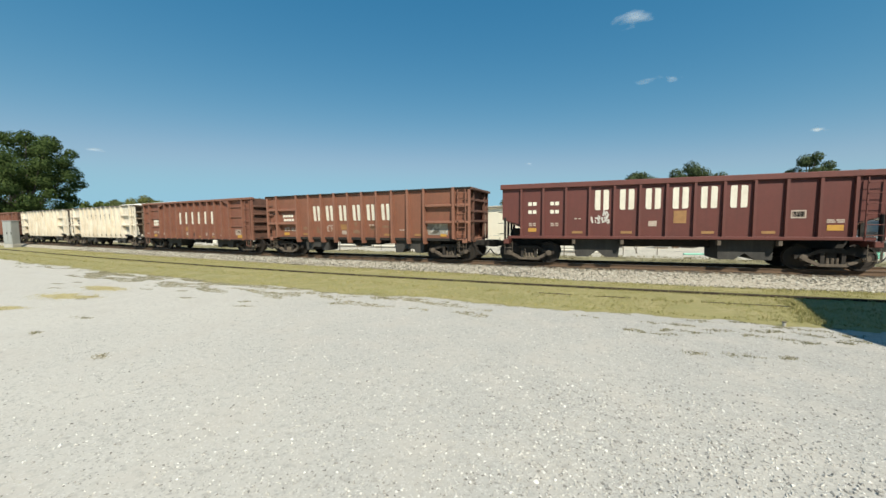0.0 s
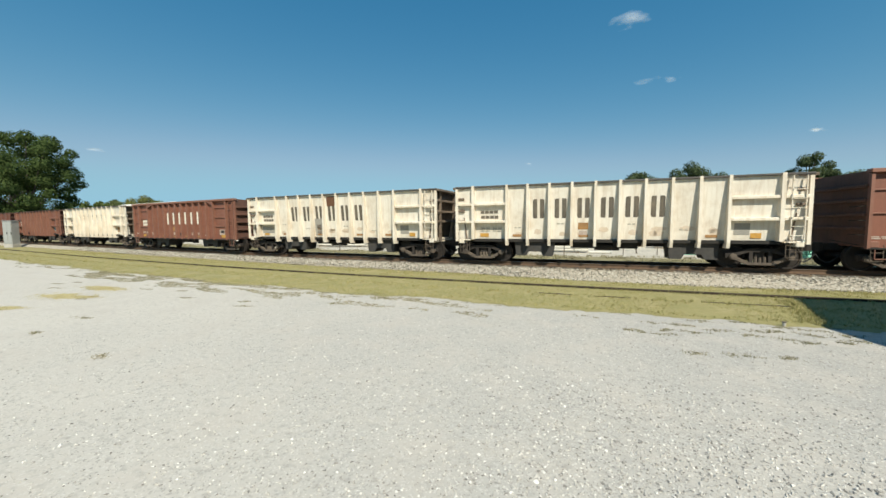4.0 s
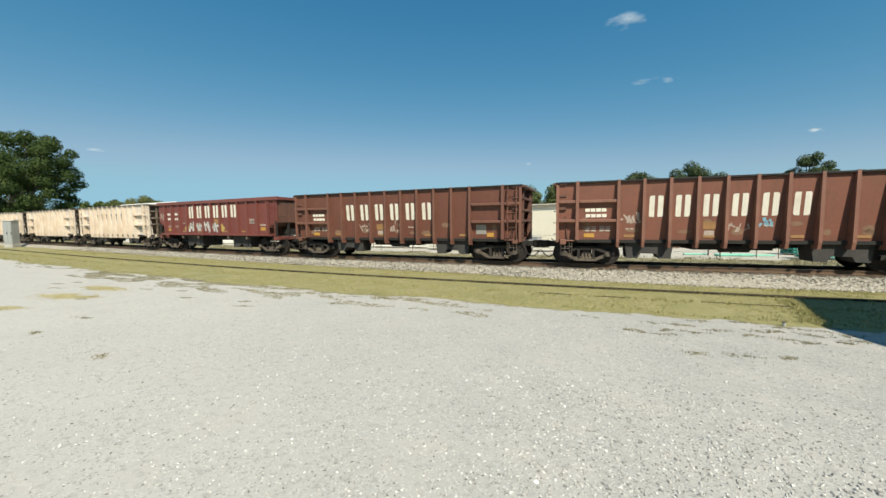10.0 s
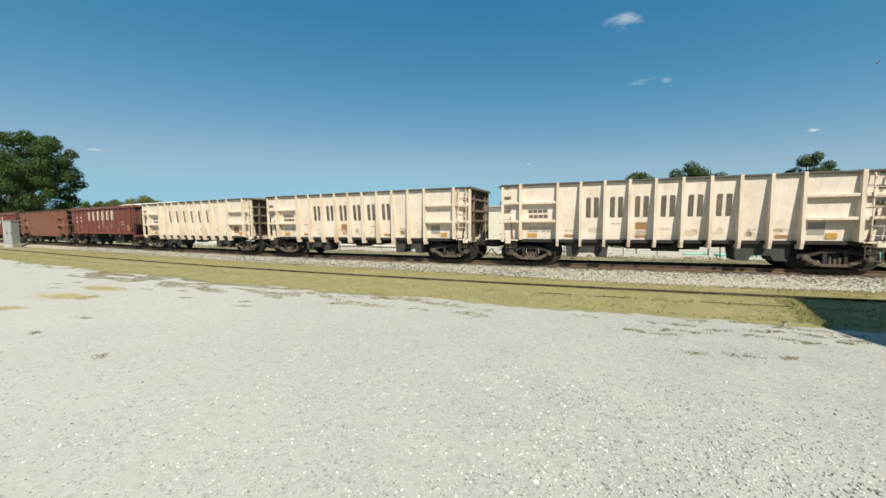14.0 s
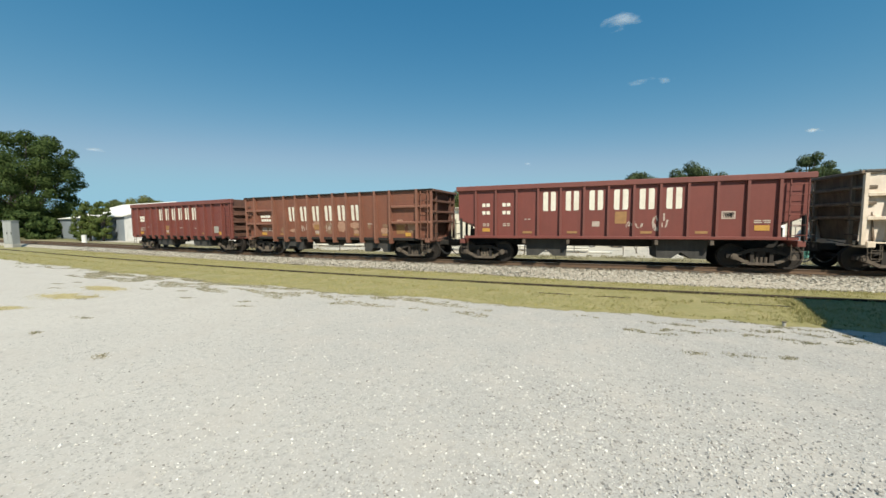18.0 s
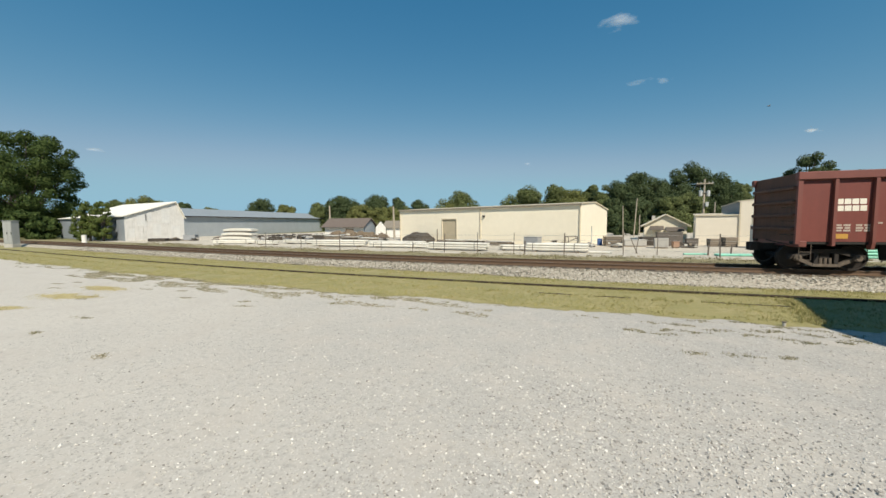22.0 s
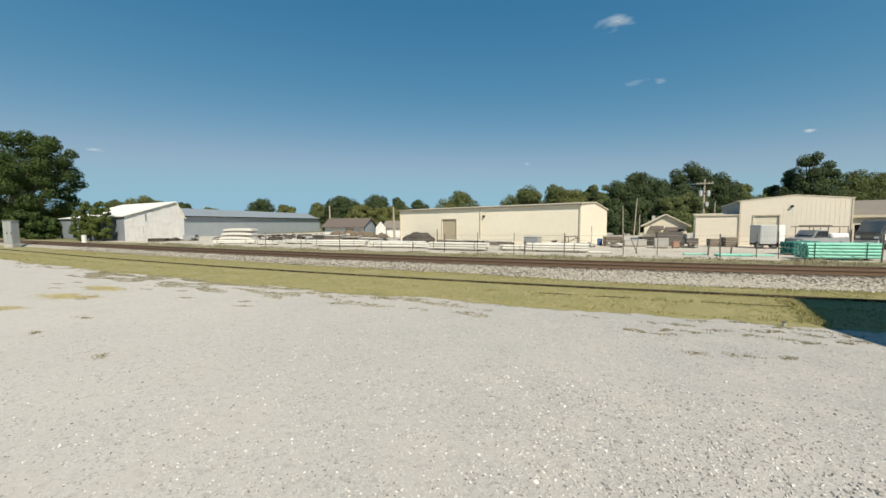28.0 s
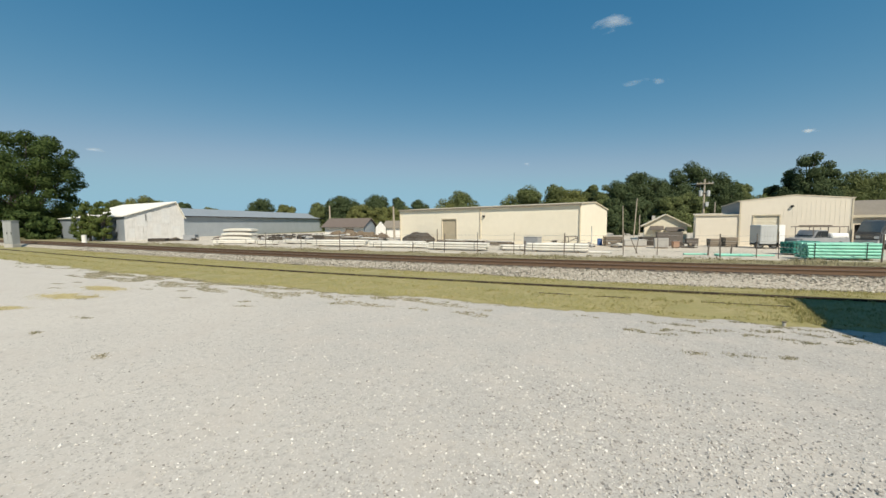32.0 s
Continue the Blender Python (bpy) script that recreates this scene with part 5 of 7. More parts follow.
M["spray_white"] = material("white_spray_paint", (0.62, 0.60, 0.56), (0.40, 0.36, 0.33), 4.0, 0.6)
M["spray_blue"] = material("blue_spray_paint", (0.18, 0.36, 0.46), (0.26, 0.42, 0.48), 4.0, 0.6)
M["spray_gold"] = material("gold_spray_paint", (0.50, 0.36, 0.11), (0.40, 0.27, 0.09), 4.0, 0.6)
M["grey_patch"] = material("grey_touch_up_paint", (0.36, 0.34, 0.30), (0.30, 0.28, 0.25), 3.0, 0.7)
M["rust"] = material("rust_patch", (0.16, 0.075, 0.035), (0.11, 0.05, 0.03), 5.0, 0.85)
for n_car, (car, _) in enumerate(train):
    rng = random.Random(40 + n_car)
    kind_ob = KINDS[n_car]
    kind = "gondola" if kind_ob in (brown_car, white_car) else "hopper"
    if kind_ob is band_car:
        kind = "flush"
    pale = kind_ob is white_car
    ink = M["bar_g"] if pale else M["bar_w"]
    bays = [-4.25 + 0.9444 * (k + 0.5) for k in range(9)] if kind == "gondola" else [-4.3 + 0.95 * k for k in range(10)]
    if kind_ob is red_car:
        bays = [-5.75 + 0.9583 * (k + 0.5) for k in range(12)]
        for k, zz in ((0, 2.78), (0, 2.42), (1, 2.78), (1, 2.42)):
            stencil(car, kind, bays[k], zz, 0.36, 0.22, 1, M["letter_w"])
        stencil(car, kind, bays[0], 1.85, 0.3, 0.16, 2, ink)
        stencil(car, kind, bays[1], 1.85, 0.32, 0.16, 2, ink)
        reflector(car, kind, bays[0], 1.62, 0.36, 0.16)
        for k in (2, 4, 7, 9):
            reflector(car, kind, bays[k], 1.48, 0.42, 0.10, M["ochre"])
        stencil(car, kind, bays[2], 2.05, 0.25, 0.07, 1, ink)
        stencil(car, kind, bays[11], 1.9, 0.5, 0.14, 2, ink)
        reflector(car, kind, bays[11], 1.7, 0.46, 0.2)
        patch(car, kind, bays[10] - 0.1, 2.25, 0.45, 0.3, M["bar_w"], "sign_plate")
        patch(car, kind, bays[10] - 0.1, 2.2, 0.36, 0.2, M["under"], "sign_face")
        patch(car, kind, bays[5], 1.9, 0.3, 0.22, M["bar_w"], "route_card")
        patch(car, kind, bays[6], 2.3, 0.44, 0.5, M["ochre"])
    elif kind_ob is band_car:
        bays = [-3.909 + 0.7818 * k for k in range(11)]
        number_block(car, kind, -4.98, 2.3, M["letter_w"])
        stencil(car, kind, -5.25, 1.42, 0.4, 0.18, 2, ink)
        stencil(car, kind, -4.72, 1.42, 0.36, 0.18, 2, ink)
        stencil(car, kind, -6.2, 1.3, 0.5, 0.12, 2, ink)
        reflector(car, kind, -5.2, 1.18, 0.4, 0.17)
        reflector(car, kind, 5.2, 1.2, 0.45, 0.2)
        patch(car, kind, 5.05, 1.55, 0.55, 0.36, M["bar_w"], "sign_plate")
        patch(car, kind, 5.05, 1.5, 0.44, 0.2, M["under"], "sign_face")
        for k in (0, 7, 8):
            stencil(car, kind, bays[k], 1.32, 0.3, 0.2, 2, ink)
        for k in (2, 6, 8):
            reflector(car, kind, bays[k], 1.1, 0.44, 0.1, M["ochre"])
        patch(car, kind, bays[4], 1.78, 0.46, 0.32, M["ochre"])
        patch(car, kind, bays[4], 1.36, 0.36, 0.22, M["bar_w"], "route_card")
        reflector(car, kind, bays[4], 1.08, 0.44, 0.08, M["ochre"])
        patch(car, kind, bays[5] + 0.02, 1.3, 0.2, 0.2, M["under"])
        patch(car, kind, bays[5] + 0.05, 1.6, 0.14, 0.16, M["ochre"])
        stencil(car, kind, bays[9] + 0.1, 1.18, 0.3, 0.08, 1, ink)
    else:
        wide = -5.05 if kind == "gondola" else -4.99
        number_block(car, kind, wide - 0.05, 2.5 if kind == "gondola" else 2.62, M["letter_g"] if pale else M["letter_w"])
        stencil(car, kind, wide - 0.25, 1.72, 0.42, 0.28, 3, ink)
        stencil(car, kind, wide + 0.32, 1.72, 0.42, 0.28, 3, ink)
        reflector(car, kind, wide - 0.3, 1.38, 0.42, 0.17)
        reflector(car, kind, 5.2, 1.4, 0.34, 0.2)
        patch(car, kind, 4.75, 1.78, 0.5, 0.45, M["grey_patch"] if rng.random() < 0.6 else M["ochre"])
        for k in (0, 3, 6, 8):
            if rng.random() < 0.75:
                reflector(car, kind, bays[k] + rng.uniform(-0.05, 0.05), 1.33, 0.4, 0.11, M["ochre"])
        for k in (0, 2, 5, 7):
            if rng.random() < 0.7:
                stencil(car, kind, bays[k], 1.6 + rng.uniform(-0.1, 0.3), 0.3, 0.08, 1, ink)
        patch(car, kind, bays[3], 1.85, 0.42, 0.3, M["ochre"])
        patch(car, kind, bays[3], 1.5, 0.34, 0.22, M["bar_w"], "route_card")
    if not pale and kind == "gondola":
        for k in (2, 4):
            if rng.random() < 0.6:
                scrawl(car, kind, bays[k], 1.75, 0.6, 0.6, M["bar_w"], n_car * 9 + k, 12, 0.03)
a_car = train[0][0]
scrawl(a_car, "hopper", -2.4, 2.1, 0.8, 0.55, M["spray_white"], 3, 22, 0.035)
b_car = train[1][0]
patch(b_car, "gondola", 4.9, 1.9, 1.1, 0.62, M["grey_patch"])
scrawl(b_car, "gondola", 4.85, 1.65, 1.1, 0.5, M["spray_white"], 5, 16, 0.05)
e_car = train[4][0]
patch(e_car, "gondola", 0.0, 3.45, 0.6, 0.55, M["rust"], "rust_patch")
patch(e_car, "gondola", -0.95, 2.2, 0.72, 1.0, M["grey_patch"])
patch(e_car, "gondola", -6.2, 1.72, 0.5, 0.4, M["grey_patch"])
patch(e_car, "gondola", -5.2, 1.78, 1.0, 0.45, M["grey_patch"])
h_car = train[7][0]
scrawl(h_car, "gondola", 4.7, 1.65, 0.8, 0.45, M["spray_blue"], 8, 18, 0.06)
scrawl(h_car, "gondola", 0.95, 1.85, 0.55, 0.4, M["spray_blue"], 9, 12, 0.05)
scrawl(h_car, "gondola", -3.8, 2.2, 0.7, 0.8, M["bar_w"], 10, 16, 0.04)
j_car = train[9][0]


def blob(car, kind, x, z, rx, rz, mat, seed, lift, spikes=0.0):
    """One flat patch of spray paint with a lobed outline."""
    bm = bmesh.new()
    ring = []
    for k in range(40):
        a = 2 * math.pi * k / 40
        r = 1 + 0.22 * noise.noise((1.5 * math.cos(a) + seed, 1.5 * math.sin(a), 0)) + spikes * (0.5 + 0.5 * math.cos(7 * a + seed))
        px_, pz = x + rx * r * math.cos(a), min(max(z + rz * r * math.sin(a), 1.27), 2.5)
        ring.append(bm.verts.new((px_, panel_y(kind, pz) - lift, pz)))
    bm.faces.new(ring)
    part("spray_paint", bm, mat, car)


M["tan_dust"] = material("tan_rust_bloom", (0.60, 0.49, 0.37), (0.66, 0.55, 0.44), 3.0, 0.8)
M["dust"] = material("caked_dust", (0.27, 0.165, 0.105), (0.20, 0.115, 0.072), 3.0, 0.9)
for n_car, (car, _) in enumerate(train):
    rng = random.Random(900 + n_car)
    if KINDS[n_car] is brown_car:
        for _ in range(15):
            blob(car, "gondola", rng.choice((-5.05, 5.05, 0.0)) + rng.uniform(-0.5, 0.5) if rng.random() < 0.4 else -4.25 + 0.9444 * (rng.randrange(9) + 0.5) + rng.uniform(-0.15, 0.15), rng.uniform(1.35, 1.95), rng.uniform(0.08, 0.24), rng.uniform(0.06, 0.16), M["dust"], rng.uniform(0, 50), 0.0045, 0.12)
    if KINDS[n_car] is white_car:
        for _ in range(12):
            blob(car, "gondola", -4.25 + 0.9444 * (rng.randrange(9) + 0.5) + rng.uniform(-0.15, 0.15), rng.uniform(1.3, 1.6), rng.uniform(0.1, 0.28), rng.uniform(0.05, 0.14), M["tan_dust"], rng.uniform(0, 50), 0.0045, 0.1)
M["pale_rust"] = material("faded_pink_primer", (0.44, 0.27, 0.19), (0.33, 0.18, 0.12), 5.0, 0.85)
for k, (x, z, rx, rz) in enumerate(((-0.94, 1.8, 0.3, 0.22), (0.9, 1.72, 0.3, 0.28), (1.85, 1.8, 0.33, 0.17), (1.9, 1.42, 0.2, 0.1), (3.75, 1.5, 0.22, 0.16), (4.75, 1.85, 0.3, 0.2), (5.45, 1.75, 0.26, 0.24), (-2.8, 1.5, 0.3, 0.1))):
    blob(train[14][0], "gondola", x, z, rx, rz, M["pale_rust"], 3.3 * k, 0.0047, 0.14)
M["spray_grey"] = material("grey_spray_paint", (0.20, 0.18, 0.17), (0.13, 0.11, 0.11), 4.0, 0.6)
def stroke(car, kind, x0, z0, x1, z1, w, mat, lift):
    """One broad straight stroke of spray paint."""
    d = Vector((x1 - x0, z1 - z0)).normalized() * w / 2
    n = Vector((-d.y, d.x))
    ring = [(x0 - d.x * 0.6 + n.x * 0.6, z0 - d.y * 0.6 + n.y * 0.6), (x0 - d.x * 0.6 - n.x * 0.6, z0 - d.y * 0.6 - n.y * 0.6), (x0 - n.x, z0 - n.y), (x1 - n.x, z1 - n.y), (x1 + d.x * 0.6 - n.x * 0.6, z1 + d.y * 0.6 - n.y * 0.6), (x1 + d.x * 0.6 + n.x * 0.6, z1 + d.y * 0.6 + n.y * 0.6), (x1 + n.x, z1 + n.y), (x0 + n.x, z0 + n.y)]
    bm = bmesh.new()
    bm.faces.new([bm.verts.new((u, panel_y(kind, v) - lift, v)) for u, v in ring])
    part("spray_paint", bm, mat, car)


rng = random.Random(77)
for k in range(17):
    x = -2.65 + 0.205 * k + rng.uniform(-0.05, 0.05)
    lean = (0.22, -0.14, 0.05, -0.2)[k % 4]
    lo, hi = 1.40 + rng.uniform(0, 0.12), 2.02 + rng.uniform(-0.1, 0.2)
    if k % 3 == 1:
        lo, hi, lean = 1.55 + rng.uniform(0, 0.35), 1.62 + rng.uniform(0, 0.4), 0.3
    wide = rng.uniform(0.13, 0.2)
    stroke(j_car, "hopper", x - lean / 2, lo, x + lean / 2, hi, wide + 0.07, M["spray_grey"], 0.007 + 0.0005 * k)
    stroke(j_car, "hopper", x - lean / 2, lo, x + lean / 2, hi, wide, M["spray_white"], 0.0072 + 0.0005 * k)
for k in range(8):
    for gx, way in ((-2.75, -1), (0.85, 1)):
        z = 1.42 + 0.075 * k
        stroke(j_car, "hopper", gx, 1.6 + 0.02 * k, gx + way * (0.55 - 0.07 * abs(k - 3)), z, 0.09, M["spray_gold"], 0.0055 + 0.0002 * k)
n_red = train[13][0]
scrawl(n_red, "hopper", 1.0, 1.8, 0.6, 0.4, M["bar_w"], 31, 14, 0.028)
scrawl(n_red, "hopper", 1.95, 1.85, 0.6, 0.7, M["bar_w"], 32, 18, 0.03)
scrawl(j_car, "hopper", -6.15, 2.7, 0.5, 0.8, M["bar_w"], 12, 14, 0.035)


# ---- beside the line ----
cab = thing("signal_cabinet", pose(-59.2, 21.15, 0.0, 0, 0, 20), "tall grey steel signal cabinet beside the track", "signal cabinet")
part("plinth", boxed(-0.5, 0.5, -0.42, 0.42, -0.1, 0.4, bevel=0.03), M["concrete"], cab)
part("body", boxed(-0.47, 0.47, -0.38, 0.38, 0.4, 2.9, bevel=0.02), M["steel_box"], cab)
part("roof", boxed(-0.52, 0.52, -0.43, 0.43, 2.9, 3.0, bevel=0.02), M["steel_box"], cab)
for x0, x1 in ((-0.45, -0.02), (0.02, 0.45)):
    d = part("door", boxed(x0, x1, -0.41, -0.383, 0.5, 2.8, bevel=0.008), M["steel_box"], cab)
    part("handle", boxed((x0 + x1) / 2 + 0.2, (x0 + x1) / 2 + 0.25, -0.45, -0.412, 1.5, 1.7), M["under"], d)
bm = bmesh.new()
rod(bm, (0, 0, 0), (0, 0, 1.05), 0.27, 16)
rod(bm, (0, 0, 1.05), (0, 0, 1.12), 0.285, 16)
drum = thing("marker_post", pose(-62.3, 28.9, 0), "short thick white marker post beyond the track", "marker post")
part("body", bm, M["white_wall"], drum)
stub = thing("pipe_stub", pose(4.31, 9.94, 0), "small white capped pipe in the grass edge", "pipe stub")
bm = bmesh.new()
rod(bm, (0, 0, -0.05), (0, 0, 0.09), 0.03, 10)
part("pipe", bm, M["concrete"], stub)
bm = bmesh.new()
rod(bm, (0, 0, 0.09), (0, 0, 0.11), 0.042, 10)
part("cap", bm, M["post"], stub)


# ---- the yard ----
def pipe_bundle(x0, y0, x1, y1, rows, cols, r, mat, label, sag=0.0, bearer=True, group="pipe bundles in the yard", category="pipe bundle"):
    """Straight pipes stacked in rows on timber bearers, tied with straps."""
    a, b = Vector((x0, y0, 0)), Vector((x1, y1, 0))
    length = (b - a).length
    t = thing("pipe_bundle", pose(x0, y0, 0, 0, 0, math.degrees(math.atan2(y1 - y0, x1 - x0))), label, category, group)
    z0 = 0.12 if bearer else 0.015
    rng = random.Random(int(100 * abs(x0)))
    bm = bmesh.new()
    rod(bm, (0, 0, 0), (length, 0, 0), r, 10)
    me = bpy.data.meshes.new("pipe")
    bm.to_mesh(me)
    bm.free()
    me.materials.append(mat)
    for i in range(rows):
        for j in range(cols):
            p = new("pipe", me)
            p.parent = t
            p.location = (rng.uniform(-0.12, 0.12), (j + 0.5) * 2.04 * r, z0 + r + i * 2.03 * r)
    if bearer:
        for x in (0.15 * length, 0.85 * length):
            part("bearer", boxed(x - 0.06, x + 0.06, -0.05, cols * 2.04 * r + 0.05, 0.0, 0.118), M["wood"], t)
        for x in (0.1 * length, 0.8 * length):
            bm = bmesh.new()
            h = z0 + rows * 2.03 * r + 0.006
            box(bm, x - 0.02, x + 0.02, -0.012, -0.006, 0.1, h)
            box(bm, x - 0.02, x + 0.02, -0.012, cols * 2.04 * r + 0.012, h, h + 0.006)
            part("strap", bm, M["under"], t)
    return t


WHITE_PIPES = "bundle of long white plastic pipes on timber bearers"
for x0, y0, x1, y1, rows, cols in ((-25.8, 30.4, -19.7, 30.9, 3, 5), (-18.9, 30.2, -12.9, 30.2, 2, 5), (-12.1, 28.9, -6.8, 28.4, 3, 4), (-6.0, 29.6, -3.9, 29.6, 2, 4),
                                   (-3.7, 29.1, 0.7, 28.7, 3, 4), (-40.9, 31.0, -36.3, 32.8, 2, 4), (-34.4, 31.2, -31.7, 31.7, 2, 3), (-32.9, 33.8, -28.5, 33.6, 2, 5), (-14.6, 42.0, -9.4, 40.2, 2, 4), (-22.0, 33.5, -14.5, 33.2, 2, 5)):
    pipe_bundle(x0, y0, x1, y1, rows, cols, 0.095, M["pvc"], WHITE_PIPES)
pipe_bundle(0.9, 28.7, 2.4, 28.5, 1, 2, 0.08, M["pvc"], "short white pipes lying on the gravel", bearer=False)
for k, (dx, z) in enumerate(((0.0, 0.0), (0.3, 0.62), (0.6, 1.24))):
    t = thing("crate_stack", pose(-50.0 + 0.3 * k, 38.9 + 0.1 * k, z, 0, 0, 10), "white bowed plastic load, one of a stack", "pallet load", "wrapped loads")
    bm = bmesh.new()
    ln = 5.4 - 0.3 * k
    bow = [(ln * q / 12, 0.16 * (1 - (q / 6 - 1) ** 2)) for q in range(13)]
    prism(bm, [(u, 0.1 + 0.5 * b) for u, b in bow] + [(u, 0.42 + b) for u, b in reversed(bow)], "y", 0.0, 1.5)
    bmesh.ops.bevel(bm, geom=[e for e in bm.edges if e.calc_face_angle(0) > 1.0], offset=0.06, segments=2, affect="EDGES")
    part("load", bm, M["pvc"], t)
    part("pallet", boxed(0.1, 5.2 - 0.3 * k, 0.1, 1.4, 0.0, 0.1), M["wood"], t)
TEAL = "stack of pale green plastic pipes strapped on timber"
pipe_bundle(12.53, 26.89, 15.92, 27.22, 5, 5, 0.088, M["teal"], TEAL)
pipe_bundle(13.31, 30.09, 15.30, 31.49, 4, 4, 0.098, M["teal_dark"], "stack of dark green plastic pipes behind the pale ones")
pipe_bundle(8.7, 28.2, 10.7, 28.6, 1, 4, 0.075, M["teal"], "pale green pipes lying on the gravel", bearer=False)
pipe_bundle(7.0, 28.9, 8.5, 29.3, 1, 2, 0.05, M["teal"], "pale green pipes lying on the gravel", bearer=False)
pipe_bundle(10.9, 28.9, 12.0, 29.2, 1, 2, 0.05, M["teal"], "pale green pipes lying on the gravel", bearer=False)

# pallets and lumber before the warehouse
for k, (x, y, w, h) in enumerate(((-14.0, 38.0, 2.4, 0.45), (-11.3, 37.1, 2.2, 0.5), (-8.9, 36.3, 2.6, 0.42), (-3.0, 34.6, 1.8, 0.4), (-26.5, 40.0, 2.6, 0.5), (-29.5, 40.5, 2.2, 0.6), (-33.5, 42.0, 2.5, 0.7), (-36.5, 43.5, 2.0, 0.8))):
    t = thing("pallet", pose(x, y, 0, 0, 0, -19 + 4 * (k % 3)), "weathered pallet load with pale boards on top", "pallet", "pallets in the yard")
    for z in (0.0, h - 0.16):
        for q in (0.0, 0.45, 0.9):
            part("board", boxed(0, w, q, q + 0.22, z + 0.08, z + 0.11), M["wood"], t)
        for xx in (0.05, w / 2 - 0.05, w - 0.15):
            part("block", boxed(xx, xx + 0.1, 0.0, 1.12, z, z + 0.078), M["wood"], t)
    part("load", boxed(0.08, w - 0.08, 0.05, 1.05, 0.112, h - 0.162), M["soil"] if k % 2 else M["wood"], t)
    part("sheet", boxed(0.0, w, 0.0, 1.1, h - 0.046, h + 0.03, bevel=0.01), M["pvc"] if k % 3 < 2 else M["concrete"], t)

# wire fence along the yard
fence = thing("yard_fence", Matrix(), "sagging wire fence on thin rusty steel posts", "fence")
posts = [(-27.2, 25.8), (-22.9, 25.6), (-18.74, 25.5), (-15.3, 26.4), (-12.6, 26.8), (-9.9, 27.0), (-7.2, 27.1), (-4.4, 27.0), (-0.84, 26.8), (3.0, 27.6), (5.1, 27.9), (8.5, 27.4), (10.45, 27.7), (11.46, 27.5), (15.3, 26.2), (19.0, 26.2)]
for k, (x, y) in enumerate(posts):
    bm = bmesh.new()
    lean = random.uniform(-0.05, 0.05)
    h = random.uniform(1.45, 1.7)
    rod(bm, (x, y, -0.1), (x + lean, y, h), 0.036 if k % 3 == 2 else 0.024, 7)
    part("post", bm, M["post"], fence)
for (xa, ya), (xb, yb) in zip(posts, posts[1:]):
    bm = bmesh.new()
    for z in (1.4, 1.05, 0.7, 0.35):
        m = ((xa + xb) / 2, (ya + yb) / 2, z - 0.04)
        rod(bm, (xa, ya, z), m, 0.008, 4)
        rod(bm, m, (xb, yb, z), 0.008, 4)
    part("wire", bm, M["mesh_wire"], fence)
for x, y, h in ((-3.65, 27.3, 0.95), (8.3, 29.0, 0.75), (9.9, 30.0, 0.7)):
    t = thing("steel_stake", pose(x, y, 0), "short rusty steel stake in the ground", "stake", "stakes")
    bm = bmesh.new()
    rod(bm, (0, 0, -0.1), (0.04, 0, h), 0.05, 7)
    part("stake", bm, M["post"], t)
t = thing("leaning_stake", pose(4.0, 29.2, 0), "two thin leaning stakes crossed in the yard", "stake", "stakes")
bm = bmesh.new()
rod(bm, (-0.35, 0, 1.1), (0.12, 0, -0.05), 0.03, 6)
rod(bm, (0.16, 0, 1.25), (0.0, 0.1, -0.05), 0.03, 6)
part("stake", bm, M["post"], t)

# clutter before the buildings
mound = bmesh.new()
bmesh.ops.create_icosphere(mound, subdivisions=4, radius=1.0)
for v in mound.verts:
    v.co = Vector((v.co.x * 2.3, v.co.y * 1.5, max(v.co.z, -0.1) * 1.2)) * (1 + 0.18 * noise.noise(v.co * 1.7) + 0.07 * noise.noise(v.co * 6))
pile = thing("mulch_pile", pose(-18.35, 41.0, 0, 0, 0, -19), "dark brown mound of mulch against the warehouse", "mulch pile")
part("body", mound, M["soil"], pile)
gate = thing("gate_post", pose(-15.9, 40.9, 0), "thin dark post beside the mulch", "post")
bm = bmesh.new()
rod(bm, (0, 0, 0), (0, 0, 1.6), 0.06, 8)
part("post", bm, M["post"], gate)


def crate(x, y, w, d, h, mat, label, category, rot=0.0, slats=0):
    t = thing(category.replace(" ", "_"), pose(x, y, 0, 0, 0, rot), label, category, "clutter in the yard")
    part("base", boxed(0.03, w - 0.03, 0.05, d - 0.05, 0.0, 0.1), M["wood"], t)
    if slats:
        for k in range(slats):
            z = 0.1 + k * (h - 0.1) / slats
            part("slat", boxed(0, w, 0, d, z, z + (h - 0.1) / slats - 0.03, bevel=0.01), mat, t)
        part("core", boxed(0.04, w - 0.04, 0.04, d - 0.04, 0.1, h - 0.04), M["dark"], t)
    else:
        part("body", boxed(0, w, 0, d, 0.1, h, bevel=0.04), mat, t)
        part("lid", boxed(-0.02, w + 0.02, -0.02, d + 0.02, h, h + 0.05, bevel=0.015), mat, t)
    return t


crate(2.6, 37.2, 1.5, 1.2, 0.95, M["wood"], "stack of weathered timber pallets", "pallet stack", 12, 6)
crate(4.1, 36.9, 1.9, 1.0, 0.62, M["concrete"], "pale concrete block row in the yard", "concrete block", 10)
crate(6.2, 35.2, 1.05, 1.0, 0.82, M["concrete"], "pale boxy cooling unit in the yard", "cooling unit", -8)
crate(5.7, 38.2, 1.2, 1.2, 0.9, M["soil"], "dark heap box of scrap", "scrap box", 5, 4)
crate(6.9, 38.0, 2.2, 0.3, 1.35, M["awning"], "brown timber screen before the cream house", "timber screen", 12, 1)
crate(9.3, 38.3, 1.0, 0.4, 0.7, M["awning"], "low dark metal bin beside the workshop", "metal bin", 10)
crate(7.7, 35.6, 0.5, 0.4, 0.55, M["orange"], "small faded orange box", "box", 10)
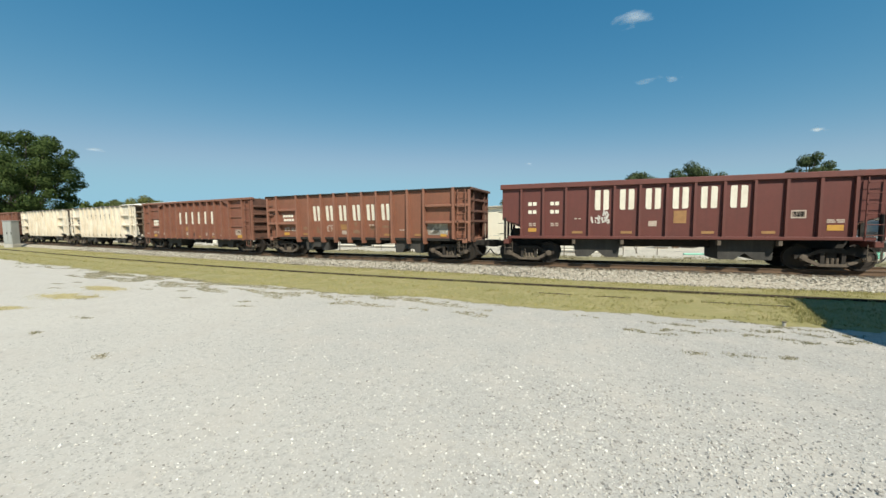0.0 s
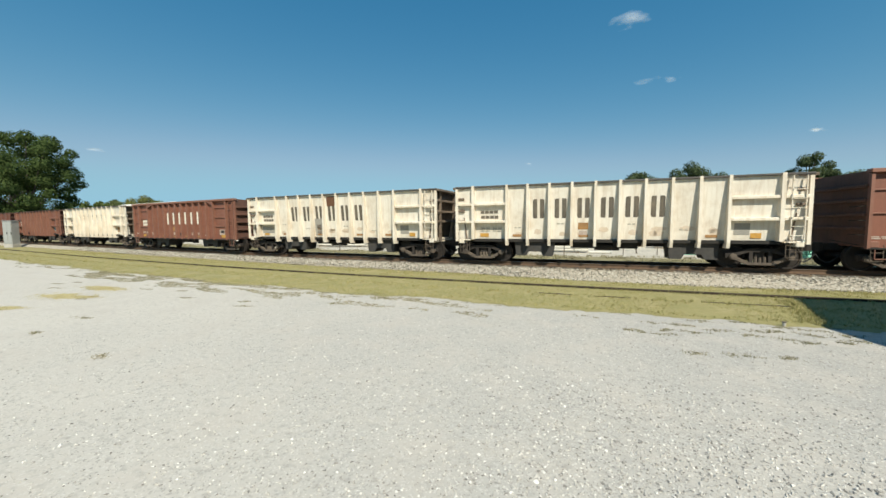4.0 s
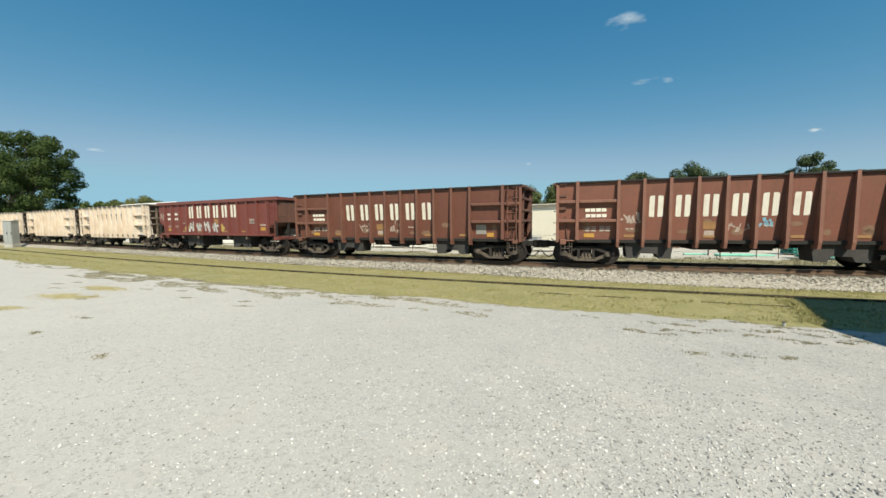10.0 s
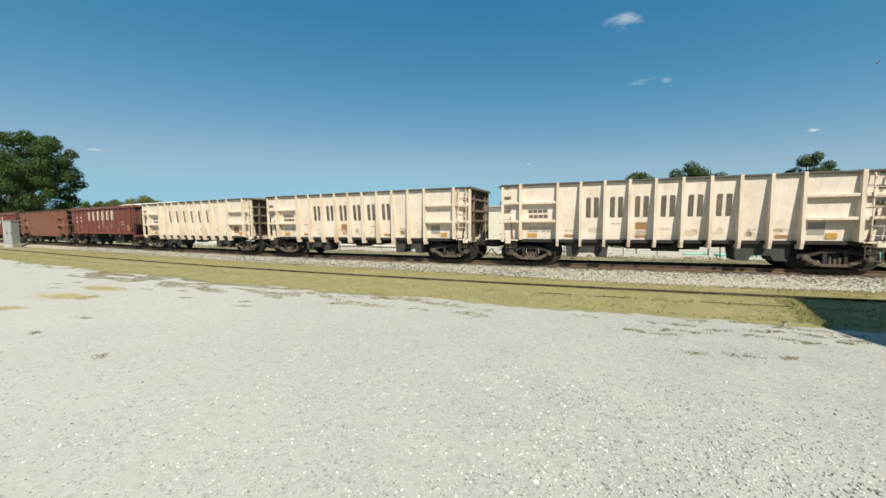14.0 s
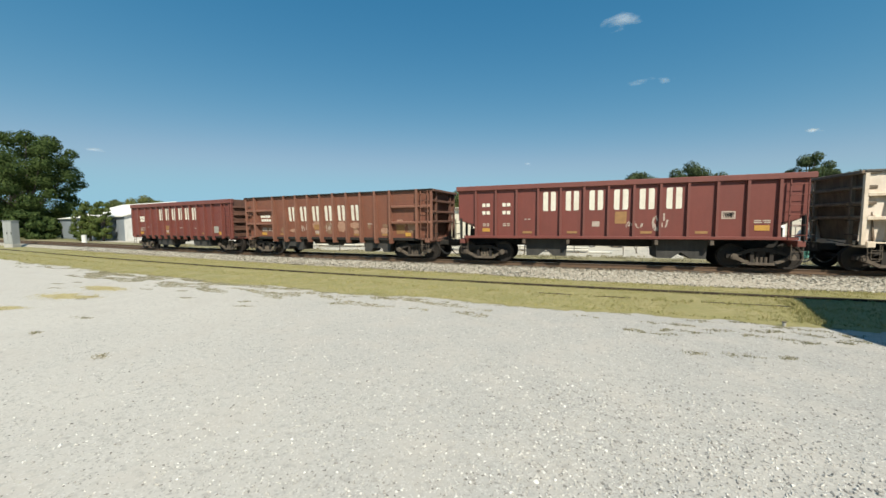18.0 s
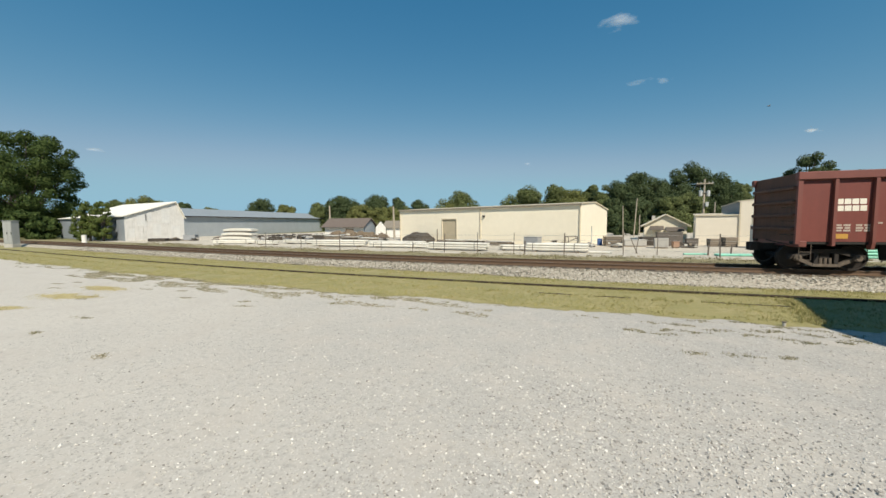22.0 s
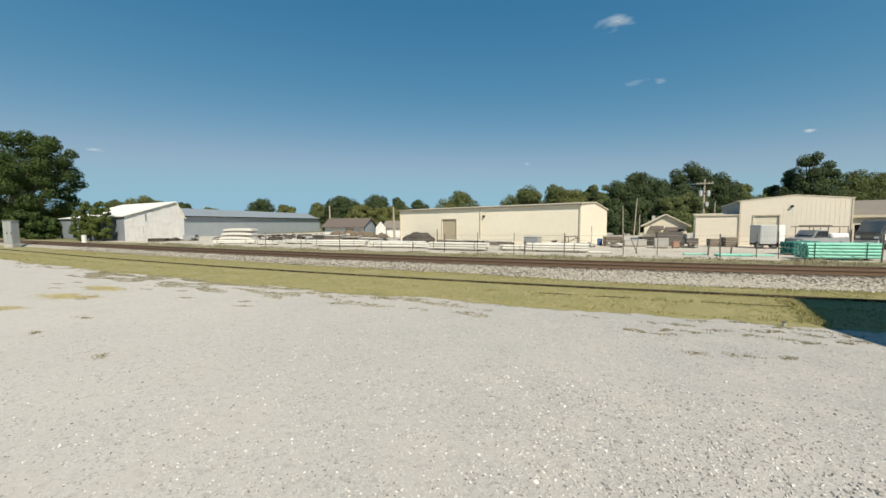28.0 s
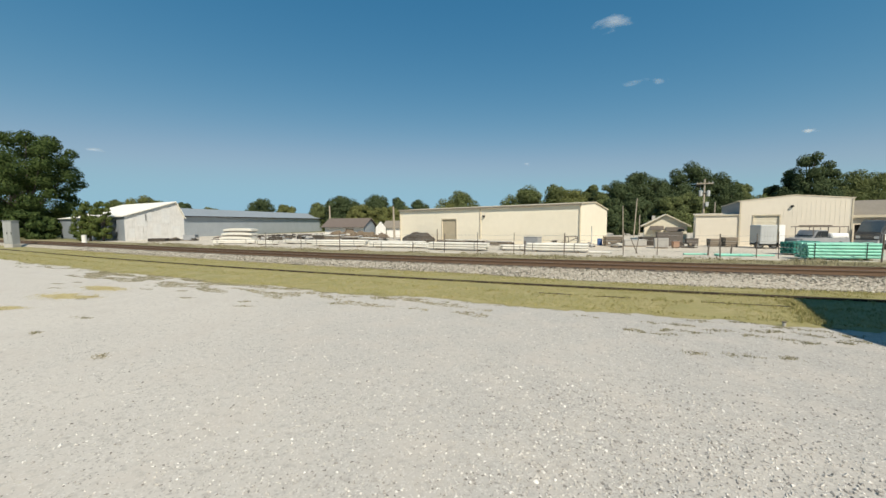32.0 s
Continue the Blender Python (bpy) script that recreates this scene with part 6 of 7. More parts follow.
crate(11.2, 38.6, 0.75, 0.7, 0.75, M["wood"], "brown timber crate by the workshop wall", "crate", 9, 4)
crate(12.2, 38.2, 0.95, 0.8, 0.9, M["wood"], "slatted timber crate by the workshop wall", "crate", 9, 5)
crate(-5.0, 36.6, 1.5, 1.0, 0.85, M["grey_paint"], "blue-grey equipment box before the warehouse", "equipment box", -19)
crate(-41.5, 40.0, 1.8, 1.2, 0.55, M["soil"], "dark scrap heap along the long shed", "scrap box", 50, 3)
crate(-39.6, 43.8, 5.0, 1.2, 0.6, M["soil"], "row of dark scrap along the long shed", "scrap box", 55, 3)
crate(-38.8, 47.0, 2.4, 1.0, 0.7, M["wood"], "weathered timber stack before the house", "timber stack", 10, 4)
crate(-56.9, 33.4, 2.2, 1.2, 0.5, M["soil"], "dark scrap beside the white barn", "scrap box", 30, 3)
crate(-54.8, 36.9, 1.6, 1.2, 0.85, M["grey_paint"], "grey machine beside the white barn", "machine", 30)
crate(-56.0, 35.0, 1.6, 1.0, 0.4, M["soil"], "dark scrap beside the white barn", "scrap box", 30, 3)


def scrap_heap(x, y, w, h, seed, label, dark=False):
    """Loose boards, bars and blocks thrown on a low heap."""
    rng = random.Random(seed)
    t = thing("scrap_heap", pose(x, y, 0, 0, 0, rng.uniform(-25, 40)), label, "scrap heap", "clutter in the yard")
    mats = [M["soil"], M["under"], M["awning"], M["post"]] if dark else [M["soil"], M["wood"], M["concrete"], M["grey_paint"], M["awning"], M["pvc"], M["post"]]
    for k in range(11):
        ln, th = rng.uniform(0.3, 0.9) * w * 0.6, rng.uniform(0.06, 0.22)
        b = part("piece", boxed(-ln / 2, ln / 2, -0.15, 0.15, 0.0, th, bevel=0.01), rng.choice(mats), t)
        b.matrix_local = pose(rng.uniform(-0.4, 0.4) * w, rng.uniform(-0.4, 0.4), rng.uniform(0.0, 0.75) * h * (1 - k / 22), rng.uniform(-8, 8), rng.uniform(-10, 10), rng.uniform(-40, 40))
    part("base", boxed(-w * 0.4, w * 0.4, -0.35, 0.35, 0.0, 0.12, bevel=0.03), M["soil"], t)
    return t


for k, (x, y, w, h) in enumerate(((-56.5, 37.3, 1.9, 0.6), (-54.0, 37.6, 1.8, 0.8), (-51.4, 39.8, 1.6, 0.6), (-44.0, 41.8, 2.0, 0.6), (-42.2, 43.9, 2.0, 0.7), (-40.2, 45.9, 2.0, 0.7), (-38.0, 44.2, 2.2, 0.7), (-36.0, 45.6, 2.4, 0.9), (-33.2, 46.2, 2.2, 0.9), (-30.2, 45.2, 2.4, 0.8), (-27.6, 43.5, 2.2, 0.7), (-24.8, 42.9, 2.0, 0.6),
                                 (-14.8, 40.5, 2.0, 0.45), (-12.3, 39.6, 2.0, 0.5), (-6.8, 37.4, 1.6, 0.5), (-1.8, 36.2, 1.4, 0.7), (1.0, 35.9, 1.2, 0.5), (9.0, 36.6, 1.2, 0.5), (5.2, 37.6, 1.4, 0.7), (3.4, 36.0, 1.2, 0.6))):
    scrap_heap(x, y, w, h, 70 + k, "heap of loose boards, blocks and scrap in the yard")
for k, (x, y, w, h) in enumerate(((-52.5, 48.8, 2.0, 0.8), (-50.2, 49.2, 2.2, 0.9), (-48.2, 49.5, 2.0, 0.8), (-46.4, 49.8, 2.2, 0.9), (-44.3, 50.1, 2.0, 0.9), (-42.3, 50.4, 2.2, 0.8), (-40.5, 50.7, 2.0, 0.9))):
    scrap_heap(x, y, w, h, 170 + k, "dark heap of scrap iron and blocks along the long shed", True)


def brush_pile(x, y, w, h, seed):
    """A ragged heap of cut branches and boards on earth."""
    rng = random.Random(seed)
    t = thing("brush_pile", pose(x, y, 0, 0, 0, rng.uniform(-20, 20)), "ragged brown heap of cut brush and boards", "brush pile", "clutter in the yard")
    bm = bmesh.new()
    bmesh.ops.create_icosphere(bm, subdivisions=3, radius=1.0)
    for v in bm.verts:
        v.co = Vector((v.co.x * w * 0.5, v.co.y * 0.9, max(v.co.z, -0.05) * h * 0.8)) * (1 + 0.3 * noise.noise(v.co * 2.1 + Vector((seed, 0, 0))))
    part("earth", bm, M["brush"], t)
    for _ in range(16):
        bm = bmesh.new()
        a, ln = rng.uniform(-0.5, 0.5) * w, rng.uniform(0.4, 1.1)
        rod(bm, (a, rng.uniform(-0.8, 0.2), 0.2 * h), (a + rng.uniform(-0.6, 0.6), rng.uniform(-0.8, 0.2), min(0.2 * h + ln * 0.7, 1.05 * h)), 0.045, 5, 0.02)
        part("branch", bm, M["brush"] if rng.random() < 0.6 else M["wood"], t)
    return t


M["brush"] = material("cut_brush", (0.20, 0.15, 0.10), (0.13, 0.10, 0.07), 4.0, 0.95, bump=0.8, bump_scale=12)
for k, (x, y, w, h) in enumerate(((-36.4, 49.1, 3.0, 1.5), (-34.4, 49.4, 3.4, 1.7), (-32.3, 49.7, 3.0, 1.5), (-30.9, 50.0, 2.4, 1.2), (-28.9, 50.3, 2.6, 1.0))):
    brush_pile(x, y, w, h, 40 + k)
bluedrum = thing("drum", pose(2.1, 38.6, 0), "blue plastic drum at the warehouse corner", "drum")
bm = bmesh.new()
rod(bm, (0, 0, 0), (0, 0, 0.68), 0.24, 14)
rod(bm, (0, 0, 0.3), (0, 0, 0.34), 0.255, 14)
part("body", bm, M["blue"], bluedrum)
frame_rack = thing("tube_rack", pose(-1.0, 35.2, 0, 0, 0, -19), "dark steel tube frame by the warehouse", "steel frame")
for a, b in (((0, 0, 0), (0, 0, 1.0)), ((1.1, 0, 0), (1.1, 0, 1.0)), ((0, 0, 1.0), (1.1, 0, 1.0)), ((0, 0, 0.4), (1.1, 0, 0.9)), ((0, 0.8, 0), (0, 0.8, 0.9)), ((0, 0, 1.0), (0, 0.8, 0.9))):
    bm = bmesh.new()
    rod(bm, a, b, 0.035, 7)
    part("tube", bm, M["post"], frame_rack)

# poles
def utility_pole(x, y, h, label, arms=True, lean=0.0, r=0.14):
    t = thing("utility_pole", pose(x, y, 0), label, "utility pole", "poles")
    bm = bmesh.new()
    rod(bm, (0, 0, -0.2), (lean, 0, h), r, 10, r * 0.7)
    part("shaft", bm, M["pole"], t)
    if arms:
        part("crossarm", boxed(-0.95, 0.95, -0.22, -0.12, h - 0.62, h - 0.5, bevel=0.01), M["pole"], t)
        for dx in (-0.85, -0.45, 0.45, 0.85):
            bm = bmesh.new()
            rod(bm, (dx, -0.17, h - 0.5), (dx, -0.17, h - 0.3), 0.04, 8, 0.025)
            part("insulator", bm, M["steel"], t)
        for dx in (-0.42, 0.44):
            bm = bmesh.new()
            rod(bm, (dx, -0.1, h - 2.2), (dx, -0.1, h - 1.55), 0.2, 14)
            rod(bm, (dx, -0.1, h - 1.55), (dx, -0.1, h - 1.47), 0.21, 14, 0.15)
            tr = part("transformer", bm, M["steel"], t)
        part("bracket", boxed(-0.35, 0.35, -0.15, -0.08, h - 1.9, h - 1.8), M["under"], t)
        bm = boxed(0.1, 0.45, -0.35, -0.1, h - 3.6, h - 3.0, bevel=0.05)
        part("meter_box", bm, M["steel"], t)
    return t


utility_pole(15.75, 57.5, 7.8, "wooden utility pole with crossarm and two grey transformers")
utility_pole(8.1, 61.9, 5.8, "thin bare leaning wooden pole before the trees", False, 0.35, 0.095)
utility_pole(9.7, 67.8, 3.4, "thin bare wooden pole before the trees", False, 0.0, 0.095)
utility_pole(17.8, 60.2, 4.9, "thin bare wooden pole behind the workshop", False, 0.0, 0.1)
utility_pole(-48.25, 62.6, 6.1, "short bare wooden pole behind the long shed", False, 0.0, 0.2)
utility_pole(-26.2, 49.3, 4.9, "pale wooden pole beside the warehouse", False, -0.1, 0.17)
utility_pole(3.6, 33.2, 3.6, "thin grey steel pole in the yard", False, -0.1, 0.045)


# ---- vehicles ----
def wheel(parent, x, y, r=0.36, w=0.22):
    bm = bmesh.new()
    rod(bm, (x, y - w / 2, r), (x, y + w / 2, r), r, 18)
    wh_ = part("wheel", bm, M["black"], parent)
    bm = bmesh.new()
    rod(bm, (x, y - w / 2 - 0.012, r), (x, y + w / 2 + 0.012, r), r * 0.58, 14)
    part("rim", bm, M["steel"], wh_)


def pickup(x, y, rot):
    t = thing("pickup_truck", pose(x, y, 0, 0, 0, rot), "grey work pickup with ladder rack and white tank", "pickup truck")
    bm = bmesh.new()
    prism(bm, [(0.0, 0.45), (5.2, 0.45), (5.2, 1.0), (2.9, 1.0), (2.9, 1.05), (1.25, 1.05), (0.1, 0.95)], "y", 0, 1.9)
    bmesh.ops.bevel(bm, geom=bm.edges[:], offset=0.04, segments=2, affect="EDGES")
    part("body", bm, M["grey_paint"], t)
    bm = bmesh.new()
    prism(bm, [(1.25, 1.0), (3.0, 1.0), (2.95, 1.66), (1.85, 1.66)], "y", 0.1, 1.8)
    bmesh.ops.bevel(bm, geom=bm.edges[:], offset=0.05, segments=2, affect="EDGES")
    part("cab", bm, M["grey_paint"], t)
    for xs_ in (((1.5, 1.06), (2.12, 1.06), (2.12, 1.6), (1.88, 1.6)), ((2.2, 1.06), (2.9, 1.06), (2.86, 1.6), (2.2, 1.6))):
        bm = bmesh.new()
        prism(bm, list(xs_), "y", 0.06, 0.1)
        part("side_window", bm, M["glass_dark"], t)
    bm = bmesh.new()
    prism(bm, [(1.3, 1.08), (1.36, 1.08), (1.9, 1.6), (1.84, 1.6)], "y", 0.2, 1.7)
    part("windshield", bm, M["glass_dark"], t)
    part("tank", boxed(3.2, 5.1, -0.02, 1.7, 0.95, 1.4, bevel=0.1), M["white_paint"], t)
    part("mirror", boxed(1.5, 1.65, -0.12, 0.02, 1.1, 1.28, bevel=0.02), M["black"], t)
    part("bumper", boxed(-0.1, 0.02, 0.1, 1.8, 0.4, 0.62, bevel=0.03), M["steel"], t)
    part("headlight", boxed(-0.01, 0.03, 0.12, 0.42, 0.72, 0.88, bevel=0.01), M["white_paint"], t)
    for xx in (1.4, 2.95, 4.2, 5.1):
        for yy in (0.15, 1.75):
            bm = bmesh.new()
            rod(bm, (xx, yy, 1.0), (xx, yy, 1.95), 0.03, 6)
            part("rack_post", bm, M["post"], t)
    bm = bmesh.new()
    for yy in (0.15, 0.95, 1.75):
        rod(bm, (0.9, yy, 1.95), (5.15, yy, 1.95), 0.035, 6)
    part("rack_rail", bm, M["post"], t)
    bm = bmesh.new()
    for yy in (0.3, 0.75):
        box(bm, 0.6, 3.6, yy, yy + 0.04, 1.99, 2.09)
    for q in range(9):
        box(bm, 0.8 + 0.33 * q, 0.84 + 0.33 * q, 0.34, 0.75, 2.02, 2.06)
    part("ladder", bm, M["post"], t, "dull metal ladder on the rack")
    for xx in (0.95, 4.2):
        for yy in (0.1, 1.8):
            wheel(t, xx, yy)
    return t


pickup(16.25, 35.75, 20).scale = (0.72, 0.9, 0.92)
tr = thing("box_trailer", pose(14.0, 36.6, 0, 0, 0, 5), "grey enclosed box trailer with an open white door", "trailer")
part("body", boxed(0, 1.15, 0, 1.6, 0.4, 1.95, bevel=0.04), M["steel"], tr)
for q in range(5):
    part("panel_rib", boxed(0.1 + 0.2 * q, 0.13 + 0.2 * q, -0.015, 0.0, 0.5, 1.9), M["steel"], tr)
part("door", boxed(1.2, 1.6, -0.1, -0.04, 0.45, 1.97, bevel=0.01), M["white_paint"], tr)
part("chassis", boxed(0.05, 1.5, 0.0, 1.6, 0.28, 0.4), M["under"], tr)
for x in (0.1, 1.1):
    wheel(tr, x, 0.35, 0.3, 0.2)
van = thing("truck", pose(21.6, 37.2, 0, 0, 0, 20), "dark grey work truck with white lower flank before the low wing", "truck")
bm = bmesh.new()
prism(bm, [(0, 0.45), (5.6, 0.45), (5.6, 2.2), (0.75, 2.25), (0.45, 2.15), (0.12, 1.35), (0.0, 1.25)], "y", 0, 1.8)
bmesh.ops.bevel(bm, geom=bm.edges[:], offset=0.06, segments=2, affect="EDGES")
part("body", bm, M["dark_paint"], van)
bm = bmesh.new()
prism(bm, [(0.08, 1.38), (0.16, 1.36), (0.5, 2.12), (0.42, 2.12)], "y", 0.12, 1.68)
part("windshield", bm, M["pale_glass"], van)
for xs_ in (((0.5, 1.4), (1.25, 1.4), (1.25, 2.05), (0.78, 2.05)), ((1.35, 1.4), (2.2, 1.4), (2.2, 2.05), (1.35, 2.05)), ((2.4, 1.4), (3.3, 1.4), (3.3, 2.05), (2.4, 2.05))):
    bm = bmesh.new()
    prism(bm, list(xs_), "y", -0.02, 0.0)
    part("side_window", bm, M["pale_glass"], van)
part("white_flank", boxed(0.25, 4.2, -0.03, -0.002, 0.75, 1.2, bevel=0.01), M["white_paint"], van)
part("bumper", boxed(-0.14, 0.0, 0.06, 1.74, 0.42, 0.72, bevel=0.03), M["steel"], van)
for y in (0.12, 1.38):
    part("headlight", boxed(-0.03, 0.02, y, y + 0.3, 0.85, 1.05, bevel=0.01), M["white_paint"], van)
part("mirror", boxed(0.5, 0.62, -0.25, -0.04, 1.5, 1.85, bevel=0.02), M["black"], van)
bm = bmesh.new()
for yy in (0.2, 1.6):
    rod(bm, (1.0, yy, 2.32), (5.4, yy, 2.32), 0.03, 6)
part("roof_rail", bm, M["post"], van)
for x in (0.95, 4.5):
    wheel(van, x, 0.05, 0.4)
    wheel(van, x, 1.75, 0.4)

# ---- the depot whose shadow falls across the verge ----
depot = thing("depot", pose(7.77, 11.07, 0, 0, 0, 4), "plain closed railway depot with overhanging gable roof beside the lot", "depot")
part("wall", boxed(0.7, 17.0, -9.2, -0.8, 0, 3.2), M["beige"], depot)
for x in (0.7, 16.8):
    gable_end(depot, M["beige"], [(-9.2, 3.2), (-0.8, 3.2), (-5.0, 5.05)], x, x + 0.2)
roof_slab(depot, M["shingle"], 0.0, 17.7, (0.0, 3.0), (-5.0, 5.2), 0.1)
roof_slab(depot, M["shingle"], 0.0, 17.7, (-5.0, 5.2), (-10.0, 3.0), 0.1)


# ---- small growth and loose stones ----
def tufts(name, spots, mat, label, height, spread, blades, seed, category):
    """Blades of grass gathered in tufts, all in one mesh."""
    rng = np.random.default_rng(seed)
    spots = np.repeat(np.array(spots), blades, axis=0)
    n = len(spots)
    base = spots + np.concatenate([rng.normal(0, spread, (n, 2)), np.zeros((n, 1))], 1)
    a = rng.uniform(0, 2 * math.pi, n)
    w = rng.uniform(0.004, 0.012, n) * (height / 0.06) ** 0.5
    side = np.stack([np.cos(a) * w, np.sin(a) * w, np.zeros(n)], 1)
    tip = base + np.stack([rng.normal(0, 0.5, n) * height, rng.normal(0, 0.5, n) * height, rng.uniform(0.5, 1.3, n) * height], 1)
    v = np.stack([base - side, base + side, tip], 1).reshape(-1, 3)
    ob = mesh_part(name, v.tolist(), np.arange(3 * n).reshape(-1, 3).tolist(), mat, kind="stuff")
    return tagged(ob, label, category)


def stones(name, spots, sizes, mat, label, seed, category):
    """Angular loose stones, all in one mesh."""
    rng = np.random.default_rng(seed)
    n = len(spots)
    unit = np.array([(1, 0, 0), (0, 1, 0), (-1, 0, 0), (0, -1, 0), (0, 0, 1), (0, 0, -0.6)], float)
    tri = np.array([(0, 1, 4), (1, 2, 4), (2, 3, 4), (3, 0, 4), (1, 0, 5), (2, 1, 5), (3, 2, 5), (0, 3, 5)])
    v = unit[None] * rng.uniform(0.55, 1.25, (n, 6, 3)) + rng.normal(0, 0.22, (n, 6, 3))
    a = rng.uniform(0, 2 * math.pi, n)
    c, s = np.cos(a), np.sin(a)
    x, y = v[..., 0] * c[:, None] - v[..., 1] * s[:, None], v[..., 0] * s[:, None] + v[..., 1] * c[:, None]
    v = np.stack([x, y, v[..., 2] * 0.7], -1) * np.array(sizes)[:, None, None] + np.array(spots)[:, None, :]
    f = (tri[None] + 6 * np.arange(n)[:, None, None]).reshape(-1, 3)
    ob = mesh_part(name, v.reshape(-1, 3).tolist(), f.tolist(), mat, kind="stuff")
    return tagged(ob, label, category)


def stone_material(name, stops):
    m = bpy.data.materials.new(name)
    m.use_nodes = True
    n, l = m.node_tree.nodes, m.node_tree.links
    geo, ramp = n.new("ShaderNodeNewGeometry"), n.new("ShaderNodeValToRGB")
    ramp.color_ramp.elements[0].color, ramp.color_ramp.elements[1].color = (*stops[0], 1), (*stops[-1], 1)
    for k, c in enumerate(stops[1:-1]):
        ramp.color_ramp.elements.new((k + 1) / (len(stops) - 1)).color = (*c, 1)
    l.new(geo.outputs["Random Per Island"], ramp.inputs[0])
    l.new(ramp.outputs[0], n["Principled BSDF"].inputs["Base Color"])
    n["Principled BSDF"].inputs["Roughness"].default_value = 0.9
    return m


M["lot_stone"] = stone_material("limestone_chips", [(0.16, 0.15, 0.138), (0.36, 0.34, 0.31), (0.48, 0.455, 0.415), (0.68, 0.655, 0.61)])
M["bed_stone"] = stone_material("ballast_stones", [(0.085, 0.078, 0.06), (0.235, 0.215, 0.175), (0.36, 0.33, 0.272), (0.60, 0.565, 0.49)])
M["weed"] = stone_material("dry_weeds", [(0.14, 0.13, 0.07), (0.22, 0.20, 0.115), (0.34, 0.30, 0.19)])
M["verge_blade"] = stone_material("verge_grass_blades", [(0.215, 0.205, 0.07), (0.27, 0.25, 0.088), (0.335, 0.295, 0.12), (0.43, 0.375, 0.19)])

rng = np.random.default_rng(5)
spots, sizes = [], []
while len(spots) < 24000:
    d, a = 2.4 + 9.0 * rng.random() ** 1.5, rng.uniform(-1.35, 0.62)
    x, y = d * math.sin(a), d * math.cos(a)
    if y > 9.4 or rng.random() > 0.45 + 0.55 * (a + 1.35) / 1.97:
        continue
    spots.append((x, y, 0.002))
    sizes.append(0.005 + 0.014 * rng.random() ** 2.2)
while len(spots) < 25800:
    d, a = 2.3 + 3.6 * rng.random(), rng.uniform(-0.25, 0.66)
    spots.append((d * math.sin(a), d * math.cos(a), 0.002))
    sizes.append(0.010 + 0.016 * rng.random() ** 2)
while len(spots) < 28200:
    d, a = 2.3 + 2.9 * rng.random(), 0.66 - 0.75 * rng.random() ** 1.5
    k = 0.008 + 0.011 * rng.random() ** 1.8
    spots.append((d * math.sin(a), d * math.cos(a), 0.3 * k))
    sizes.append(k)
stones("loose_gravel", spots, sizes, M["lot_stone"], "loose limestone chips scattered over the lot", 6, "gravel")

spots, sizes = [], []
profile_off, profile_z = [-1.9, -1.35, -0.3, 0.2, 3.0], [0.02, 0.03, 0.19, 0.255, 0.255]
for _ in range(15000):
    s = 14 - 60 * rng.random() ** 1.4
    off = rng.uniform(float(np.interp(s, *BALLAST_TOE)) - 0.1, 0.35) if rng.random() < 0.9 else rng.uniform(0.85, 2.2)
    spots.append(on_line(s, off, float(np.interp(off, profile_off, profile_z)) + rng.uniform(0, 0.02)))
    sizes.append(0.02 + 0.035 * rng.random())
stones("ballast_stones", spots, sizes, M["bed_stone"], "pale and grey crushed ballast stones along the track", 7, "ballast")

spots = []
for _ in range(26000):
    s = 13 - 60 * rng.random() ** 1.5
    off = rng.uniform(-6.55, float(np.interp(s, *BALLAST_TOE)) + 0.05)
    if noise.noise((s * 0.5, off * 0.8, 4.0)) < -0.28:
        continue
    spots.append(on_line(s, off, 0.02))
tufts("verge_grass", spots, M["verge_blade"], "short mown grass, yellow-green and patchy", 0.05, 0.03, 5, 8, "grass")

spots = []
for _ in range(1500):
    s = 12 - 60 * rng.random() ** 1.3
    off = -3.35 + rng.normal(0, 0.12) if rng.random() < 0.5 else -4.79 + rng.normal(0, 0.15)
    spots.append(on_line(s, off, 0.02))
for _ in range(260):   # taller fringe beside the depot's shade
    k = rng.random()
    spots.append((5.62 - 0.6 * k ** 1.3 + rng.normal(0, 0.14), 13.0 - 2.75 * k + rng.normal(0, 0.1), 0.02))
tufts("siding_grass", spots, M["verge_blade"], "taller grass growing along the siding rails", 0.10, 0.04, 7, 9, "grass")

# weeds that creep out over the gravel
spots = []
NEAR_WEEDS = ((2.3, 9.3), (1.8, 8.8), (1.8, 8.5), (2.3, 8.8), (2.9, 9.1), (3.3, 8.9), (3.6, 9.3), (3.9, 8.8), (4.2, 8.7), (4.2, 9.8), (4.5, 9.3), (3.9, 9.4), (5.2, 9.5), (5.1, 9.1), (4.8, 8.9), (2.0, 7.4), (2.7, 7.5), (3.4, 7.6), (1.1, 8.6), (1.3, 8.5))
FAR_WEEDS = ((-19.4, 8.7), (-20.9, 10.1), (-19.8, 8.2), (-18.4, 7.6), (-11.8, 5.3), (-11.1, 4.2), (-8.0, 3.8), (-22.4, 11.1), (-14.9, 6.7), (-13.1, 8.7), (-9.4, 8.1), (-8.9, 7.6), (-11.7, 7.9), (-12.4, 9.3), (-11.8, 9.7), (-10.8, 9.5), (-38.3, 13.2), (-36.4, 13.4), (-33.4, 13.9), (-28.9, 12.1), (-29.7, 11.0), (-14.7, 8.5))
for row, long, count in ((NEAR_WEEDS, 0.17, 16), (FAR_WEEDS, 0.13, 16)):
    for x, y in row:
        run, ang = long * 0.09 * math.hypot(x, y) * rng.uniform(0.5, 1.2), rng.uniform(-0.2, 0.35)
        for _ in range(count):
            u = rng.normal(0, run)
            spots.append((x + u, y + u * ang + rng.normal(0, 0.045), 0.0))
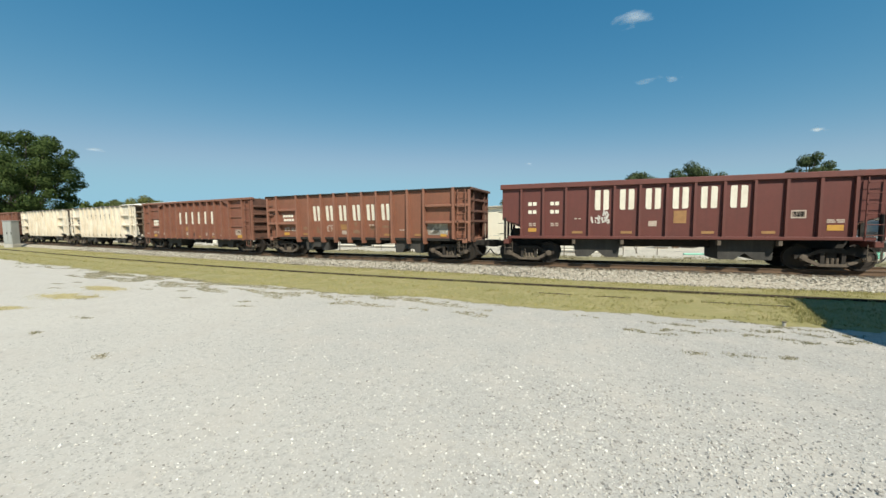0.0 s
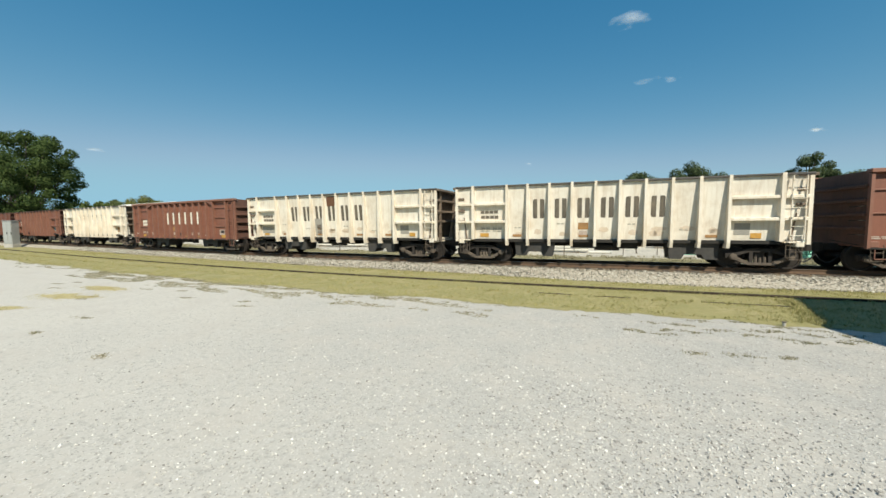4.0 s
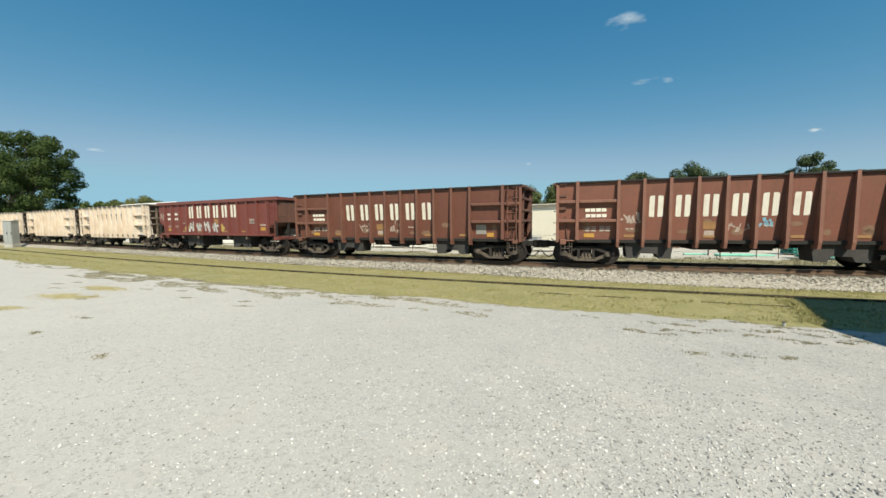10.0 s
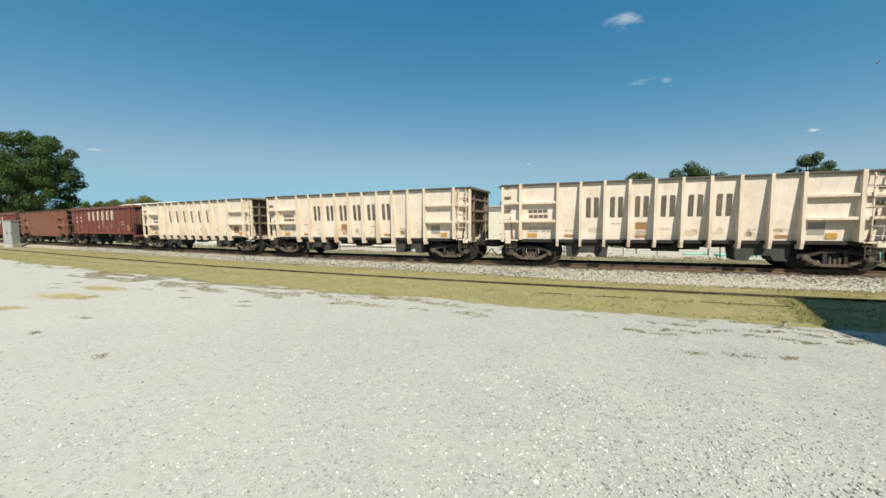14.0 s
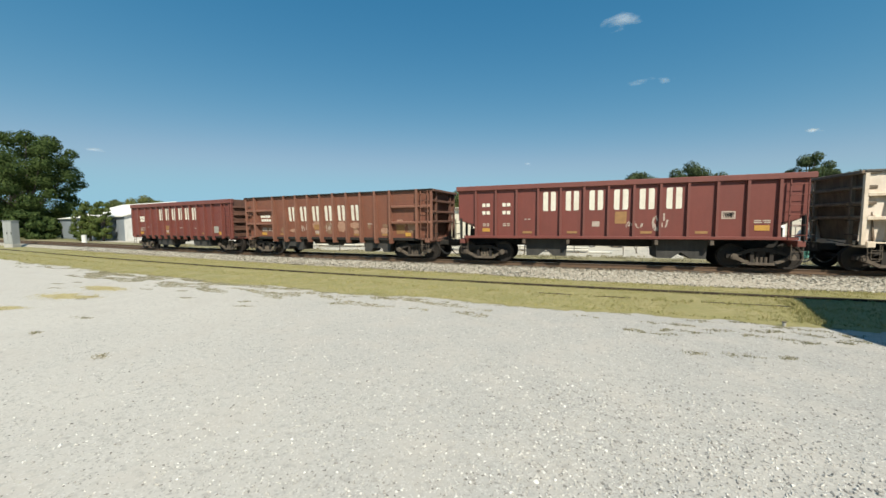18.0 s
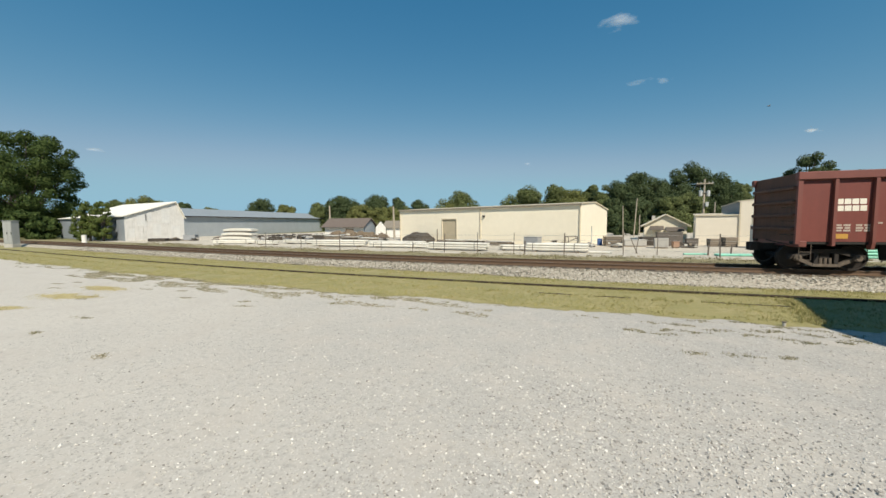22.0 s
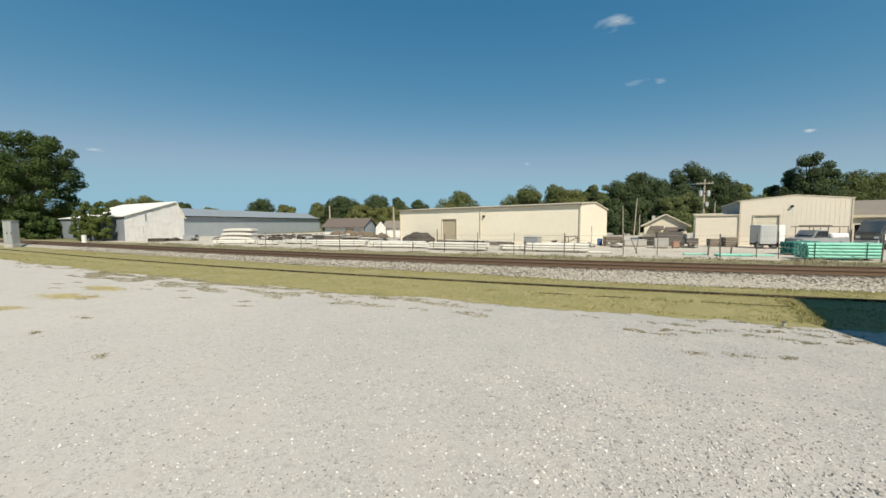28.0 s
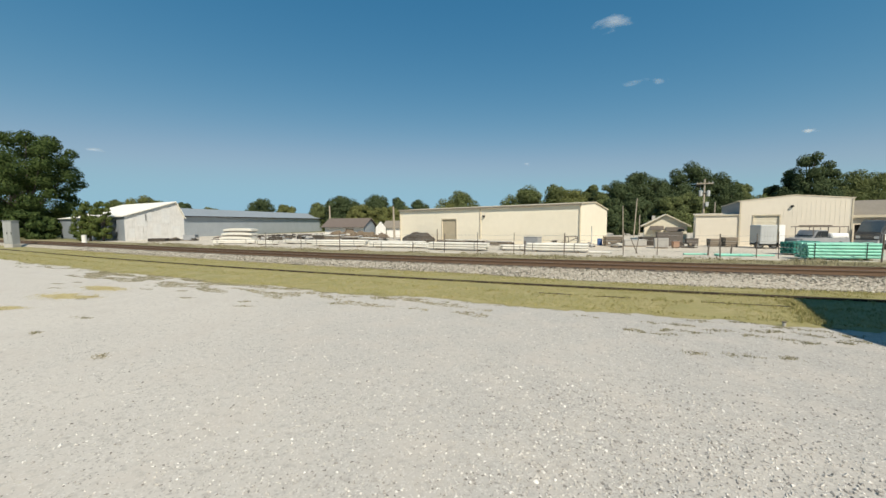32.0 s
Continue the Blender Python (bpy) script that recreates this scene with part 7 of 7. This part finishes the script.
for _ in range(6500):
    s, off = rng.uniform(-22.0, -2.0), -6.45 - 1.75 * rng.random() ** 1.15
    c = on_line(s, off, 0.0)
    if noise.noise((c.x * 0.7, c.y * 2.2, 2.0)) > -0.22 + 0.02 * (s + 22.0):
        spots.append(c)
for _ in range(90):
    s, off = 9 - 42 * rng.random(), -6.7 - 0.7 * rng.random() ** 2
    c = on_line(s, off, 0.0)
    spots += [(c.x + rng.normal(0, 0.15), c.y + rng.normal(0, 0.04), 0.0) for _ in range(9)]
tufts("lot_weeds", spots, M["weed"], "low dry weeds creeping over the gravel", 0.026, 0.03, 11, 10, "weeds")


spots = []
for _ in range(9000):
    s, off = 26 - 80 * rng.random(), 4.4 + 5.2 * rng.random()
    if noise.noise((s * 0.35, off * 0.9, 8.0)) > -0.05:
        spots.append(on_line(s, off, 0.03))
tufts("fence_weeds", spots, M["weed"], "rough olive weeds and dry grass between track and fence", 0.14, 0.06, 6, 12, "weeds")


def dry_patch(x, y, rx, ry, rot, seed):
    """A flat thin mat of dry grass with a torn outline."""
    verts = [Vector((0, 0, 0.012))]
    for k in range(96):
        a = 2 * math.pi * k / 96
        r = 0.85 + 0.45 * noise.noise((math.cos(a) * 1.6 + seed, math.sin(a) * 1.6, 0)) + 0.5 * noise.noise((math.cos(a) * 7 + seed, math.sin(a) * 7, 2)) + 0.3 * noise.noise((math.cos(a) * 19 + seed, math.sin(a) * 19, 4))
        verts.append(Vector((rx * r * math.cos(a), ry * r * math.sin(a), 0.004)))
    ob = mesh_part("grass_patch", verts, [(0, k + 1, (k + 1) % 96 + 1) for k in range(96)], M["straw"])
    ob.matrix_world = pose(x, y, 0, 0, 0, rot)
    return tagged(ob, "thin yellow mat of dry grass on the gravel", "grass patch", "grass patches")


M["straw"] = material("dry_grass_mat", (0.48, 0.405, 0.20), (0.55, 0.49, 0.33), 1.8, 0.95, bump=0.6, bump_scale=50, dirt=(0.52, 0.48, 0.40), dirt_amount=0.8)
M["straw_blade"] = stone_material("straw_blades", [(0.22, 0.19, 0.08), (0.42, 0.36, 0.17), (0.56, 0.49, 0.27)])
straw = []
for k, (x, y, rx, ry, rot) in enumerate(((-16.3, 6.8, 0.8, 0.3, 14), (-15.4, 6.75, 0.7, 0.2, 22), (-17.0, 8.2, 0.7, 0.22, 4), (-16.2, 8.05, 0.7, 0.25, 8), (-15.5, 5.15, 0.7, 0.2, 20))):
    dry_patch(x, y, rx, ry, rot, k * 3.7)
    for _ in range(150):
        u, v = rng.normal(0, 0.6 * rx), rng.normal(0, 0.6 * ry)
        c, q = math.cos(radians(rot)), math.sin(radians(rot))
        straw.append((x + u * c - v * q, y + u * q + v * c, 0.0))
tufts("straw_tufts", straw, M["straw_blade"], "short straw-yellow grass standing on the gravel", 0.03, 0.04, 9, 15, "grass")


# ---- clouds: small thin puffs far off that drift slowly ----
def cloud_material(name, dense, seed):
    """A thin white veil: dense in the middle, torn and thinning to nothing at the rim."""
    m = bpy.data.materials.new(name)
    m.use_nodes = True
    n, l = m.node_tree.nodes, m.node_tree.links
    tr, mx, tc = n.new("ShaderNodeBsdfTransparent"), n.new("ShaderNodeMixShader"), n.new("ShaderNodeTexCoord")
    bs = n["Principled BSDF"]
    bs.inputs["Base Color"].default_value, bs.inputs["Roughness"].default_value = (0.9, 0.88, 0.88, 1), 1.0
    ctr, ln, nz = n.new("ShaderNodeVectorMath"), n.new("ShaderNodeVectorMath"), n.new("ShaderNodeTexNoise")
    ctr.operation, ln.operation = "SUBTRACT", "LENGTH"
    ctr.inputs[1].default_value = (0.5, 0.5, 0.5)
    l.new(tc.outputs["Generated"], ctr.inputs[0])
    flat = n.new("ShaderNodeVectorMath")
    flat.operation = "MULTIPLY"
    flat.inputs[1].default_value = (1.0, 0.0, 1.0)
    l.new(ctr.outputs[0], flat.inputs[0])
    l.new(flat.outputs[0], ln.inputs[0])
    nz.inputs["Scale"].default_value, nz.inputs["Detail"].default_value, nz.noise_dimensions = 2.1, 3.5, "4D"
    nz.inputs["W"].default_value = seed
    l.new(tc.outputs["Generated"], nz.inputs["Vector"])
    a, b, c = (n.new("ShaderNodeMath") for _ in range(3))
    a.operation, b.operation, c.operation = "MULTIPLY_ADD", "SUBTRACT", "MULTIPLY"
    l.new(nz.outputs["Fac"], a.inputs[0])
    a.inputs[1].default_value, a.inputs[2].default_value = 1.1, -0.33
    l.new(a.outputs[0], b.inputs[0])
    l.new(ln.outputs["Value"], b.inputs[1])
    l.new(b.outputs[0], c.inputs[0])
    c.inputs[1].default_value, c.use_clamp = dense, True
    l.new(c.outputs[0], mx.inputs[0])
    l.new(tr.outputs[0], mx.inputs[1])
    l.new(bs.outputs[0], mx.inputs[2])
    l.new(mx.outputs[0], n["Material Output"].inputs["Surface"])
    return m


clouds = []


def cloud(x, y, z, w, h, turn, seed, drift, dense):
    t = thing("cloud", pose(x, y, z, 0, 0, turn), "small thin white fair-weather cloud", "cloud", "clouds")
    bm = bmesh.new()
    bmesh.ops.create_icosphere(bm, subdivisions=4, radius=1.0)
    for v in bm.verts:
        v.co = Vector((v.co.x * w / 2, v.co.y * h * 0.3, v.co.z * h / 2))
    puff = part("puff", bm, cloud_material("thin_cloud", dense, seed), t)
    clouds.append((t, Vector((x, y, z)), turn, drift))


cloud(147, 1259, 599, 186, 86, -4, 3.6, -54, 1.1)
cloud(242, 1614, 539, 131, 48, -4, 2.9, -44, 0.42)
cloud(332, 1647, 543, 101, 44, -4, 9.1, -44, 0.42)
cloud(1233, 2616, 496, 112, 56, -20, 6.3, -34, 1.5)
cloud(-1888, 928, 318, 130, 34, 55, 4.2, -2, 0.45)
cloud(-190, 1550, 245, 70, 26, 0, 5.5, -10, 0.8)


# ---- a flying insect that crosses the view ----
insect = thing("insect", pose(8, 2, 4), "small dark flying insect crossing the sky", "insect")
M["chitin"] = material("dark_chitin", (0.03, 0.025, 0.02), (0.05, 0.04, 0.03), 30.0, 0.5)
bm = bmesh.new()
bmesh.ops.create_icosphere(bm, subdivisions=2, radius=1.0)
for v in bm.verts:
    v.co = Vector((v.co.x * 0.011, v.co.y * 0.005, v.co.z * 0.005))
part("body", bm, M["chitin"], insect)
bm = bmesh.new()
bmesh.ops.create_icosphere(bm, subdivisions=1, radius=0.0035)
head = part("head", bm, M["chitin"], insect)
head.location = (-0.012, 0, 0.001)
for sy in (-1, 1):
    bm = bmesh.new()
    prism(bm, [(-0.003, 0.0), (0.009, 0.001), (0.011, 0.011), (0.004, 0.013)], "y", 0.0, 0.0006)
    w = part("wing", bm, M["mesh_wire"], insect)
    w.rotation_euler = (radians(50 * sy), 0, 0)
INSECT_WAY = [(0.0, 5.560, 5.520, 5.530), (21.3, 4.470, 5.070, 4.970), (21.6, 3.150, 4.510, 4.140), (21.8, 2.300, 4.160, 3.680), (22.0, 1.470, 3.820, 3.280), (22.2, 0.700, 3.520, 3.030), (22.3, 0.370, 3.390, 2.900), (22.4, 0.040, 3.260, 2.780), (22.8, -1.920, 4.660, 2.690), (23.4, -10.610, 9.040, 4.170), (24.2, -38.860, 7.580, 10.250), (32.0, -56.440, 1.070, 10.410)]
other_insect = copy_thing(insect, pose(8, 2, 5))
SECOND_WAY = [(0.0, 6.460, 5.780, 4.580), (13.4, 3.880, 4.780, 4.040), (13.8, 2.830, 4.370, 3.760), (14.0, 2.310, 4.160, 3.630), (14.1, 2.050, 4.060, 3.570), (14.2, 1.790, 3.960, 3.500), (14.3, 1.530, 3.860, 3.450), (14.5, 1.080, 3.910, 3.440), (15.0, -0.300, 4.800, 3.660), (15.6, -5.080, 7.940, 4.880), (16.3, -17.960, 8.680, 7.140), (16.8, -29.920, 6.500, 8.660), (32.0, -45.150, 0.860, 8.790)]


def motions():
    """The train rolls by at a steady pace; its wheels turn while it is near."""
    for car, s0 in train:
        rows = []
        for k in range(65):
            t = k * 0.5
            s = s0 + SPEED * t
            q = on_line(s, TRACK, RAIL_Z)
            rows.append((t, pose(q.x, q.y, q.z, 0, 0, heading(s))))
        walk(car, rows)
        t_in, t_out = max(0.0, (-32 - s0) / SPEED), min(32.0, (16 - s0) / SPEED)
        times = [0.0] + [k / 15 for k in range(1, 480) if t_in < k / 15 < t_out] + [32.0]
        turns = [math.degrees((min(max(t, t_in), t_out)) * SPEED / WHEEL_R) for t in times]
        for ob in car.children_recursive:
            if ob.name.startswith("wheelset"):
                x, y, z = ob.location
                walk(ob, [(t, pose(x, y, z, 0, a % 360, 0)) for t, a in zip(times, turns)])
    walk(other_insect, [(t, pose(x, y, z, 0, 0, 20)) for t, x, y, z in SECOND_WAY])
    walk(insect, [(t, pose(x, y, z, 0, 0, 20)) for t, x, y, z in INSECT_WAY])
    for ob, q, turn, drift in clouds:
        far = Vector((math.cos(radians(turn)), math.sin(radians(turn)), 0)) * drift
        walk(ob, [(0.0, pose(q.x, q.y, q.z, 0, 0, turn)), (32.0, pose(q.x + far.x, q.y + far.y, q.z, 0, 0, turn))])


motions()
